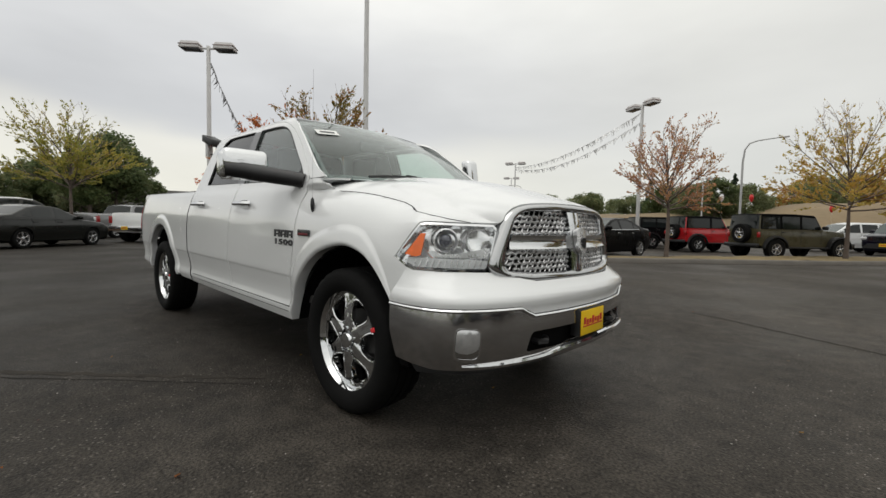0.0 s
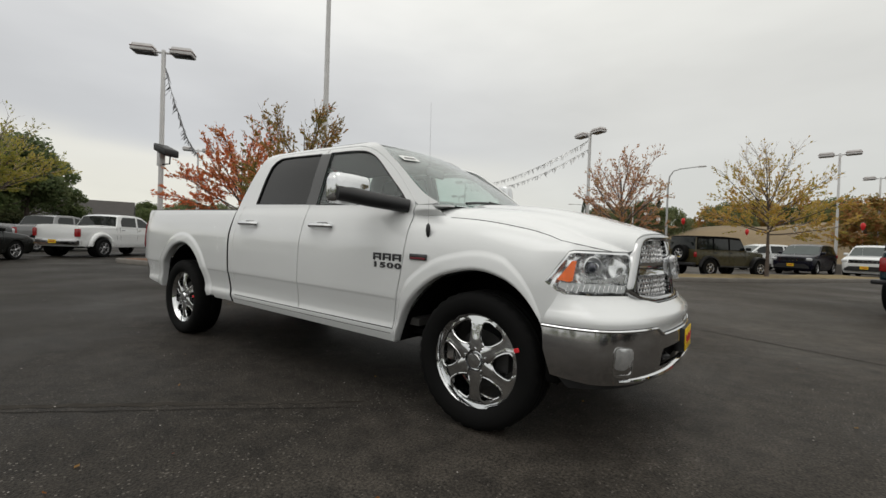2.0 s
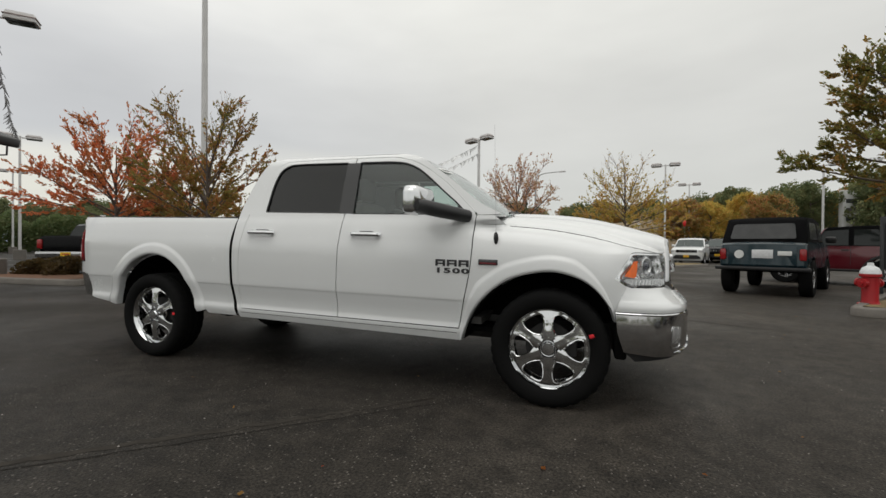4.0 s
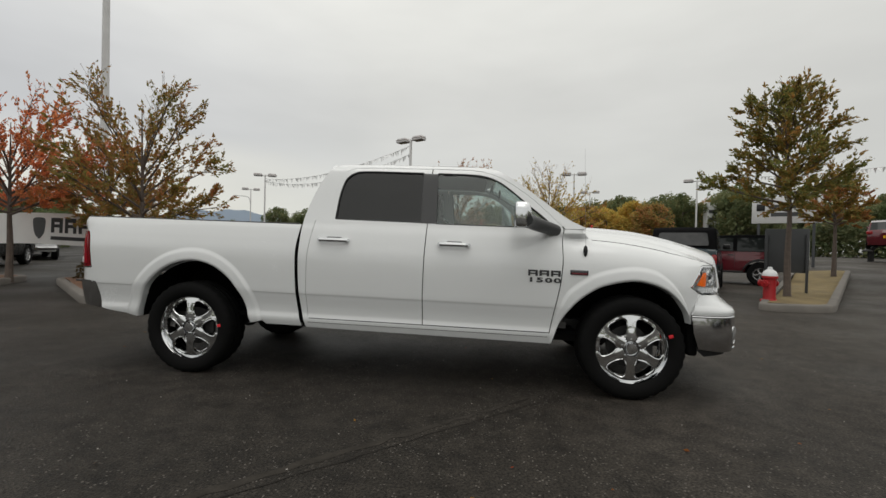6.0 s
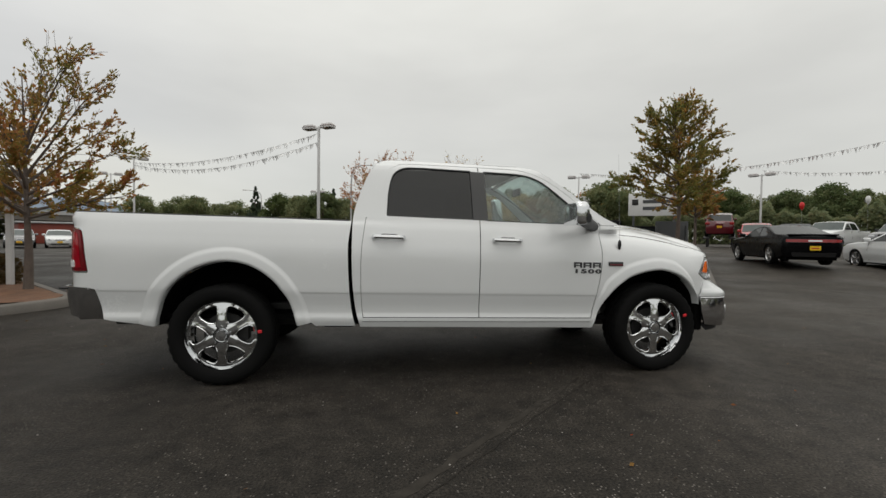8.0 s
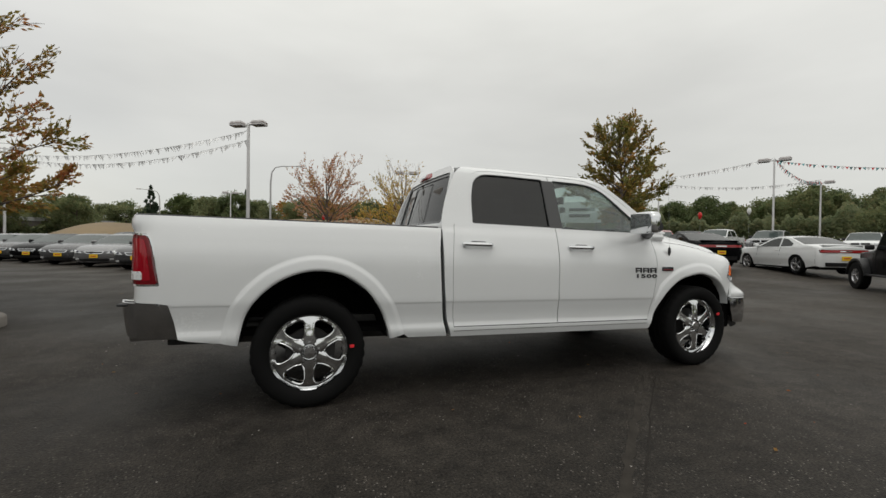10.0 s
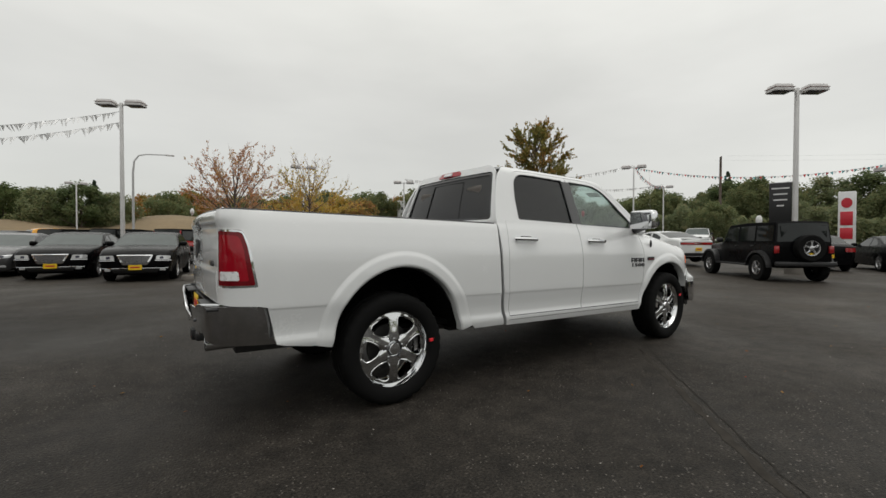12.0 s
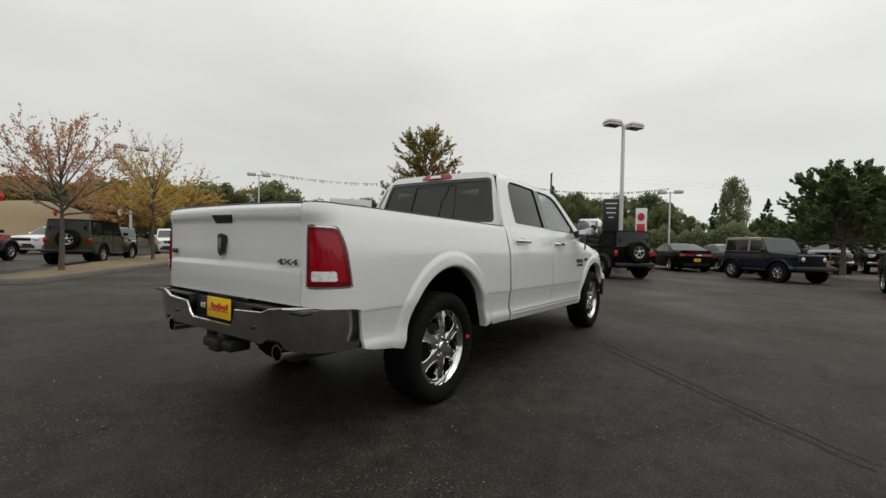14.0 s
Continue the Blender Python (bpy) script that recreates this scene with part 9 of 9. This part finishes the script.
def vintage_off_roader(at, turn):
    """Old two-door four-by-four with a fabric top."""
    root = thing("vintage_off_road_vehicle", (*at, 0.0), turn, "old dark teal two-door four-by-four with a black fabric top", "off-road vehicle")
    paint = PAINT["teal"]
    ARCH_Z[0] = 0.40
    o = [(2.10, 0.60), (2.12, 0.68), (2.12, 1.00), (2.04, 1.08), (0.75, 1.14), (0.66, 1.16), (0.42, 1.56), (0.34, 1.62), (-0.4, 1.68), (-1.45, 1.66), (-1.55, 1.58), (-1.80, 1.12), (-1.86, 1.08), (-1.88, 0.66), (-1.84, 0.60)]
    width, body = far_body(root, o, "pppppfprrrrppp", 0.82, [(1.35, 0.45), (-1.22, 0.45)], 1.13, 1.68, paint, 0.88, 0.02, 0.03, roof_paint=SOFT_TOP, edge=0.04, corner=0.03, floor_z=0.50, under=0.58)
    side_panels(root, width, "fabric_side", [(0.60, 1.14), (0.36, 1.60), (-0.4, 1.66), (-1.45, 1.64), (-1.74, 1.14)], SOFT_TOP, 0.004)
    for w in ([(0.52, 1.17), (0.36, 1.52), (-0.22, 1.57), (-0.22, 1.17)], [(-0.45, 1.20), (-0.45, 1.56), (-1.35, 1.55), (-1.52, 1.20)]):
        side_panels(root, width, "window", w, CLOUDED, 0.010)
    bm = panel(rounded([(-0.60, 1.20, 0.05), (0.60, 1.20, 0.05), (0.55, 1.52, 0.06), (-0.55, 1.52, 0.06)]), lambda y, z: Vector((-1.868 + 0.50 * (z - 1.12), y, z + 0.012)), 0.012, 0.15, 0.1)
    part("rear_window", bm, CLOUDED, root, "clouded plastic rear window")
    part("tailgate", box(bmesh.new(), -1.905, -1.87, -0.62, 0.62, 0.66, 1.06, 0.015), paint, root)
    lamp_block(root, "tail_lamp", RED_LAMP, -1.915, -1.87, 0.66, 0.78, 0.76, 1.00)
    part("number_plate", box(bmesh.new(), -1.945, -1.905, -0.22, 0.16, 0.80, 0.98, 0.005), FROST, root, "pale plate with dark bars")
    part("round_sticker", lathe(bmesh.new(), [(0.001, -1.942), (0.09, -1.941), (0.09, -1.905)], (0, 0.40, 0.88), "x", 20), PAPER, root)
    part("tail_sticker", box(bmesh.new(), -1.942, -1.905, -0.54, -0.30, 0.86, 0.95, 0.003), PAPER, root)
    part("rear_bumper", box(bmesh.new(), -2.02, -1.88, -0.86, 0.86, 0.54, 0.62, 0.03), BLACK, root)
    part("front_bumper", box(bmesh.new(), 2.12, 2.26, -0.80, 0.80, 0.50, 0.62, 0.03), BLACK, root)
    for x in (1.35, -1.22):
        for s in (-1, 1):
            far_wheel(root, x, s * 0.72, 0.385, 0.20, 6, 0.24)
    mirrors_on(root, 0.60, 0.84, 1.14, BLACK)
    for s in (-1, 1):
        seam(root, width, [(0.60, 0.55), (0.60, 0.9), (0.58, 1.12)], s)
        seam(root, width, [(-0.36, 0.55), (-0.36, 0.9), (-0.36, 1.12)], s)
    return root

# ---- which vehicles stand where ----
sedan((-15.75, -1.3), 134, "olive", "black four-door sedan parked beside the kerb island", plates=False)
pickup((-20.9, -2.0), 98, "grey", "dark grey pickup with a pale roof, parked in the row", roof=PAINT["white"])
pickup((-19.5, 4.2), 124, "white", "white dual-wheel crew-cab pickup seen from its tail", dual=True)
pickup((-25.5, 3.3), 124, "silver", "silver-grey crew-cab pickup parked behind a white one")
pickup((-16.2, 9.0), 124, "black", "black pickup parked with its tail to the drive")
pickup((-21.5, 15.5), -42, "white", "white pickup parked behind the banner")
pickup((-25.0, 18.0), -42, "black", "dark pickup parked behind the banner")
# row of dark sedans, noses to the drive
for k, c in enumerate(("black", "grey", "grey", "silver", "grey", "black", "grey", "silver")):
    sedan((-1.32 - 2.1 * k, 13.9 + 2.1 * k), 260, c if k > 1 else "black", "%s four-door sedan in a nose-out row with yellow plate" % {"black": "black", "grey": "dark grey", "silver": "silver"}[c if k > 1 else "black"], group="row of sedans", formal=k < 2)
# off-road vehicles behind the planted strip
off_roader((4.0, 20.6), 52, "tan", "olive-tan four-door off-road vehicle with a black top and spare wheel", group="off-road vehicles behind the strip")
off_roader((0.39, 23.1), 52, "red", "red off-road vehicle with a black top and spare wheel", long=False, group="off-road vehicles behind the strip")
off_roader((-1.9, 24.9), 50, "black", "black off-road vehicle behind a red one", group="off-road vehicles behind the strip")
off_roader((-4.2, 27.4), 50, "black", "black off-road vehicle at the end of the row", group="off-road vehicles behind the strip")
suv((-11.0, 31.5), 237, "black", "black suv parked behind the row of sedans")
suv((-7.8, 29.0), 237, "black", "black suv in the row behind the sedans")
suv((10.7, 29.4), 252, "white", "white suv parked nose towards the drive")
suv((7.9, 30.0), 250, "navy", "dark suv with yellow plate parked nose out")
suv((5.6, 33.0), 215, "white", "white suv parked behind the planted strip")
suv((13.4, 33.0), 250, "black", "black suv parked beside a white one")
vo = vintage_off_roader((8.76, 9.55), 62)
vo.scale = (1.05, 1.05, 1.10)
off_roader((11.6, 13.0), 150, "maroon", "dark maroon off-road vehicle with a black top behind the hydrant", long=False)
sedan((17.1, 10.4), 66, "black", "black two-door coupe with a full-width red tail lamp", coupe=True)
sedan((19.6, 7.6), 66, "white", "white two-door coupe with a full-width red tail lamp", coupe=True)
off_roader((15.75, 2.1), 48, "black", "black four-door off-road vehicle with a spare wheel on its tail")
nv = off_roader((18.9, -3.8), 221, "navy", "dark blue short off-road vehicle with a pale hard top", long=False, top="khaki")
nv.scale = (0.95, 0.95, 0.95)
for k, (x, y, c) in enumerate(((23.2, 2.6, "black"), (24.6, 0.2, "black"), (26.0, -1.9, "grey"))):
    sedan((x, y), 28, c, "%s sedan parked tail out in the far row" % ("dark grey" if c == "grey" else "black"), coupe=k == 1)
suv((28.6, -3.9), 175, "black", "black suv in the far row")
pickup((31.5, -6.9), 178, "grey", "dark grey pickup in the far row")
pickup((33.0, -9.6), 178, "black", "black pickup in the far row")
sedan((13.9, -7.15), 180, "black", "black sedan whose nose reaches into the drive", plates=False)
suv((26.5, 21.0), 230, "red", "red suv parked in the back row")
suv((28.9, 20.4), 230, "black", "black suv parked in the back row")
pickup((31.0, 19.6), 200, "white", "white pickup parked in the back row")
pickup((33.0, 17.0), 200, "silver", "silver pickup parked in the back row")
pickup((38.0, 14.0), 200, "white", "white pickup in the back row beside the trees")
suv((40.0, 9.0), 200, "maroon", "dark red suv in the back row")
for k, c in enumerate(("white", "silver", "white", "grey", "black", "grey")):
    sedan((-29.5 + 1.9 * k, 33.0 + 1.35 * k), 305, c, "%s sedan in a far nose-out row" % {"white": "white", "silver": "silver", "grey": "grey", "black": "black"}[c], group="far row of sedans")
pickup((-6.2, 29.8), 20, "yellow", "bright yellow pickup parked behind dark sedans")
# a red suv shown off on a sloping stand
def display_ramp(at, turn, label):
    stand = thing("display_ramp", (*at, 0.2), turn, label, "ramp")
    for s in (-1, 1):
        bm = bmesh.new()
        box(bm, -2.6, 2.6, s * 0.80 - 0.22, s * 0.80 + 0.22, 0.62, 0.72, 0.01)
        for v in bm.verts:
            v.co.z += 0.08 * v.co.x
        part("track", bm, DARK_METAL, stand)
        for x in (-1.8, 0.0, 1.8):
            part("leg", box(bmesh.new(), x - 0.05, x + 0.05, s * 0.80 - 0.05, s * 0.80 + 0.05, -0.2, 0.64 + 0.08 * x), DARK_METAL, stand)


display_ramp((27.7, 25.5), 48, "grey steel display ramp under a dark red suv")
rs = suv((27.7, 25.5), 48, "maroon", "dark red suv standing on a display ramp")
rs.matrix_basis = pose(27.7, 25.5, 0.92 + rise(27.7, 25.5), 0, 0, 48) @ pose(0, 0, 0, 0, -4.6, 0)

# ---- small things on the asphalt ----
LEAF_L = leaf_mat("fallen_leaves", [(0.30, 0.03, 0.015), (0.22, 0.07, 0.015), (0.28, 0.16, 0.04), (0.10, 0.05, 0.02)])
rl = random.Random(9)
verts, faces = [], []
for _ in range(160):
    x, y = rl.uniform(-7, 12), rl.uniform(-7.5, 8)
    s, a = rl.uniform(0.010, 0.022), rl.uniform(0, 6.28)
    n0 = len(verts)
    for k, r in ((0, 1.0), (1.57, 0.7), (3.14, 1.1), (4.71, 0.7)):
        verts.append((x + s * r * math.cos(a + k), y + s * r * math.sin(a + k), 0.006 + rl.uniform(0, 0.012)))
    faces.append((n0, n0 + 1, n0 + 2, n0 + 3))
tagged(raw("fallen_leaves", verts, faces, LEAF_L), "scattered small fallen leaves on the asphalt", "leaves", kind="stuff")
GRIT = mat("pale_grit", (0.30, 0.28, 0.26), 0.8, vary=0.3)
bm = bmesh.new()
for _ in range(700):
    x, y = rl.uniform(-6, 10), rl.uniform(-7, 5)
    s = rl.uniform(0.002, 0.0065)
    bmesh.ops.create_icosphere(bm, subdivisions=1, radius=s, matrix=Matrix.Translation((x, y, s * 0.5)) @ Matrix.Diagonal((1, rl.uniform(0.6, 1), 0.6, 1)))
tagged(part("loose_grit", bm, GRIT), "loose pale grit scattered over the asphalt", "grit", kind="stuff")


# long joint in the paving and pale scuffed lines
def joint(name, pts, width, material, label, seed, z=0.003):
    rnd = random.Random(seed)
    line = spline(pts, 14)
    verts, faces = [], []
    for i, p in enumerate(line):
        a, b = np.array(line[max(i - 1, 0)]), np.array(line[min(i + 1, len(line) - 1)])
        d = (b - a) / np.linalg.norm(b - a)
        nn = np.array([-d[1], d[0]])
        fade = math.sin(math.pi * (i + 0.5) / len(line)) ** 0.4
        c = np.array(p) + nn * rnd.uniform(-0.012, 0.012)
        for s_ in (-1, 1):
            q = c + nn * s_ * width * fade * rnd.uniform(0.35, 0.65)
            verts.append((q[0], q[1], z))
        if i:
            n0 = 2 * i
            faces.append((n0 - 2, n0 - 1, n0 + 1, n0))
    tagged(raw(name, verts, faces, material), label, "paving joint", kind="structure")


TAR = mat("tar_joint", (0.022, 0.0194, 0.0167), 0.8, vary=0.4, scale=20, fine=90, spec=0.15)
DUST = mat("pale_dust", (0.036, 0.032, 0.0275), 0.9, vary=0.5, scale=9, fine=70, spec=0.1)
joint("paving_joint", [(0.69, -3.41), (1.28, -2.80), (2.17, -1.97), (3.09, -1.12)], 0.012, TAR, "dark worn joint across the asphalt", 1)
joint("paving_joint", [(0.61, -3.37), (1.20, -2.77), (2.09, -1.91), (3.01, -1.06)], 0.055, DUST, "pale dust along a joint in the asphalt", 2, 0.002)
joint("paving_joint", [(4.4, 3.85), (4.73, 3.77), (5.2, 3.52), (5.79, 3.24), (6.6, 2.85)], 0.035, DUST, "pale scuffed line on the asphalt", 3)
joint("paving_joint", [(11.7, -1.9), (11.79, -2.41), (11.85, -3.1), (11.82, -3.78)], 0.10, DUST, "pale scuffed line on the asphalt", 4)
joint("paving_joint", [(12.2, 5.3), (12.25, 4.84), (12.3, 4.3), (12.33, 3.86)], 0.10, DUST, "pale scuffed line on the asphalt", 5)
